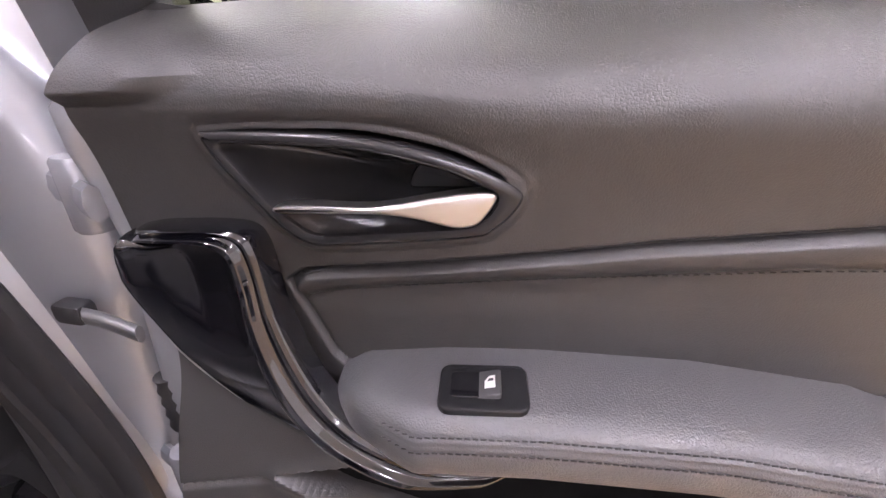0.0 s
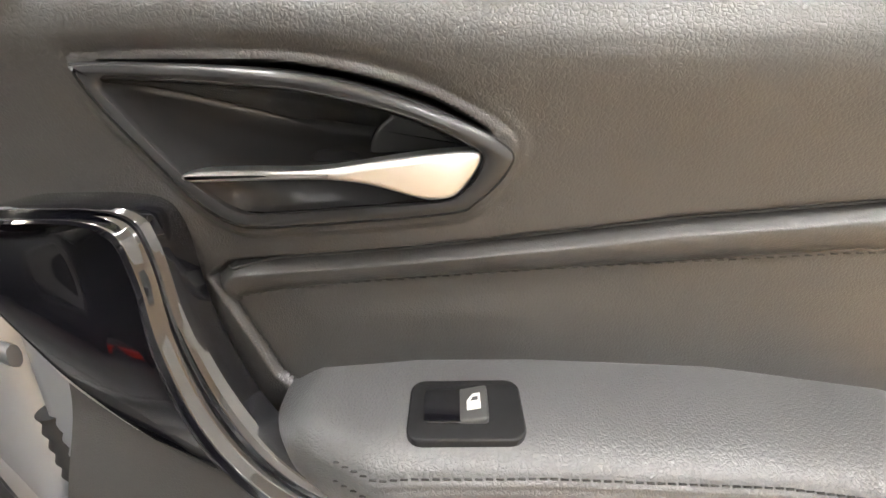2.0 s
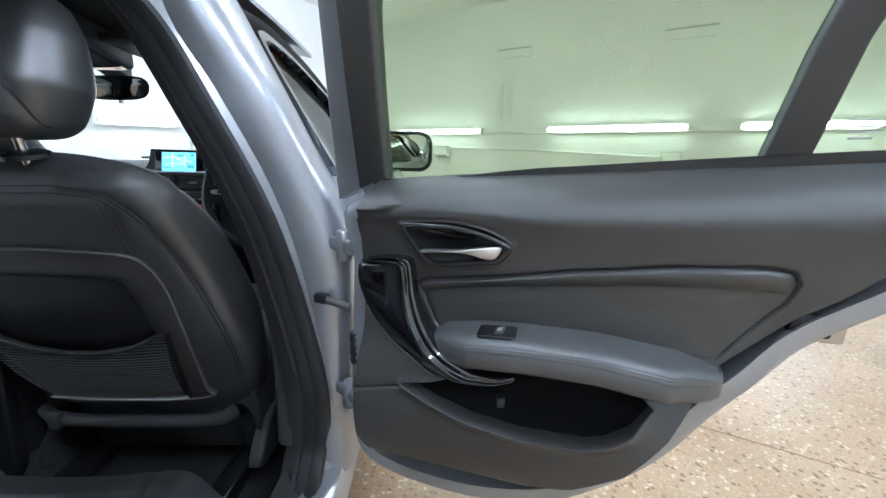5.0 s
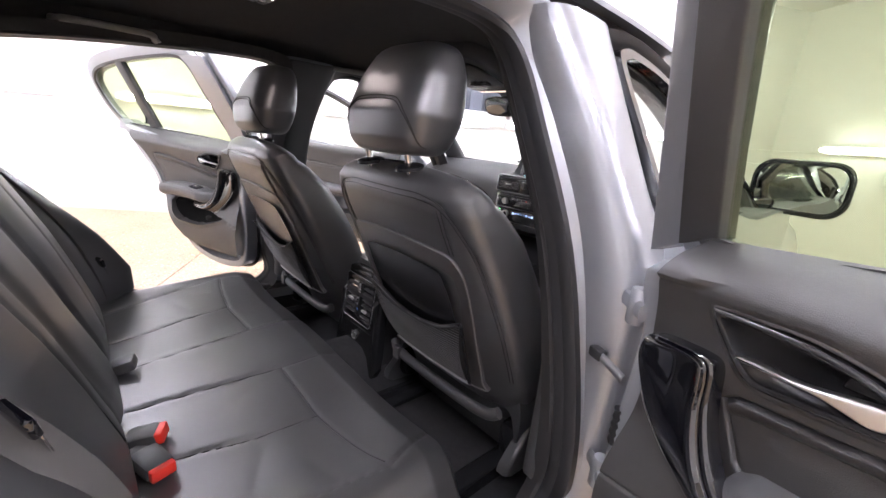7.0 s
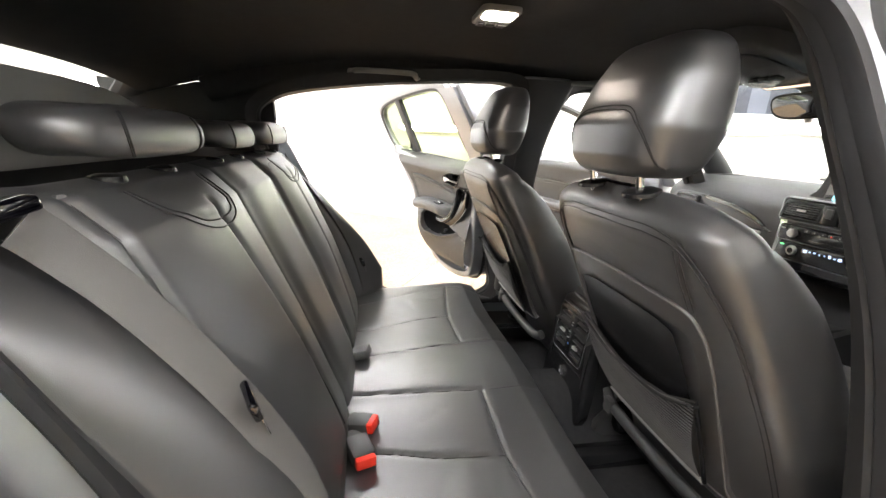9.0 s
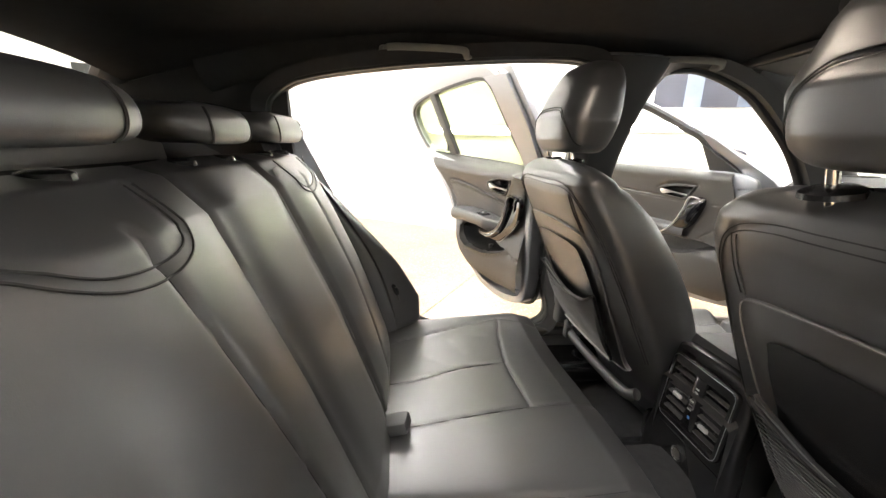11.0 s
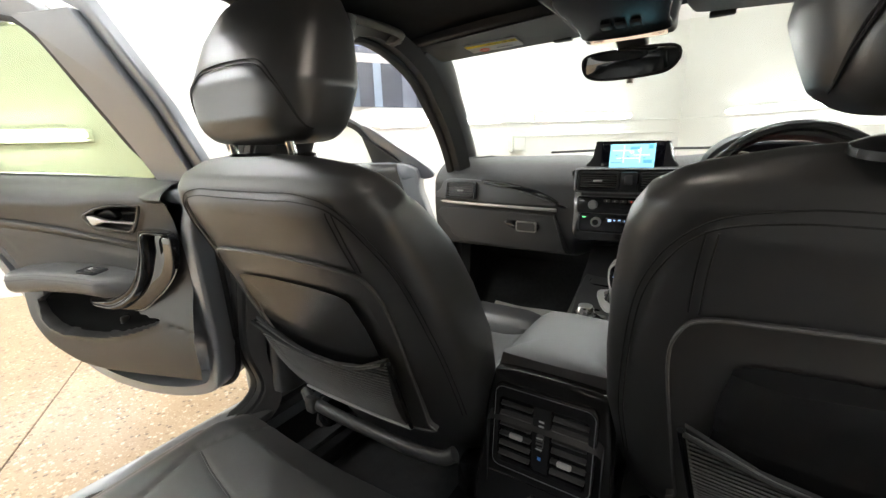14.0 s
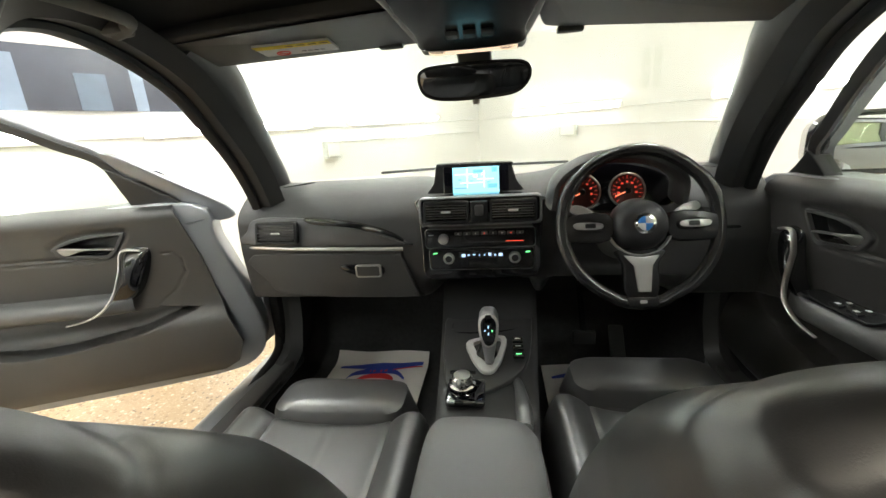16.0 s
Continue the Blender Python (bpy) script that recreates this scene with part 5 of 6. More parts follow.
    # headrest
    def head(u, v):
        q = 2 * np.pi * u
        c, n = np.cos(q), np.sin(q)
        t = (1 - np.cos(np.pi * v)) / 2
        wid = np.interp(t, [0, .1, .35, .7, .9, 1], [.106, .124, .141, .130, .112, .095]) * (1 - np.abs(2 * v - 1) ** 7) ** .45
        dep = np.where(n < 0, np.interp(t, [0, .15, .38, .7, .9, 1], [.060, .078, .086, .066, .046, .034]), np.interp(t, [0, .2, .5, .8, 1], [.050, .060, .064, .058, .045])) * (1 - np.abs(2 * v - 1) ** 7) ** .45
        w = wid * np.sign(c) * np.abs(c) ** .5
        f = dep * np.sign(n) * np.abs(n) ** .70
        g = (n < 0) * groove(w, t * .2, [(-.116, .021), (-.112, .045), (-.098, .071), (-.070, .092), (0, .098), (.070, .092), (.098, .071), (.112, .045), (.116, .021)], .006, .003)
        return x0 + w, -.116 + .35 * dy + .030 * t + (f + g * .9), 1.037 + .213 * t
    hr = part("headrest", grid(head, 90, 60), LEATHER, seat, "black leather headrest with a curved seam")
    for off in (0, .028):
        pts = []
        for w, t in smooth_line([(-.116, .08), (-.112, .20), (-.098, .34), (-.070, .45), (-.035, .475), (0, .48), (.035, .475), (.070, .45), (.098, .34), (.112, .20), (.116, .08)], 5):
            t = t + off
            v = math.acos(1 - 2 * t) / math.pi
            wid = float(np.interp(t, [0, .1, .35, .7, .9, 1], [.106, .124, .141, .130, .112, .095])) * (1 - abs(2 * v - 1) ** 7) ** .45
            dep = float(np.interp(t, [0, .15, .38, .7, .9, 1], [.060, .078, .086, .066, .046, .034])) * (1 - abs(2 * v - 1) ** 7) ** .45
            n = math.sqrt(1 - min((abs(w) / wid) ** 4, .999))
            pts.append((x0 + w, -.116 + .35 * dy + .030 * t - dep * n ** .70 - .0003, 1.037 + .213 * t))
        part("headrest_seam", sweep(pts, .0011, sides=6), STITCH, hr)
    for sx in (-.07, .07):
        part("headrest_post", sweep([(x0 + sx, -.13 + .35 * dy, .98), (x0 + sx, -.142 + .35 * dy, 1.02), (x0 + sx, -.155 + .35 * dy, 1.08)], .0065, sides=12), CHROME, hr, "chrome headrest post")
        part("post_collar", turned([(.030, 0), (.029, .006), (.020, .010), (.010, .011)], (x0 + sx, -.138 + .35 * dy, 1.012), (0, -.2, 1)), SATIN, hr)
    zc = .045 if x0 > 0 else -.012
    # seat cushion, with a separate thigh support
    def cush(u, v):
        w = -.25 + .5 * u
        y = .12 + .44 * v
        aw = np.abs(w)
        z = .475 + .02 * v - .035 * np.exp(-(aw / .15) ** 4) * (1 - .3 * v) + .035 * np.exp(-((aw - .20) / .04) ** 2) * (1 - .4 * v) - .09 * np.clip((aw - .215) / .035, 0, 1) ** 2
        z = z - groove(w, y, [(-.145, .12), (-.15, .56)], .005, .008) - groove(w, y, [(.145, .12), (.15, .56)], .005, .008) - groove(w, y, [(0, .12), (0, .56)], .004, .006) - groove(w, y, [(-.15, .33), (.15, .33)], .004, .006)
        z = z - .02 * np.clip((v - .93) / .07, 0, 1) ** 2
        return x0 + w, y, z + zc
    part("cushion", grid(cush, 70, 50, .11, (0, 0, -1)), LEATHER, seat, "black leather seat cushion")
    thigh = rrect(-.19, .19, .545, .70, .045)
    part("thigh_support", pillow(thigh, lambda a, b, h: (x0 + a, b + (.03 if x0 > 0 else 0), .415 + zc + h + .02 * (b - .6)), .095, 0, p=4, rings=8), LEATHER, seat, "extending thigh support")
    part("thigh_plate", rbox((x0, .56, .43 + zc), (.34, .20, .04), .015), PLASTIC, seat)
    part("seat_base", rbox((x0, .36, .33), (.40, .40, .10), .03), CARPET, seat)
    for sx in (-.19, .19):
        part("rail", rbox((x0 + sx, .25, .265), (.05, .62, .05), .008), SATIN, seat)
        part("side_cover", plate(smooth_line([(.10, .29), (.50, .30), (.54, .34), (.48, .39), (.20, .40), (.12, .37)], 4, True), lambda a, b, h: (x0 + np.sign(sx) * (.235 + h), a, b), .0, .03, .01), PLASTIC, seat, "dark plastic side cover")
    part("rear_hinge_cover", rbox((x0 + .215, .14 + dy, .36), (.05, .08, .09), .02), SATIN, seat)
    part("rear_hinge_cover", rbox((x0 - .215, .14 + dy, .36), (.05, .08, .09), .02), SATIN, seat)
    return seat


driver = front_seat(.375, .015, "black leather driver's sports seat with chrome headrest posts")
passenger = front_seat(-.372, -.04, "black leather passenger sports seat with a map net behind")
# ---- dashboard ----
dash = thing("dashboard", (0, 1.0, .6), "black soft-touch dashboard with gloss and satin trim", "dashboard")
PROFILE = smooth_line([(1.30, .93), (1.24, .978), (1.10, .985), (1.00, .968), (.94, .935), (.908, .900), (.902, .86), (.900, .815), (.900, .79), (.908, .72), (.918, .655), (.935, .632), (1.0, .615), (1.2, .60)], 5)


def pad(u, v):
    x = -.77 + 1.53 * u
    i = v * (len(PROFILE) - 1)
    y = np.interp(i, np.arange(len(PROFILE)), PROFILE[:, 0])
    z = np.interp(i, np.arange(len(PROFILE)), PROFILE[:, 1])
    topz = step(z, .87, .95)
    centre = np.exp(-((x + .012) / .185) ** 6)
    y = y - .012 * centre * step(z, .70, .86)
    z = z - .008 * topz * centre
    hood = np.exp(-((x - .345) / .135) ** 4)
    z = z + .045 * hood * topz * np.clip((1.2 - y) / .15, 0, 1)
    y = y + .09 * hood * step(.955 - z, 0, .02) * step(z, .72, .80)
    lower = step(.70 - z, 0, .04)
    y = y + .25 * np.exp(-((x - .36) / .17) ** 6) * lower
    y = y + .22 * np.exp(-((x + .012) / .15) ** 8) * lower
    return x, y, z


part("dash_pad", grid(pad, 150, 100), DASH, dash, "grained black dash moulding")
FY = lambda y0: (lambda a, b, h: (a, y0 - h + .10 * max(b - .80, -.2), b))
# passenger trim: vent, dark blade and bright strip
blade = smooth_line([(-.725, .822), (-.25, .811), (-.235, .818), (-.27, .842), (-.34, .868), (-.44, .888), (-.56, .900), (-.70, .903), (-.735, .87)], 5, True)
part("trim_blade", plate(blade, FY(.898), -.02, .010, .004), material("grey_trim_blade", (0.10, 0.10, 0.105), 0.35, metal=0.3, tint=0.08), dash, "satin grey trim blade")
gl = smooth_line([(-.54, .902), (-.44, .892), (-.34, .872), (-.27, .846), (-.24, .822), (-.30, .845), (-.40, .868), (-.52, .882)], 5, True)
part("gloss_blade", plate(gl, FY(.897), -.01, .014, .003), GLOSS, dash, "gloss black trim flash")
part("bright_strip", sweep([(-.745, .905, .812), (-.6, .888, .808), (-.4, .884, .804), (-.243, .884, .800)], .005, .006, sides=8), BRUSHED, dash, "satin chrome strip")


def vent(x0, x1, z0, z1, y, parent, n=6, tilt=0.0):
    """An air vent: frame, dark throat, slats and a thumb slider."""
    f = lambda a, b, h: (a, y - h + .25 * (b - z0) + tilt * (a - x0), b)
    v = part("air_vent", plate(rrect(x0, x1, z0, z1, .008), f, -.01, .010, .003, hole=rrect(x0 + .008, x1 - .008, z0 + .008, z1 - .008, .005)), SATIN, parent, "black air vent with slats")
    part("throat", plate(rrect(x0 + .006, x1 - .006, z0 + .006, z1 - .006, .005), f, -.02, -.012, .001), GLOSS, v)
    for i in range(n):
        z = z0 + .010 + (i + .5) * (z1 - z0 - .02) / n
        c = f((x0 + x1) / 2, z, .002)
        part("slat", rbox(c, (x1 - x0 - .016, .014, .0035), .001, Euler((radians(-14), 0, math.atan(tilt))).to_matrix(), 1), SLAT, v)
    part("slider", rbox(f((x0 + x1) / 2, (z0 + z1) / 2, .010), (.028, .008, .006), .002), SILVER, v, "satin slider")
    return v


vent(-.705, -.565, .826, .893, .884, dash, 5, -.06)
vent(.565, .69, .83, .89, .895, dash, 5, .12)
PANEL = material("stack_panel_black", (0.008, 0.008, 0.009), 0.16, coat=0.4)
BEZELGREY = material("grey_bezel", (0.24, 0.245, 0.25), 0.3, metal=0.4, tint=0.05)
stack = thing("centre_stack", (-.012, .89, .72), "gloss black centre stack with radio and climate controls", "centre stack")
body = smooth_line([(-.197, .938), (-.192, .90), (-.186, .80), (-.178, .715), (-.10, .705), (.08, .708), (.152, .722), (.160, .80), (.168, .90), (.170, .935), (.10, .946), (-.012, .949), (-.12, .946)], 4, True)
part("surround", plate(body, FY(.893), -.05, .006, .005), GLOSS, stack, "gloss black surround")
part("vent_bezel", plate(rrect(-.186, .162, .866, .948, .014), FY(.882), -.01, .012, .003, hole=rrect(-.180, .156, .871, .943, .011)), BEZELGREY, stack, "grey metallic vent bezel")
vent(-.172, -.040, .876, .938, .872, stack)
vent(.016, .148, .876, .938, .872, stack)
hz = part("hazard_panel", rbox((-.012, .872, .907), (.05, .02, .06), .005), SATIN, stack)
part("hazard_switch", rbox((-.012, .860, .912), (.024, .010, .030), .004), PLASTIC, hz)
part("hazard_mark", plate([(-.020, .905), (-.004, .905), (-.012, .919)], lambda a, b, h: (a, .8555 - h, b), -.0008, .0, .0002), RED, hz, "red triangle mark")
RED_LIT = glow("red_lit_print", (1.0, 0.10, 0.05), 0.35)
WHITE_LIT = glow("pale_lit_print", (0.45, 0.65, 1.0), 0.6)
GREEN_LIT = glow("green_lit_print", (0.15, 1.0, 0.3), 1.2)
MARK = material("pale_print", (0.55, 0.56, 0.55), 0.6)
rad = part("radio", plate(rrect(-.170, .140, .802, .852, .010), FY(.886), -.01, .008, .003), PANEL, stack, "black radio panel with a knob")
part("radio_rim", plate(rrect(-.174, .144, .798, .856, .012), FY(.886), -.01, .006, .0012, hole=rrect(-.1725, .1425, .7995, .8545, .011)), BEZELGREY, rad)
part("knob", turned([(.015, 0), (.015, .010), (.013, .014), (.009, .014)], (-.118, .880, .828), (0, -1, 0)), BRUSHED, rad, "satin ringed knob")
part("disc_slot", rbox((.02, .8795, .815), (.17, .004, .004), .001), GLOSS, rad)
for i in range(8):
    part("radio_key", rbox((-.075 + .025 * i, .880, .842), (.021, .006, .010), .002), PLASTIC, rad)
    part("key_mark", rbox((-.075 + .025 * i, .8768, .842), (.004, .0006, .004), .0002, segs=1), RED_LIT if i in (3, 6) else MARK, rad)
part("key_mark", rbox((.085, .8775, .818), (.05, .0006, .003), .0002, segs=1), RED_LIT, rad)
part("key_mark", rbox((-.155, .8775, .84), (.014, .0006, .003), .0002, segs=1), MARK, rad)
clim = part("climate_panel", plate(rrect(-.160, .136, .738, .796, .010), FY(.887), -.01, .008, .003), PANEL, stack, "black climate panel with display")
part("climate_rim", plate(rrect(-.164, .140, .734, .800, .012), FY(.887), -.01, .006, .0012, hole=rrect(-.1625, .1385, .7355, .7985, .011)), BEZELGREY, clim)
for x in (-.105, .085):
    part("temperature_dial", turned([(.017, 0), (.017, .010), (.014, .014), (.010, .014), (.010, .012)], (x, .880, .770), (0, -1, 0)), BRUSHED, clim, "satin temperature dial")
    part("dial_face", turned([(.010, .0), (.010, .0135)], (x, .880, .770), (0, -1, 0)), SATIN, clim)
part("display", rbox((-.010, .8785, .778), (.13, .006, .018), .002), GLOSS, clim)
for i, w in enumerate((.014, .008, .010, .004, .004, .010, .008, .014)):
    part("display_digit", rbox((-.062 + .0152 * i, .8748, .778 + .001 * (i % 3)), (w * .8, .0006, .009 if i in (0, 7, 5) else .004), .0002, segs=1), WHITE_LIT, clim)
for i in range(7):
    part("climate_key", rbox((-.06 + .0165 * i, .879, .752), (.013, .006, .010), .002), PLASTIC, clim)
    part("key_mark", rbox((-.06 + .0165 * i, .8757, .752), (.006, .0006, .002), .0002, segs=1), MARK, clim)
for x, z in ((-.145, .785), (.122, .785), (.122, .768), (.06, .765)):
    part("key_light", rbox((x, .8775, z), (.012, .0008, .003), .0002, segs=1), GREEN_LIT, clim)
# navigation screen in its hood
hood_o = smooth_line([(-.158, .930), (.104, .930), (.096, .98), (.084, 1.022), (.070, 1.030), (-.125, 1.033), (-.142, 1.026), (-.150, .98)], 4, True)
nav = thing("navigation_screen", (-.025, .97, .95), "lit colour navigation screen in a black hood", "screen")
part("hood", plate(hood_o, lambda a, b, h: (a, .975 - h + .22 * (b - .95), b), -.06, .012, .006), SATIN, nav, "black plastic hood")
part("glass", plate(rrect(-.120, .074, .936, 1.026, .006), lambda a, b, h: (a, .975 - h + .22 * (b - .95), b), .010, .0135, .001), GLOSS, nav)
NF = lambda a, b, h: (a, .975 - h + .22 * (b - .95), b)
part("map", plate(rrect(-.092, .046, .940, 1.022, .002), NF, .012, .0145, .0003), glow("map_glow", (0.22, 0.62, 0.75), 0.8), nav, "pale blue lit map")
for c, rows in (((.75, .88, .92), ((-.085, -.03, 1.0, 1.003), (-.02, .03, .985, .988), (-.07, .0, .975, .978), (-.05, -.047, .962, 1.018), (.0, .003, .962, 1.01))), ((.1, .35, .7), ((.012, .040, .960, .972), (-.03, .0, 1.005, 1.014), (.025, .04, 1.006, 1.02))), ((.85, .35, .35), ((-.03, -.018, .992, 1.0), (-.006, .004, .998, 1.004))), ((.12, .25, .3), ((-.075, -.066, .984, .988), (-.058, -.05, .972, .976), (-.04, -.03, .980, .984), (.01, .02, .975, .979), (-.088, -.05, .960, .964)))):
    for x0, x1, z0, z1 in rows:
        part("map_mark", plate([(x0, z0), (x1, z0), (x1, z1), (x0, z1)], NF, .0145, .0148, .0001), glow("map_mark", c, 0.7), nav)
# glovebox
gb = part("glovebox_lid", plate(smooth_line([(-.735, .788), (-.30, .780), (-.252, .775), (-.215, .66), (-.207, .640), (-.45, .640), (-.655, .655), (-.70, .70)], 3, True), lambda a, b, h: (a, .906 - h - .06 * (b - .72), b), -.02, .008, .006), DASH, dash, "closed glovebox lid")
part("latch_recess", plate(smooth_line([(-.445, .738), (-.43, .752), (-.32, .748), (-.318, .715), (-.40, .717)], 3, True), lambda a, b, h: (a, .895 - h - .06 * (b - .72), b), -.004, .002, .002), GLOSS, gb)
part("latch", plate(rrect(-.395, -.320, .714, .749, .006), lambda a, b, h: (a, .893 - h - .06 * (b - .72), b), -.002, .006, .002), PLASTIC, gb, "glovebox latch")
part("latch_rim", plate(rrect(-.398, -.317, .711, .752, .008), lambda a, b, h: (a, .893 - h - .06 * (b - .72), b), -.002, .007, .001, hole=rrect(-.393, -.322, .716, .747, .005)), BRUSHED, gb)
# demister slots and wipers
for side in (-1, 1):
    for i in range(9):
        part("demister_slot", rbox((side * (.60 + .009 * i), 1.10 - .004 * i, .987 - .001 * i), (.004, .035, .006), .001, Euler((0, 0, side * .3)).to_matrix(), 1), GLOSS, dash)
part("wiper", sweep([(-.40, 1.29, .995), (-.1, 1.30, 1.003), (.30, 1.31, 1.0)], .004, .005, sides=8), RUBBER, car, "black wiper blade")

# ---- instrument cluster ----
cl = thing("instrument_cluster", (.34, .88, .90), "red-lit instrument cluster with two round dials", "instrument cluster")
part("panel", plate(smooth_line([(.20, .90), (.49, .90), (.50, .95), (.47, 1.0), (.40, 1.018), (.28, 1.018), (.215, 1.0), (.19, .95)], 4, True), lambda a, b, h: (a, .90 - h + .3 * (b - .95), b), -.01, .0, .004), GLOSS, cl)
DIALRED = glow("dial_red", (0.9, 0.08, 0.05), 0.28)
for x, r in ((.268, .047), (.385, .045)):
    d = part("dial", turned([(r + .003, 0), (r + .003, .006), (r, .008), (r - .002, .003)], (x, .895, .945), (0, -1, .3)), BRUSHED, cl, "chrome-ringed dial")
    part("dial_face", turned([(r - .002, 0), (r - .002, .002)], (x, .893, .945), (0, -1, .3)), material("dial_black", (0.07, 0.018, 0.016), 0.4), d)
    for k in range(17):
        q = radians(-45 + 270 * k / 16)
        ca, sa = -math.cos(q), math.sin(q)
        rr = r - .010
        L = .009 if k % 2 == 0 else .005
        part("tick", rbox((x + rr * ca, .888 + .3 * rr * sa, .945 + rr * sa), (L, .0012, .0016), .0002, Euler((0, q, 0)).to_matrix(), 1), DIALRED, d)
    for k in range(1, 8):
        q = radians(-45 + 270 * k / 8)
        rr = r - .022
        part("dial_figure", rbox((x - rr * math.cos(q), .888 + .3 * rr * math.sin(q), .945 + rr * math.sin(q)), (.006, .001, .005), .0002, segs=1), DIALRED, d)
    q = radians(-22)
    part("needle", sweep([(x, .884, .945), (x - .034 * math.cos(q), .884 + .3 * .034 * math.sin(q), .945 + .034 * math.sin(q))], .0015, sides=6), glow("needle_red", (1.0, 0.2, 0.1), 1.0), d)
    part("needle_hub", turned([(.008, 0), (.008, .006), (.006, .008)], (x, .889, .945), (0, -1, .3)), SATIN, d)
part("cowl", sweep(smooth_line([(.185, .87, .92), (.20, .855, .985), (.26, .85, 1.028), (.345, .85, 1.04), (.43, .85, 1.028), (.495, .855, .985), (.505, .87, .92)], 6), .018, .05, sides=10, up=(0, 1, 0)), DASH, cl, "grained cowl")

# ---- steering wheel ----
wheel = thing("steering_wheel", (.3753, .77, .885), "black leather three-spoke steering wheel with satin spoke", "steering wheel")
TH = radians(-17)
WC = np.array((.3753, .755, .880))
WU = np.array((.0, -math.sin(TH), math.cos(TH)))
WN = np.array((0, -math.cos(TH), -math.sin(TH)))


def WH(a, b, h):
    return WC + np.array((a, 0, 0)) + b * WU + h * WN


rim = [WH(.180 * math.cos(2 * math.pi * i / 64), .183 * math.sin(2 * math.pi * i / 64) - (.006 if math.sin(2 * math.pi * i / 64) < -.93 else 0), 0) for i in range(64)]
part("rim", sweep(rim, .0150, .0145, closed=True, sides=18, up=WN), RIMLEATHER, wheel, "black leather rim")
for q in (28, 152):
    qq = [radians(q - 16 + 4 * i) for i in range(9)]
    part("thumb_grip", sweep([WH(.181 * math.cos(a), .184 * math.sin(a), .003) for a in qq], [.013, .0165, .017, .0165, .013], [.013, .016, .0165, .016, .013], sides=12, up=WN), RIMLEATHER, wheel)
part("hub", pillow([(.068 * math.cos(a), .068 * math.sin(a) * .98) for a in np.linspace(0, 2 * math.pi, 40, endpoint=False)], WH, .045, -.015, p=2.6, rings=9), CONSOLE, wheel, "round airbag cover")
part("hub_ring", sweep([WH(.0745 * math.cos(a), .0745 * math.sin(a) * .98, .004) for a in np.linspace(math.pi * .93, math.pi * 2.07, 40)], .0035, .008, sides=8, up=WN), SILVER, wheel, "satin silver hub ring")
em = part("badge", turned([(.0245, 0), (.0245, .003), (.0225, .0045)], WH(0, .0, .0435), WN), CHROME, wheel, "round badge")
for k, m in enumerate((material("badge_blue", (0.03, 0.22, 0.62), 0.3), material("badge_white", (0.75, 0.75, 0.75), 0.3), material("badge_blue", (0.03, 0.22, 0.62), 0.3), material("badge_white", (0.75, 0.75, 0.75), 0.3))):
    arc = [(.0, .0)] + [(.0165 * math.cos(radians(90 + 90 * k + 15 * i)), .0165 * math.sin(radians(90 + 90 * k + 15 * i))) for i in range(7)]
    part("badge_quarter", plate(arc, lambda a, b, h: WH(a, b, h + .048), -.001, .0008, .0001), m, em)
for s in (-1, 1):
    sp = [(s * .070, .028), (s * .170, .022), (s * .172, -.028), (s * .150, -.040), (s * .068, -.035)]
    part("spoke", plate(smooth_line(sp, 3, True), WH, -.012, .012, .005), SATIN, wheel, "black spoke")
    pod = part("spoke_controls", plate(smooth_line([(s * .086, .008), (s * .140, .010), (s * .140, -.010), (s * .086, -.014)], 4, True), WH, .010, .018, .003), SATIN, wheel)
    part("control_rim", plate(smooth_line([(s * .092, .006), (s * .150, .007), (s * .146, -.008), (s * .092, -.008)], 4, True), WH, .012, .020, .002), SILVER, pod, "satin control rocker")
    part("control_key", plate(rrect(*sorted((s * .104, s * .128)), -.006, .005, .002), WH, .014, .022, .001), SATIN, pod)
    part("shift_paddle", plate(smooth_line([(s * .098, .024), (s * .150, .038), (s * .146, .056), (s * .120, .052), (s * .096, .036)], 4, True), WH, -.034, -.026, .003), SILVER, wheel, "satin shift paddle")
lower = smooth_line([(-.052, -.060), (.052, -.060), (.040, -.095), (.034, -.172), (-.034, -.172), (-.040, -.095)], 4, True)
part("lower_spoke", plate(lower, WH, -.012, .010, .005), SATIN, wheel, "black lower spoke")
part("spoke_inlay", plate([(-.040, -.073), (.0, -.078), (.040, -.073), (.024, -.098), (.019, -.160), (-.010, -.160), (-.018, -.098)], WH, .008, .014, .002), SILVER, wheel, "satin silver inlay")
part("rim_clasp", plate(rrect(-.036, .036, -.196, -.172, .005), WH, .004, .0165, .003), SATIN, wheel, "black clasp below the rim")
part("clasp_mark", plate(rrect(-.008, .008, -.187, -.180, .002), WH, .0165, .0172, .0002), SILVER, wheel)
part("column", turned([(.05, 0), (.055, .06), (.06, .16)], WH(0, -.02, -.02), -WN), PLASTIC, wheel, "steering column shroud")
for s in (-1, 1):
    part("stalk", sweep([WH(s * .04, .02, -.06), WH(s * .12, .03, -.05), WH(s * .165, .035, -.045)], [.007, .006, .009], sides=8, up=WN), SATIN, wheel)

# ---- centre console ----
con = thing("centre_console", (0, .4, .40), "black centre console with padded armrest and gear selector", "centre console")


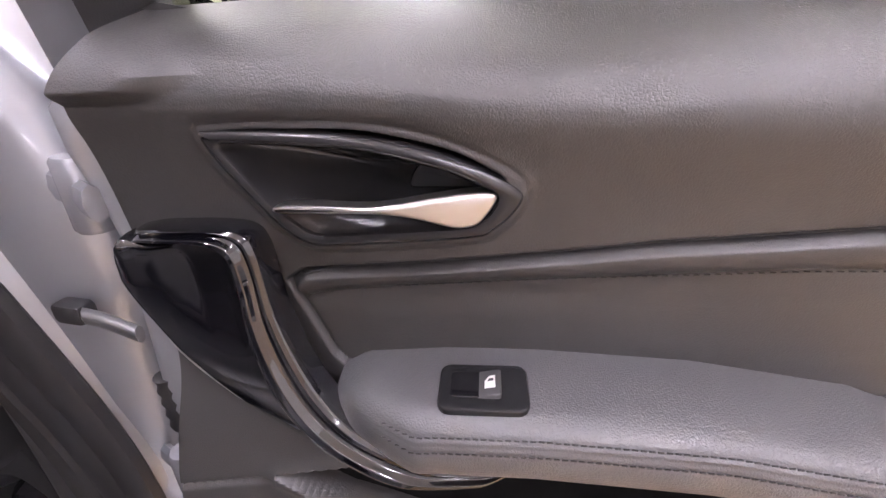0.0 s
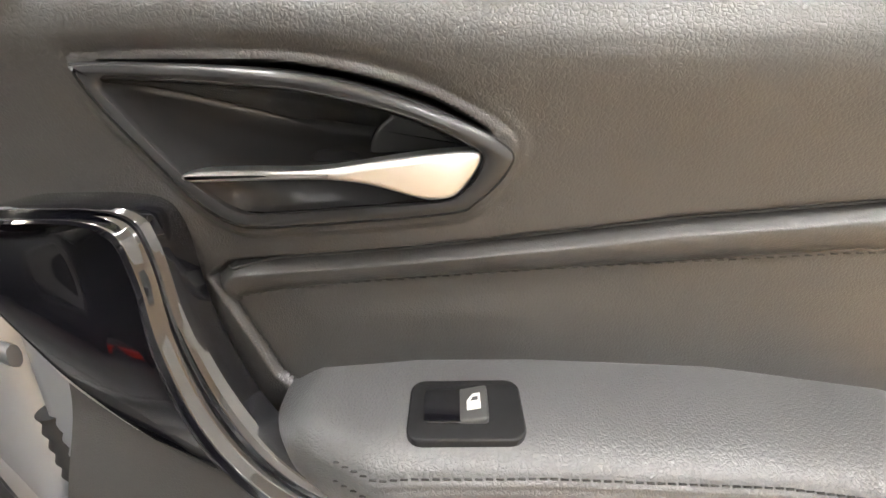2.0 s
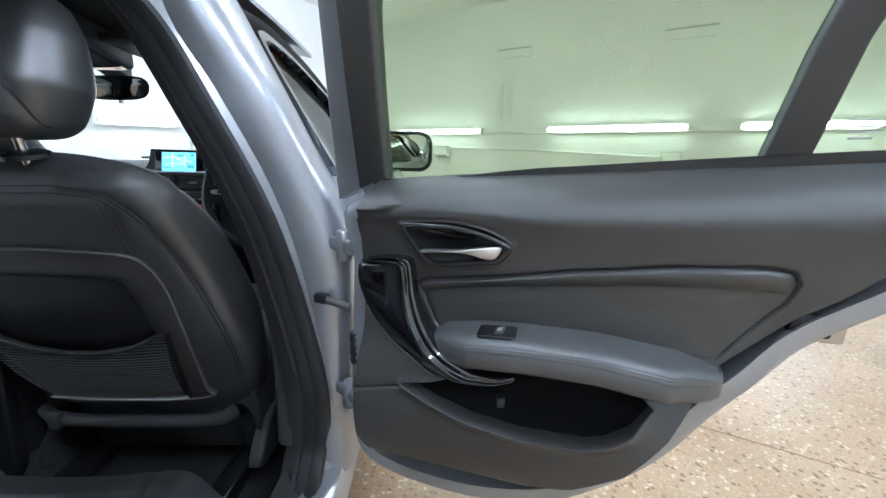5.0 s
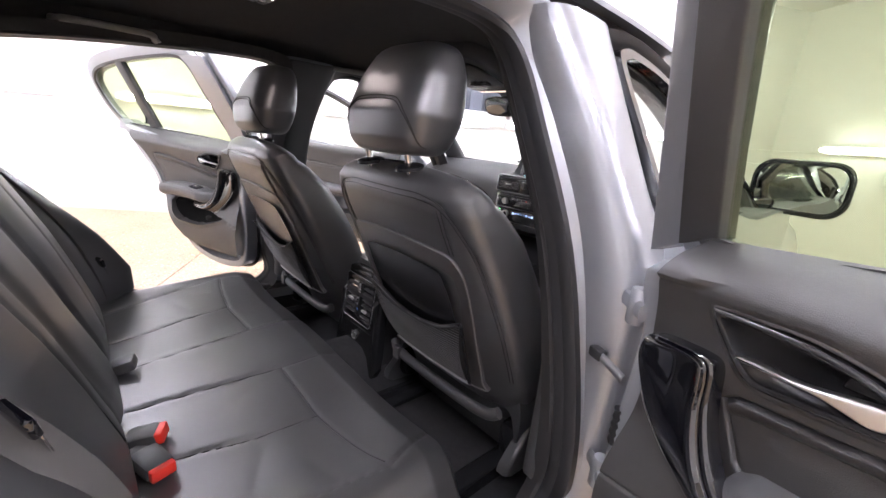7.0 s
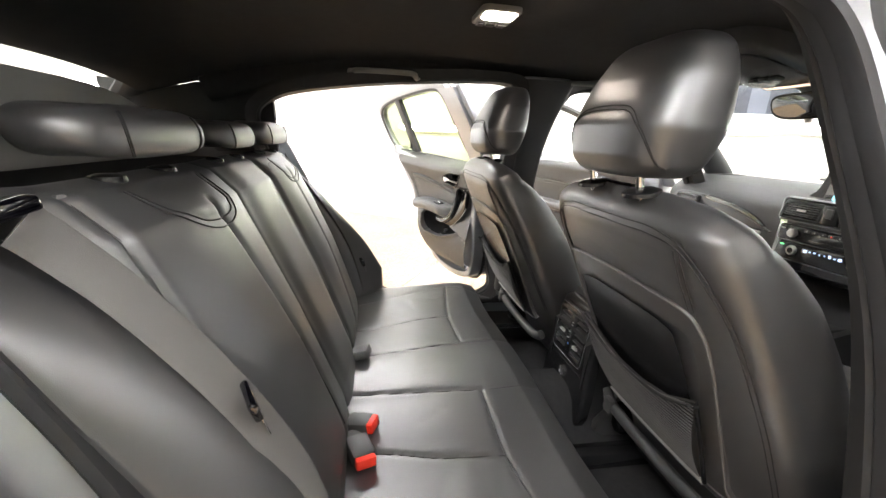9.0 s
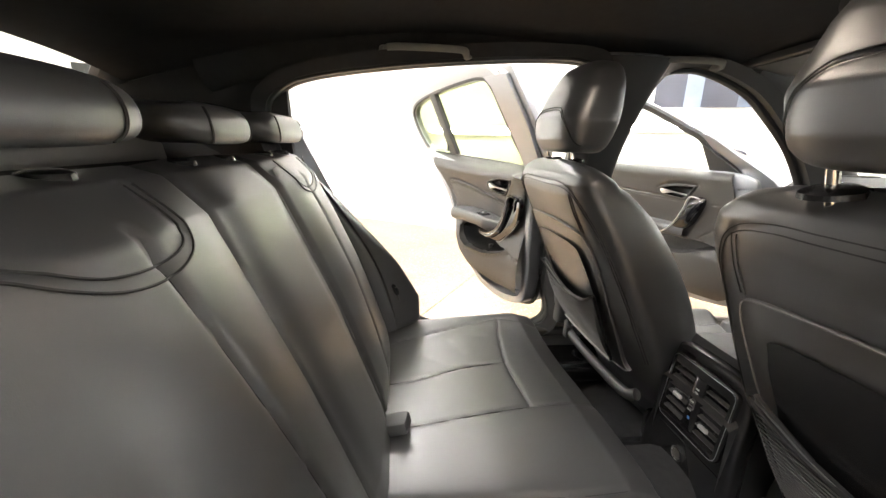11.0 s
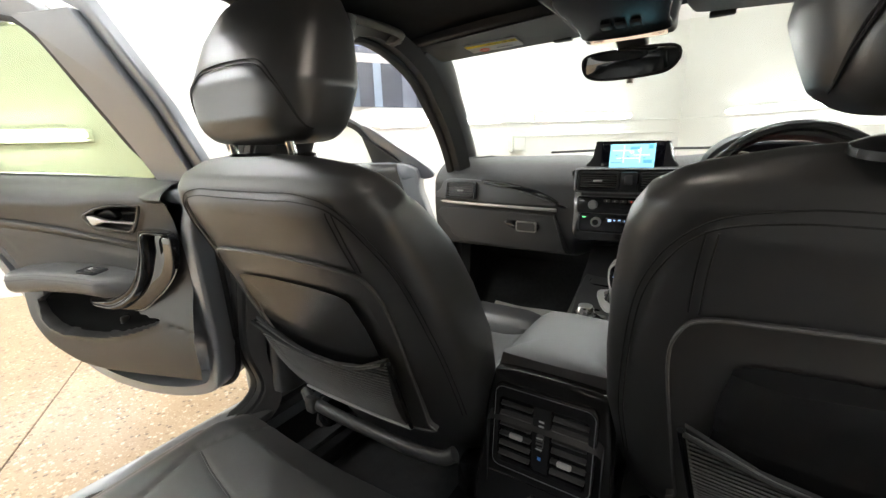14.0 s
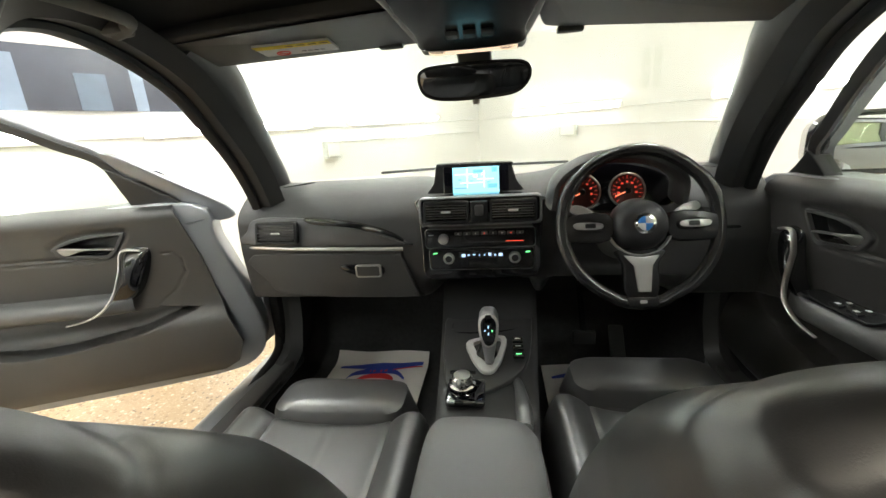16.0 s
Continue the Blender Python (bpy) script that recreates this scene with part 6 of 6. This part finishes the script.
def tunnel(u, v):
    y = .03 + .98 * v
    top = np.interp(y, [.03, .09, .30, .34, .42, .60, .80, .95, 1.01], [.56, .60, .60, .56, .545, .552, .575, .62, .66])
    half = np.interp(y, [.03, .35, .6, .8, 1.0], [.098, .100, .118, .135, .15])
    t = 2 * u - 1
    x = half * np.sign(t) * np.minimum(np.abs(t) * 1.9, 1)
    z = np.where(np.abs(t) < .52, top - .006 * (np.abs(t) / .52) ** 6, top - .006 - (np.abs(t) - .52) / .48 * (top - .30))
    return x + .006, y, z


part("tunnel", grid(tunnel, 60, 60), CONSOLE, con, "dark plastic console body")
lid = smooth_line([(-.085, .075), (.092, .075), (.104, .10), (.106, .25), (.098, .300), (.060, .338), (-.055, .340), (-.086, .315), (-.095, .25), (-.094, .10)], 4, True)
part("armrest_lid", pillow(lid, lambda a, b, h: (a, b, h - .02 * (b - .2) ** 2), .668, .60, p=5, rings=9, centre=(.005, .2)), PADDED, con, "padded grey-black leather armrest lid")
part("armrest_base", plate(inset(lid, .004), lambda a, b, h: (a, b, h), .56, .602, .004), PLASTIC, con)
# rear face with vents and power socket
RF = lambda a, b, h: (a, .028 - h + .12 * (b - .4), b)
face = smooth_line([(-.105, .30), (.115, .30), (.118, .50), (.108, .615), (.085, .640), (-.07, .640), (-.095, .615), (-.108, .50)], 4, True)
rv = part("rear_face", plate(face, RF, -.03, .0, .01), SATIN, con, "dark rear panel of the console")
TILT_F = Euler((radians(-6.8), 0, 0)).to_matrix()
part("vent_frame", plate(rrect(-.084, .094, .466, .622, .016), RF, -.002, .010, .004, hole=rrect(-.072, .082, .480, .600, .008)), SATIN, rv, "satin black vent frame")
part("frame_line", sweep([RF(x, z, .0095) for x, z in rrect(-.080, .090, .470, .618, .014)], .0009, closed=True, sides=6), GREYMETAL, rv, "fine grey frame line")
part("vent_throat", plate(rrect(-.073, .083, .479, .601, .008), RF, -.001, .001, .0005), GLOSS, rv)
for x0, x1 in ((-.070, -.013), (.023, .080)):
    for i in range(6):
        z = .4925 + .0186 * i
        part("slat", rbox(RF((x0 + x1) / 2, z, .0045), (x1 - x0, .010, .0035), .001, Euler((radians(18), 0, 0)).to_matrix(), 1), SLAT, rv)
    part("slider", rbox(RF((x0 + x1) / 2 + (.004 if x0 < 0 else -.004), .535 - (.02 if x0 > 0 else 0), .012), (.024, .008, .009), .003, TILT_F), SILVER, rv, "satin slider")
part("thumbwheel_panel", rbox(RF(.005, .540, .004), (.032, .012, .118), .004, TILT_F), SATIN, rv)
part("thumbwheel", turned([(.018, -.006), (.019, -.004), (.019, .004), (.018, .006)], RF(.005, .540, -.004), (1, 0, 0)), PLASTIC, rv, "ribbed thumbwheel")
for i in range(4):
    part("wheel_rib", rbox(RF(.005, .530 + .0065 * i, .0148), (.011, .002, .002), .0004, TILT_F, 1), MARK if i in (0, 3) else SATIN, rv)
for z in (.560, .568, .576):
    part("dial_mark", rbox(RF(.005, z, .0102), (.009, .001, .003), .0003, TILT_F, 1), MARK, rv)
part("dial_mark", rbox(RF(.005, .510, .0102), (.006, .001, .006), .0003, TILT_F, 1), material("cold_blue_print", (0.05, 0.2, 0.6), 0.5), rv)
sock = part("power_socket", turned([(.017, 0), (.017, .005), (.0135, .006), (.0115, .001), (.0115, -.006)], RF(.0, .415, 0), (0, -1, 0)), CHROME, rv, "chrome-ringed power socket cap")
part("socket_cap", turned([(.0115, 0), (.0105, .003), (.004, .0035)], RF(.0, .415, .001), (0, -1, 0)), PLASTIC, sock)
part("face_groove", rbox(RF(.005, .448, .0005), (.20, .002, .002), .0005, TILT_F, 1), GLOSS, rv)
# gear selector
part("selector_plate", plate(smooth_line([(-.085, .56), (-.02, .53), (.09, .62), (.125, .80), (.11, .93), (-.10, .90), (-.115, .75), (-.10, .62)], 4, True), lambda a, b, h: (a, b, .552 + h + .10 * (b - .6)), -.01, .012, .004), CONSOLE, con, "satin black selector plate")
part("oddments_tray", pillow(smooth_line([(-.08, .77), (.075, .79), (.09, .86), (.06, .90), (-.07, .88), (-.095, .83)], 4, True), lambda a, b, h: (a, b, .585 + h), -.02, .002, p=3, rings=6, cap=False), GLOSS, con)
sel = part("selector_surround", plate([(.004 + .76 * (x - .004), y) for x, y in smooth_line([(-.062, .722), (.062, .745), (.056, .66), (.030, .605), (.005, .595), (-.018, .605), (-.052, .66)], 4, True)], lambda a, b, h: (a, b, .566 + h + .10 * (b - .6)), .0, .010, .003, hole=[(.004 + .74 * (x - .004), y) for x, y in smooth_line([(-.040, .714), (.048, .733), (.045, .680), (.028, .640), (.006, .630), (-.012, .640), (-.036, .680)], 4, True)]), SILVER, con, "satin silver selector surround")
part("gaiter", turned([(.030, 0), (.027, .012), (.020, .026), (.016, .04)], (.004, .668, .572)), SATIN, con, "black gaiter")
LF = lambda a, b, h: (a, .640 - h + .30 * (.58 + .86 * (b - .58) - .66), .58 + .86 * (b - .58))
lever = smooth_line([(-.014, .665), (-.013, .700), (-.004, .717), (.010, .720), (.024, .717), (.033, .700), (.034, .665), (.028, .632), (.023, .600), (.020, .580), (.002, .580), (-.002, .600), (-.007, .632)], 4, True)
part("gear_lever", plate(lever, LF, -.034, .004, .010), GREYMETAL, con, "grey metallic gear lever")
part("lever_rim", plate(smooth_line([(-.013, .668), (-.012, .702), (.010, .717), (.032, .702), (.033, .668), (.026, .636), (.010, .626), (-.005, .636)], 4, True), LF, .0, .0045, .003), SILVER, con, "satin silver lever rim")
part("lever_top", plate(smooth_line([(-.008, .668), (-.007, .698), (.010, .711), (.027, .698), (.028, .668), (.022, .640), (.010, .632), (-.001, .640)], 4, True), LF, .003, .0065, .002), GLOSS, con, "gloss black lever face")
part("lever_button", plate(rrect(.003, .018, .704, .714, .003), LF, .004, .008, .001), SATIN, con)
for x, z, m in ((.010, .690, WHITE_LIT), (.010, .672, WHITE_LIT), (.002, .681, WHITE_LIT), (.019, .681, GREEN_LIT)):
    part("gear_mark", rbox(LF(x, z - .008, .0068), (.003, .0008, .008 if x == .010 else .004), .0003, segs=1), m, con)
dial = part("control_dial", turned([(.030, 0), (.030, .004), (.024, .006), (.023, .022), (.020, .026), (.012, .027)], (-.050, .552, .566)), CHROME, con, "chrome rotary controller")
part("dial_top", turned([(.019, 0), (.019, .0275), (.016, .0282), (.005, .0285)], (-.050, .552, .566)), BRUSHED, dial)
part("dial_panel", plate(rrect(-.085, .002, .49, .625, .015), lambda a, b, h: (a, b, .556 + h), -.004, .006, .003), GLOSS, con, "gloss black controller panel")
for i in range(4):
    part("menu_key", rbox((-.075 + .022 * i, .605 - .115 * (i % 2), .564), (.018, .012, .006), .002), SATIN, con)
for i in range(3):
    part("drive_key", rbox((.082, .66 + .034 * i, .580 + .003 * i), (.028, .024, .008), .003), SATIN, con)
    part("key_mark", rbox((.082, .66 + .034 * i, .5845 + .003 * i), (.014, .003, .001), .0003, segs=1), GREEN_LIT if i == 0 else MARK, con)
part("handbrake", sweep(smooth_line([(.075, .60, .545), (.078, .52, .575), (.080, .44, .590), (.080, .38, .592)], 4), [.010, .012, .017, .014], sides=12), LEATHER, con, "black leather handbrake lever")

# ---- paper floor mats ----
PAPER = material("white_paper", (0.72, 0.70, 0.66), 0.8, tint=0.06, tint_scale=14)
BLUE = material("blue_print", (0.03, 0.06, 0.35), 0.7)
REDP = material("red_print", (0.6, 0.03, 0.03), 0.7)


def paper_mat(x0, x1, y0, y1, label):
    mat = thing("paper_mat", ((x0 + x1) / 2, (y0 + y1) / 2, .24), label, "floor mat", "paper floor mats")
    fl = lambda x, y: .238 + .35 * (max(y - 1.15, 0) / .25) ** 1.5 + .004 * math.sin(20 * x + 7 * y)
    M = lambda a, b, h: (a, b, fl(a, b) + h)
    nx, ny = 10, 14
    part("sheet", grid(lambda u, v: (x0 + (x1 - x0) * u, y0 + (y1 - y0) * v, .242 + .35 * (np.clip(y0 + (y1 - y0) * v - 1.15, 0, 1) / .25) ** 1.5 + .004 * np.sin(20 * (x0 + (x1 - x0) * u) + 7 * (y0 + (y1 - y0) * v))), 20, 24, .001, (0, 0, -1)), PAPER, mat, "white paper sheet")
    w = x1 - x0

    def strip(pts, width, m):
        pts = smooth_line([(x0 + w * a, y0 + (y1 - y0) * b) for a, b in pts], 6)
        v, f = [], []
        for i, (a, b) in enumerate(pts):
            k = width * (1 - .7 * abs(2 * i / (len(pts) - 1) - 1))
            v += [M(a, b - k, .007), M(a, b + k, .007)]
        f = [(2 * i, 2 * i + 1, 2 * i + 3, 2 * i + 2) for i in range(len(pts) - 1)]
        part("print", mesh_of("print", v, f), m, mat)

    strip([(.08, .82), (.35, .86), (.7, .86), (.95, .90)], .022, BLUE)
    strip([(.30, .79), (.6, .81), (.95, .86)], .010, REDP)
    strip([(.20, .61), (.25, .73), (.45, .80), (.68, .77), (.80, .66)], .022, BLUE)
    strip([(.28, .59), (.36, .69), (.52, .73), (.66, .68), (.70, .61)], .020, REDP)
    strip([(.30, .53), (.5, .49), (.72, .55)], .018, BLUE)
    return mat


paper_mat(-.63, -.25, .76, 1.205, "white paper floor mat with blue and red print")
paper_mat(.19, .56, .73, 1.165, "white paper floor mat under the driver's pedals")
pedal = thing("pedals", (.36, 1.12, .30), "black rubber-faced driver's pedals", "pedals")
part("brake_pedal", rbox((.33, 1.10, .40), (.08, .02, .05), .006), RUBBER, pedal)
part("accelerator", rbox((.45, 1.12, .36), (.05, .02, .14), .006, Euler((radians(-30), 0, 0)).to_matrix()), RUBBER, pedal)
part("pedal_arm", sweep([(.33, 1.11, .42), (.33, 1.2, .55), (.33, 1.25, .62)], .010, sides=8), SATIN, pedal)
# ---- roof fittings ----
def roof_z(x, y):
    return 1.362 - .045 * abs(x / .56) ** 2.6 - .02 * min(max((y - .2) / .48, 0), 1) ** 2 - .14 * min(max((-y - .35) / .95, 0), 1) ** 2


def grab_handle(x, y0, y1, z):
    g = thing("grab_handle", (x, (y0 + y1) / 2, z), "dark plastic grab handle above the door", "grab handle", "grab handles")
    s = 1 if x > 0 else -1
    pts = smooth_line([(x, y0, z - .004), (x - s * .026, y0 + .005, z), (x - s * .045, y0 + .03, z + .005), (x - s * .045, y1 - .03, z + .007), (x - s * .026, y1 - .005, z + .002), (x, y1, z)], 5)
    part("grip", sweep(pts, [.012, .010, .009, .009, .010, .012], [.014, .010, .008, .008, .010, .014], sides=10, up=(s, 0, .3)), GREYPLASTIC, g)
    for y in (y0, y1):
        part("end_cap", rbox((x - s * .006, y, z + .002), (.040, .030, .022), .008), GREYPLASTIC, g)


for s in (1, -1):
    grab_handle(s * .512, -.615, -.395, 1.280)
    grab_handle(s * .520, .14, .35, 1.293)

dome = thing("dome_light", (.015, -.27, 1.345), "lit rear reading light in a pale housing", "interior lamp")
DZ = roof_z(0, -.27)
part("housing", plate(rrect(-.050, .080, -.315, -.225, .018), lambda a, b, h: (a, b, DZ - h), -.004, .012, .004), material("pale_grey_plastic", (0.35, 0.34, 0.32), 0.45), dome)
part("lens", plate(rrect(.010, .072, -.306, -.234, .012), lambda a, b, h: (a, b, DZ - h), .010, .016, .004), glow("lamp_lens", (1.0, 0.90, 0.78), 15.0), dome, "glowing warm lens")
for i in range(3):
    part("lamp_switch", rbox((-.03, -.295 + .025 * i, DZ - .014), (.020, .019, .006), .002), PLASTIC, dome)

visor_tag = material("white_label", (0.75, 0.75, 0.72), 0.6)
YELLOW = material("yellow_label", (0.8, 0.62, 0.03), 0.6)


def visor(x0, x1, label, tag):
    s = thing("sun_visor", ((x0 + x1) / 2, .56, 1.29), label, "sun visor", "sun visors")
    V = lambda a, b, h: (a, b, 1.334 - .10 * (b - .45) - .02 * (a / .56) ** 2 - h)
    o = smooth_line([(x0 + .03, .455), (x1 - .03, .455), (x1, .47), (x1, .60), (x1 - .02, .640), (x0 + .06, .618), (x0, .58), (x0, .48)], 4, True)
    part("flap", plate(o, V, -.004, .018, .007), PLASTIC, s, "dark visor flap")
    part("clip", rbox(V(x1 - .06 if x0 < 0 else x0 + .06, .628, .018), (.05, .02, .012), .004), PLASTIC, s)
    if tag:
        part("warning_label", plate([(-.405, .520), (-.262, .535), (-.262, .590), (-.405, .575)], V, .018, .0250, .0003), visor_tag, s, "white airbag warning label")
        part("label_band", plate([(-.405, .520), (-.262, .535), (-.262, .552), (-.405, .537)], V, .0250, .0254, .0001), YELLOW, s, "yellow band with bars for text")
        part("label_ring", sweep([V(-.365 + .013 * math.cos(q), .566 + .010 * math.sin(q), .0256) for q in np.linspace(0, 2 * math.pi, 20, endpoint=False)], .0014, closed=True, sides=6), RED, s)
        part("label_slash", sweep([V(-.374, .560, .0256), V(-.356, .572, .0256)], .0012, sides=6), RED, s)
        part("label_bars", joined([rbox(V(-.34 + .022 * i, .536 + .002 * i, .0257), (.016, .004, .0006), .0001, segs=1) for i in range(4)] + [rbox(V(-.325 + .012 * i, .570 + .0015 * i, .0255), (.009, .005, .0006), .0001, segs=1) for i in range(4)]), SATIN, s)


visor(-.555, -.105, "dark sun visor with a yellow and white warning label", True)
visor(.125, .555, "dark sun visor folded against the roof", False)

oc = thing("overhead_console", (0, .5, 1.28), "dark overhead console with lamps and switches", "overhead console")
OC = lambda a, b, h: (a, b, 1.345 - .16 * (b - .40) - h)
part("housing", plate(smooth_line([(-.125, .28), (.125, .28), (.120, .45), (.100, .58), (.085, .615), (-.085, .615), (-.100, .58), (-.120, .45)], 4, True), OC, -.02, .045, .015), PLASTIC, oc)
part("switch_panel", plate(smooth_line([(-.098, .33), (.098, .33), (.094, .50), (.082, .572), (-.082, .572), (-.094, .50)], 4, True), OC, .044, .050, .004), SATIN, oc, "smooth black switch panel")
for s in (-1, 1):
    part("map_lamp", plate(smooth_line([(s * .065, .53), (s * .088, .50), (s * .082, .585), (s * .05, .592)], 4, True), OC, .044, .048, .002), material("clear_lens", (0.5, 0.45, 0.4), 0.15), oc, "clear map-lamp lens")
part("lamp_strip", plate(rrect(-.084, .084, .574, .602, .006), OC, .040, .048, .002), glow("map_lamp_glow", (0.9, 0.72, 0.55), 0.5), oc, "warm map-lamp strip")
for i in range(3):
    part("roof_switch", rbox(OC(-.03 + .03 * i, .50, .053), (.022, .03, .008), .003), PLASTIC, oc)
part("sensor_box", plate(rrect(-.035, .035, .60, .70, .015), lambda a, b, h: (a, b, 1.30 - .35 * (b - .6) - h), -.02, .02, .006), PLASTIC, oc)

rm = thing("rear_view_mirror", (-.005, .64, 1.22), "frameless dark rear-view mirror on the windscreen", "mirror")
mo = smooth_line([(-.122, 1.228), (-.112, 1.250), (-.06, 1.256), (.06, 1.254), (.104, 1.246), (.112, 1.222), (.09, 1.196), (.04, 1.188), (-.06, 1.188), (-.108, 1.200)], 5, True)
MF = lambda a, b, h: (a, .660 - h - .10 * (a + .005) - .25 * (b - 1.22), b)
part("shell", pillow(mo, lambda a, b, h: (a, .660 + h - .10 * (a + .005) - .25 * (b - 1.22), b), .035, 0, p=2.4, rings=7), GLOSS, rm, "black mirror shell")
part("mirror_glass", plate(inset(mo, .004), MF, .0, .004, .001), material("dark_mirror", (0.16, 0.165, 0.17), 0.02, metal=1.0), rm, "dark dimming mirror glass")
part("rim", sweep([MF(a, b, .002) for a, b in inset(mo, .001)], .003, closed=True, sides=8), SATIN, rm)
part("stem", sweep(smooth_line([(-.002, .675, 1.25), (-.002, .69, 1.265), (-.002, .70, 1.285)], 4), .020, .016, sides=10), SATIN, rm)
part("sensor", turned([(.008, 0), (.008, .010), (.005, .014)], (.0, .672, 1.176)), material("clear_lens", (0.5, 0.45, 0.4), 0.15), rm)

# ---- seat belts ----
def belt(pts, label, tongue=None, wide=.024, up=(1, 0, 0)):
    b = thing("seat_belt", pts[-1], label, "seat belt", "rear seat belts")
    part("webbing", sweep(smooth_line(pts, 8), wide, .0016, sides=8, up=up), WEBBING, b, "black webbing")
    if tongue is not None:
        p = np.array(tongue)
        part("tongue", rbox(p, (.050, .012, .030), .005, Euler((.3, .2, .5)).to_matrix()), GLOSS, b, "black tongue cover")
        part("tongue_blade", rbox(p + np.array((.0, .012, -.028)), (.022, .003, .034), .001, Euler((.3, .2, .5)).to_matrix()), CHROME, b, "chrome tongue")
    return b


rb = belt([(.600, -.862, .988), (.582, -.848, .960), (.572, -.810, .914), (.568, -.764, .855), (.566, -.722, .796), (.564, -.672, .715), (.564, -.632, .63), (.570, -.60, .52), (.58, -.585, .43)], "black rear seat belt across the bolster", (.566, -.690, .766), .025, (.45, .8, .4))
part("slot", rbox((.610, -.885, .995), (.085, .03, .016), .005, Euler((0, .25, -.5)).to_matrix()), GLOSS, rb)
lb = belt([(-.600, -.862, .988), (-.582, -.848, .960), (-.572, -.810, .914), (-.568, -.764, .855), (-.566, -.722, .796), (-.564, -.672, .715), (-.564, -.632, .63), (-.570, -.60, .52), (-.58, -.585, .43)], "black rear seat belt with its tongue on the backrest", (-.566, -.588, .590), .023, (-.45, .8, .4))
cb = belt([(-.20, -.83, .99), (-.215, -.775, .88), (-.225, -.70, .70), (-.235, -.645, .56), (-.24, -.615, .47)], "black centre seat belt", (-.238, -.640, .535), .020, (0, 1, .3))


def buckle(p, q, label, red):
    b = thing("belt_buckle", p, label, "belt buckle", "belt buckles")
    p, q = np.array(p), np.array(q)
    d = (q - p) / np.linalg.norm(q - p)
    s = np.cross(d, (0, 0, 1))
    s /= np.linalg.norm(s)
    m = Matrix((s, d, np.cross(s, d))).transposed()
    part("stalk", sweep([p, (p + q) / 2], .016, .004, sides=8), WEBBING, b)
    part("body", rbox((p + q * 2) / 3, (.050, np.linalg.norm(q - p) * .75, .030), .008, m), PLASTIC, b, "black buckle body")
    if red:
        part("button", rbox(q + d * .004, (.042, .020, .024), .004, m), RED, b, "red release button")


buckle((.198, -.620, .438), (.228, -.550, .452), "black belt buckle with a red button on the bench", True)
buckle((.240, -.588, .446), (.326, -.560, .446), "black belt buckle lying on the bench with a red button", True)
buckle((-.09, -.62, .445), (-.075, -.555, .465), "black belt buckle beside the centre seat", False)
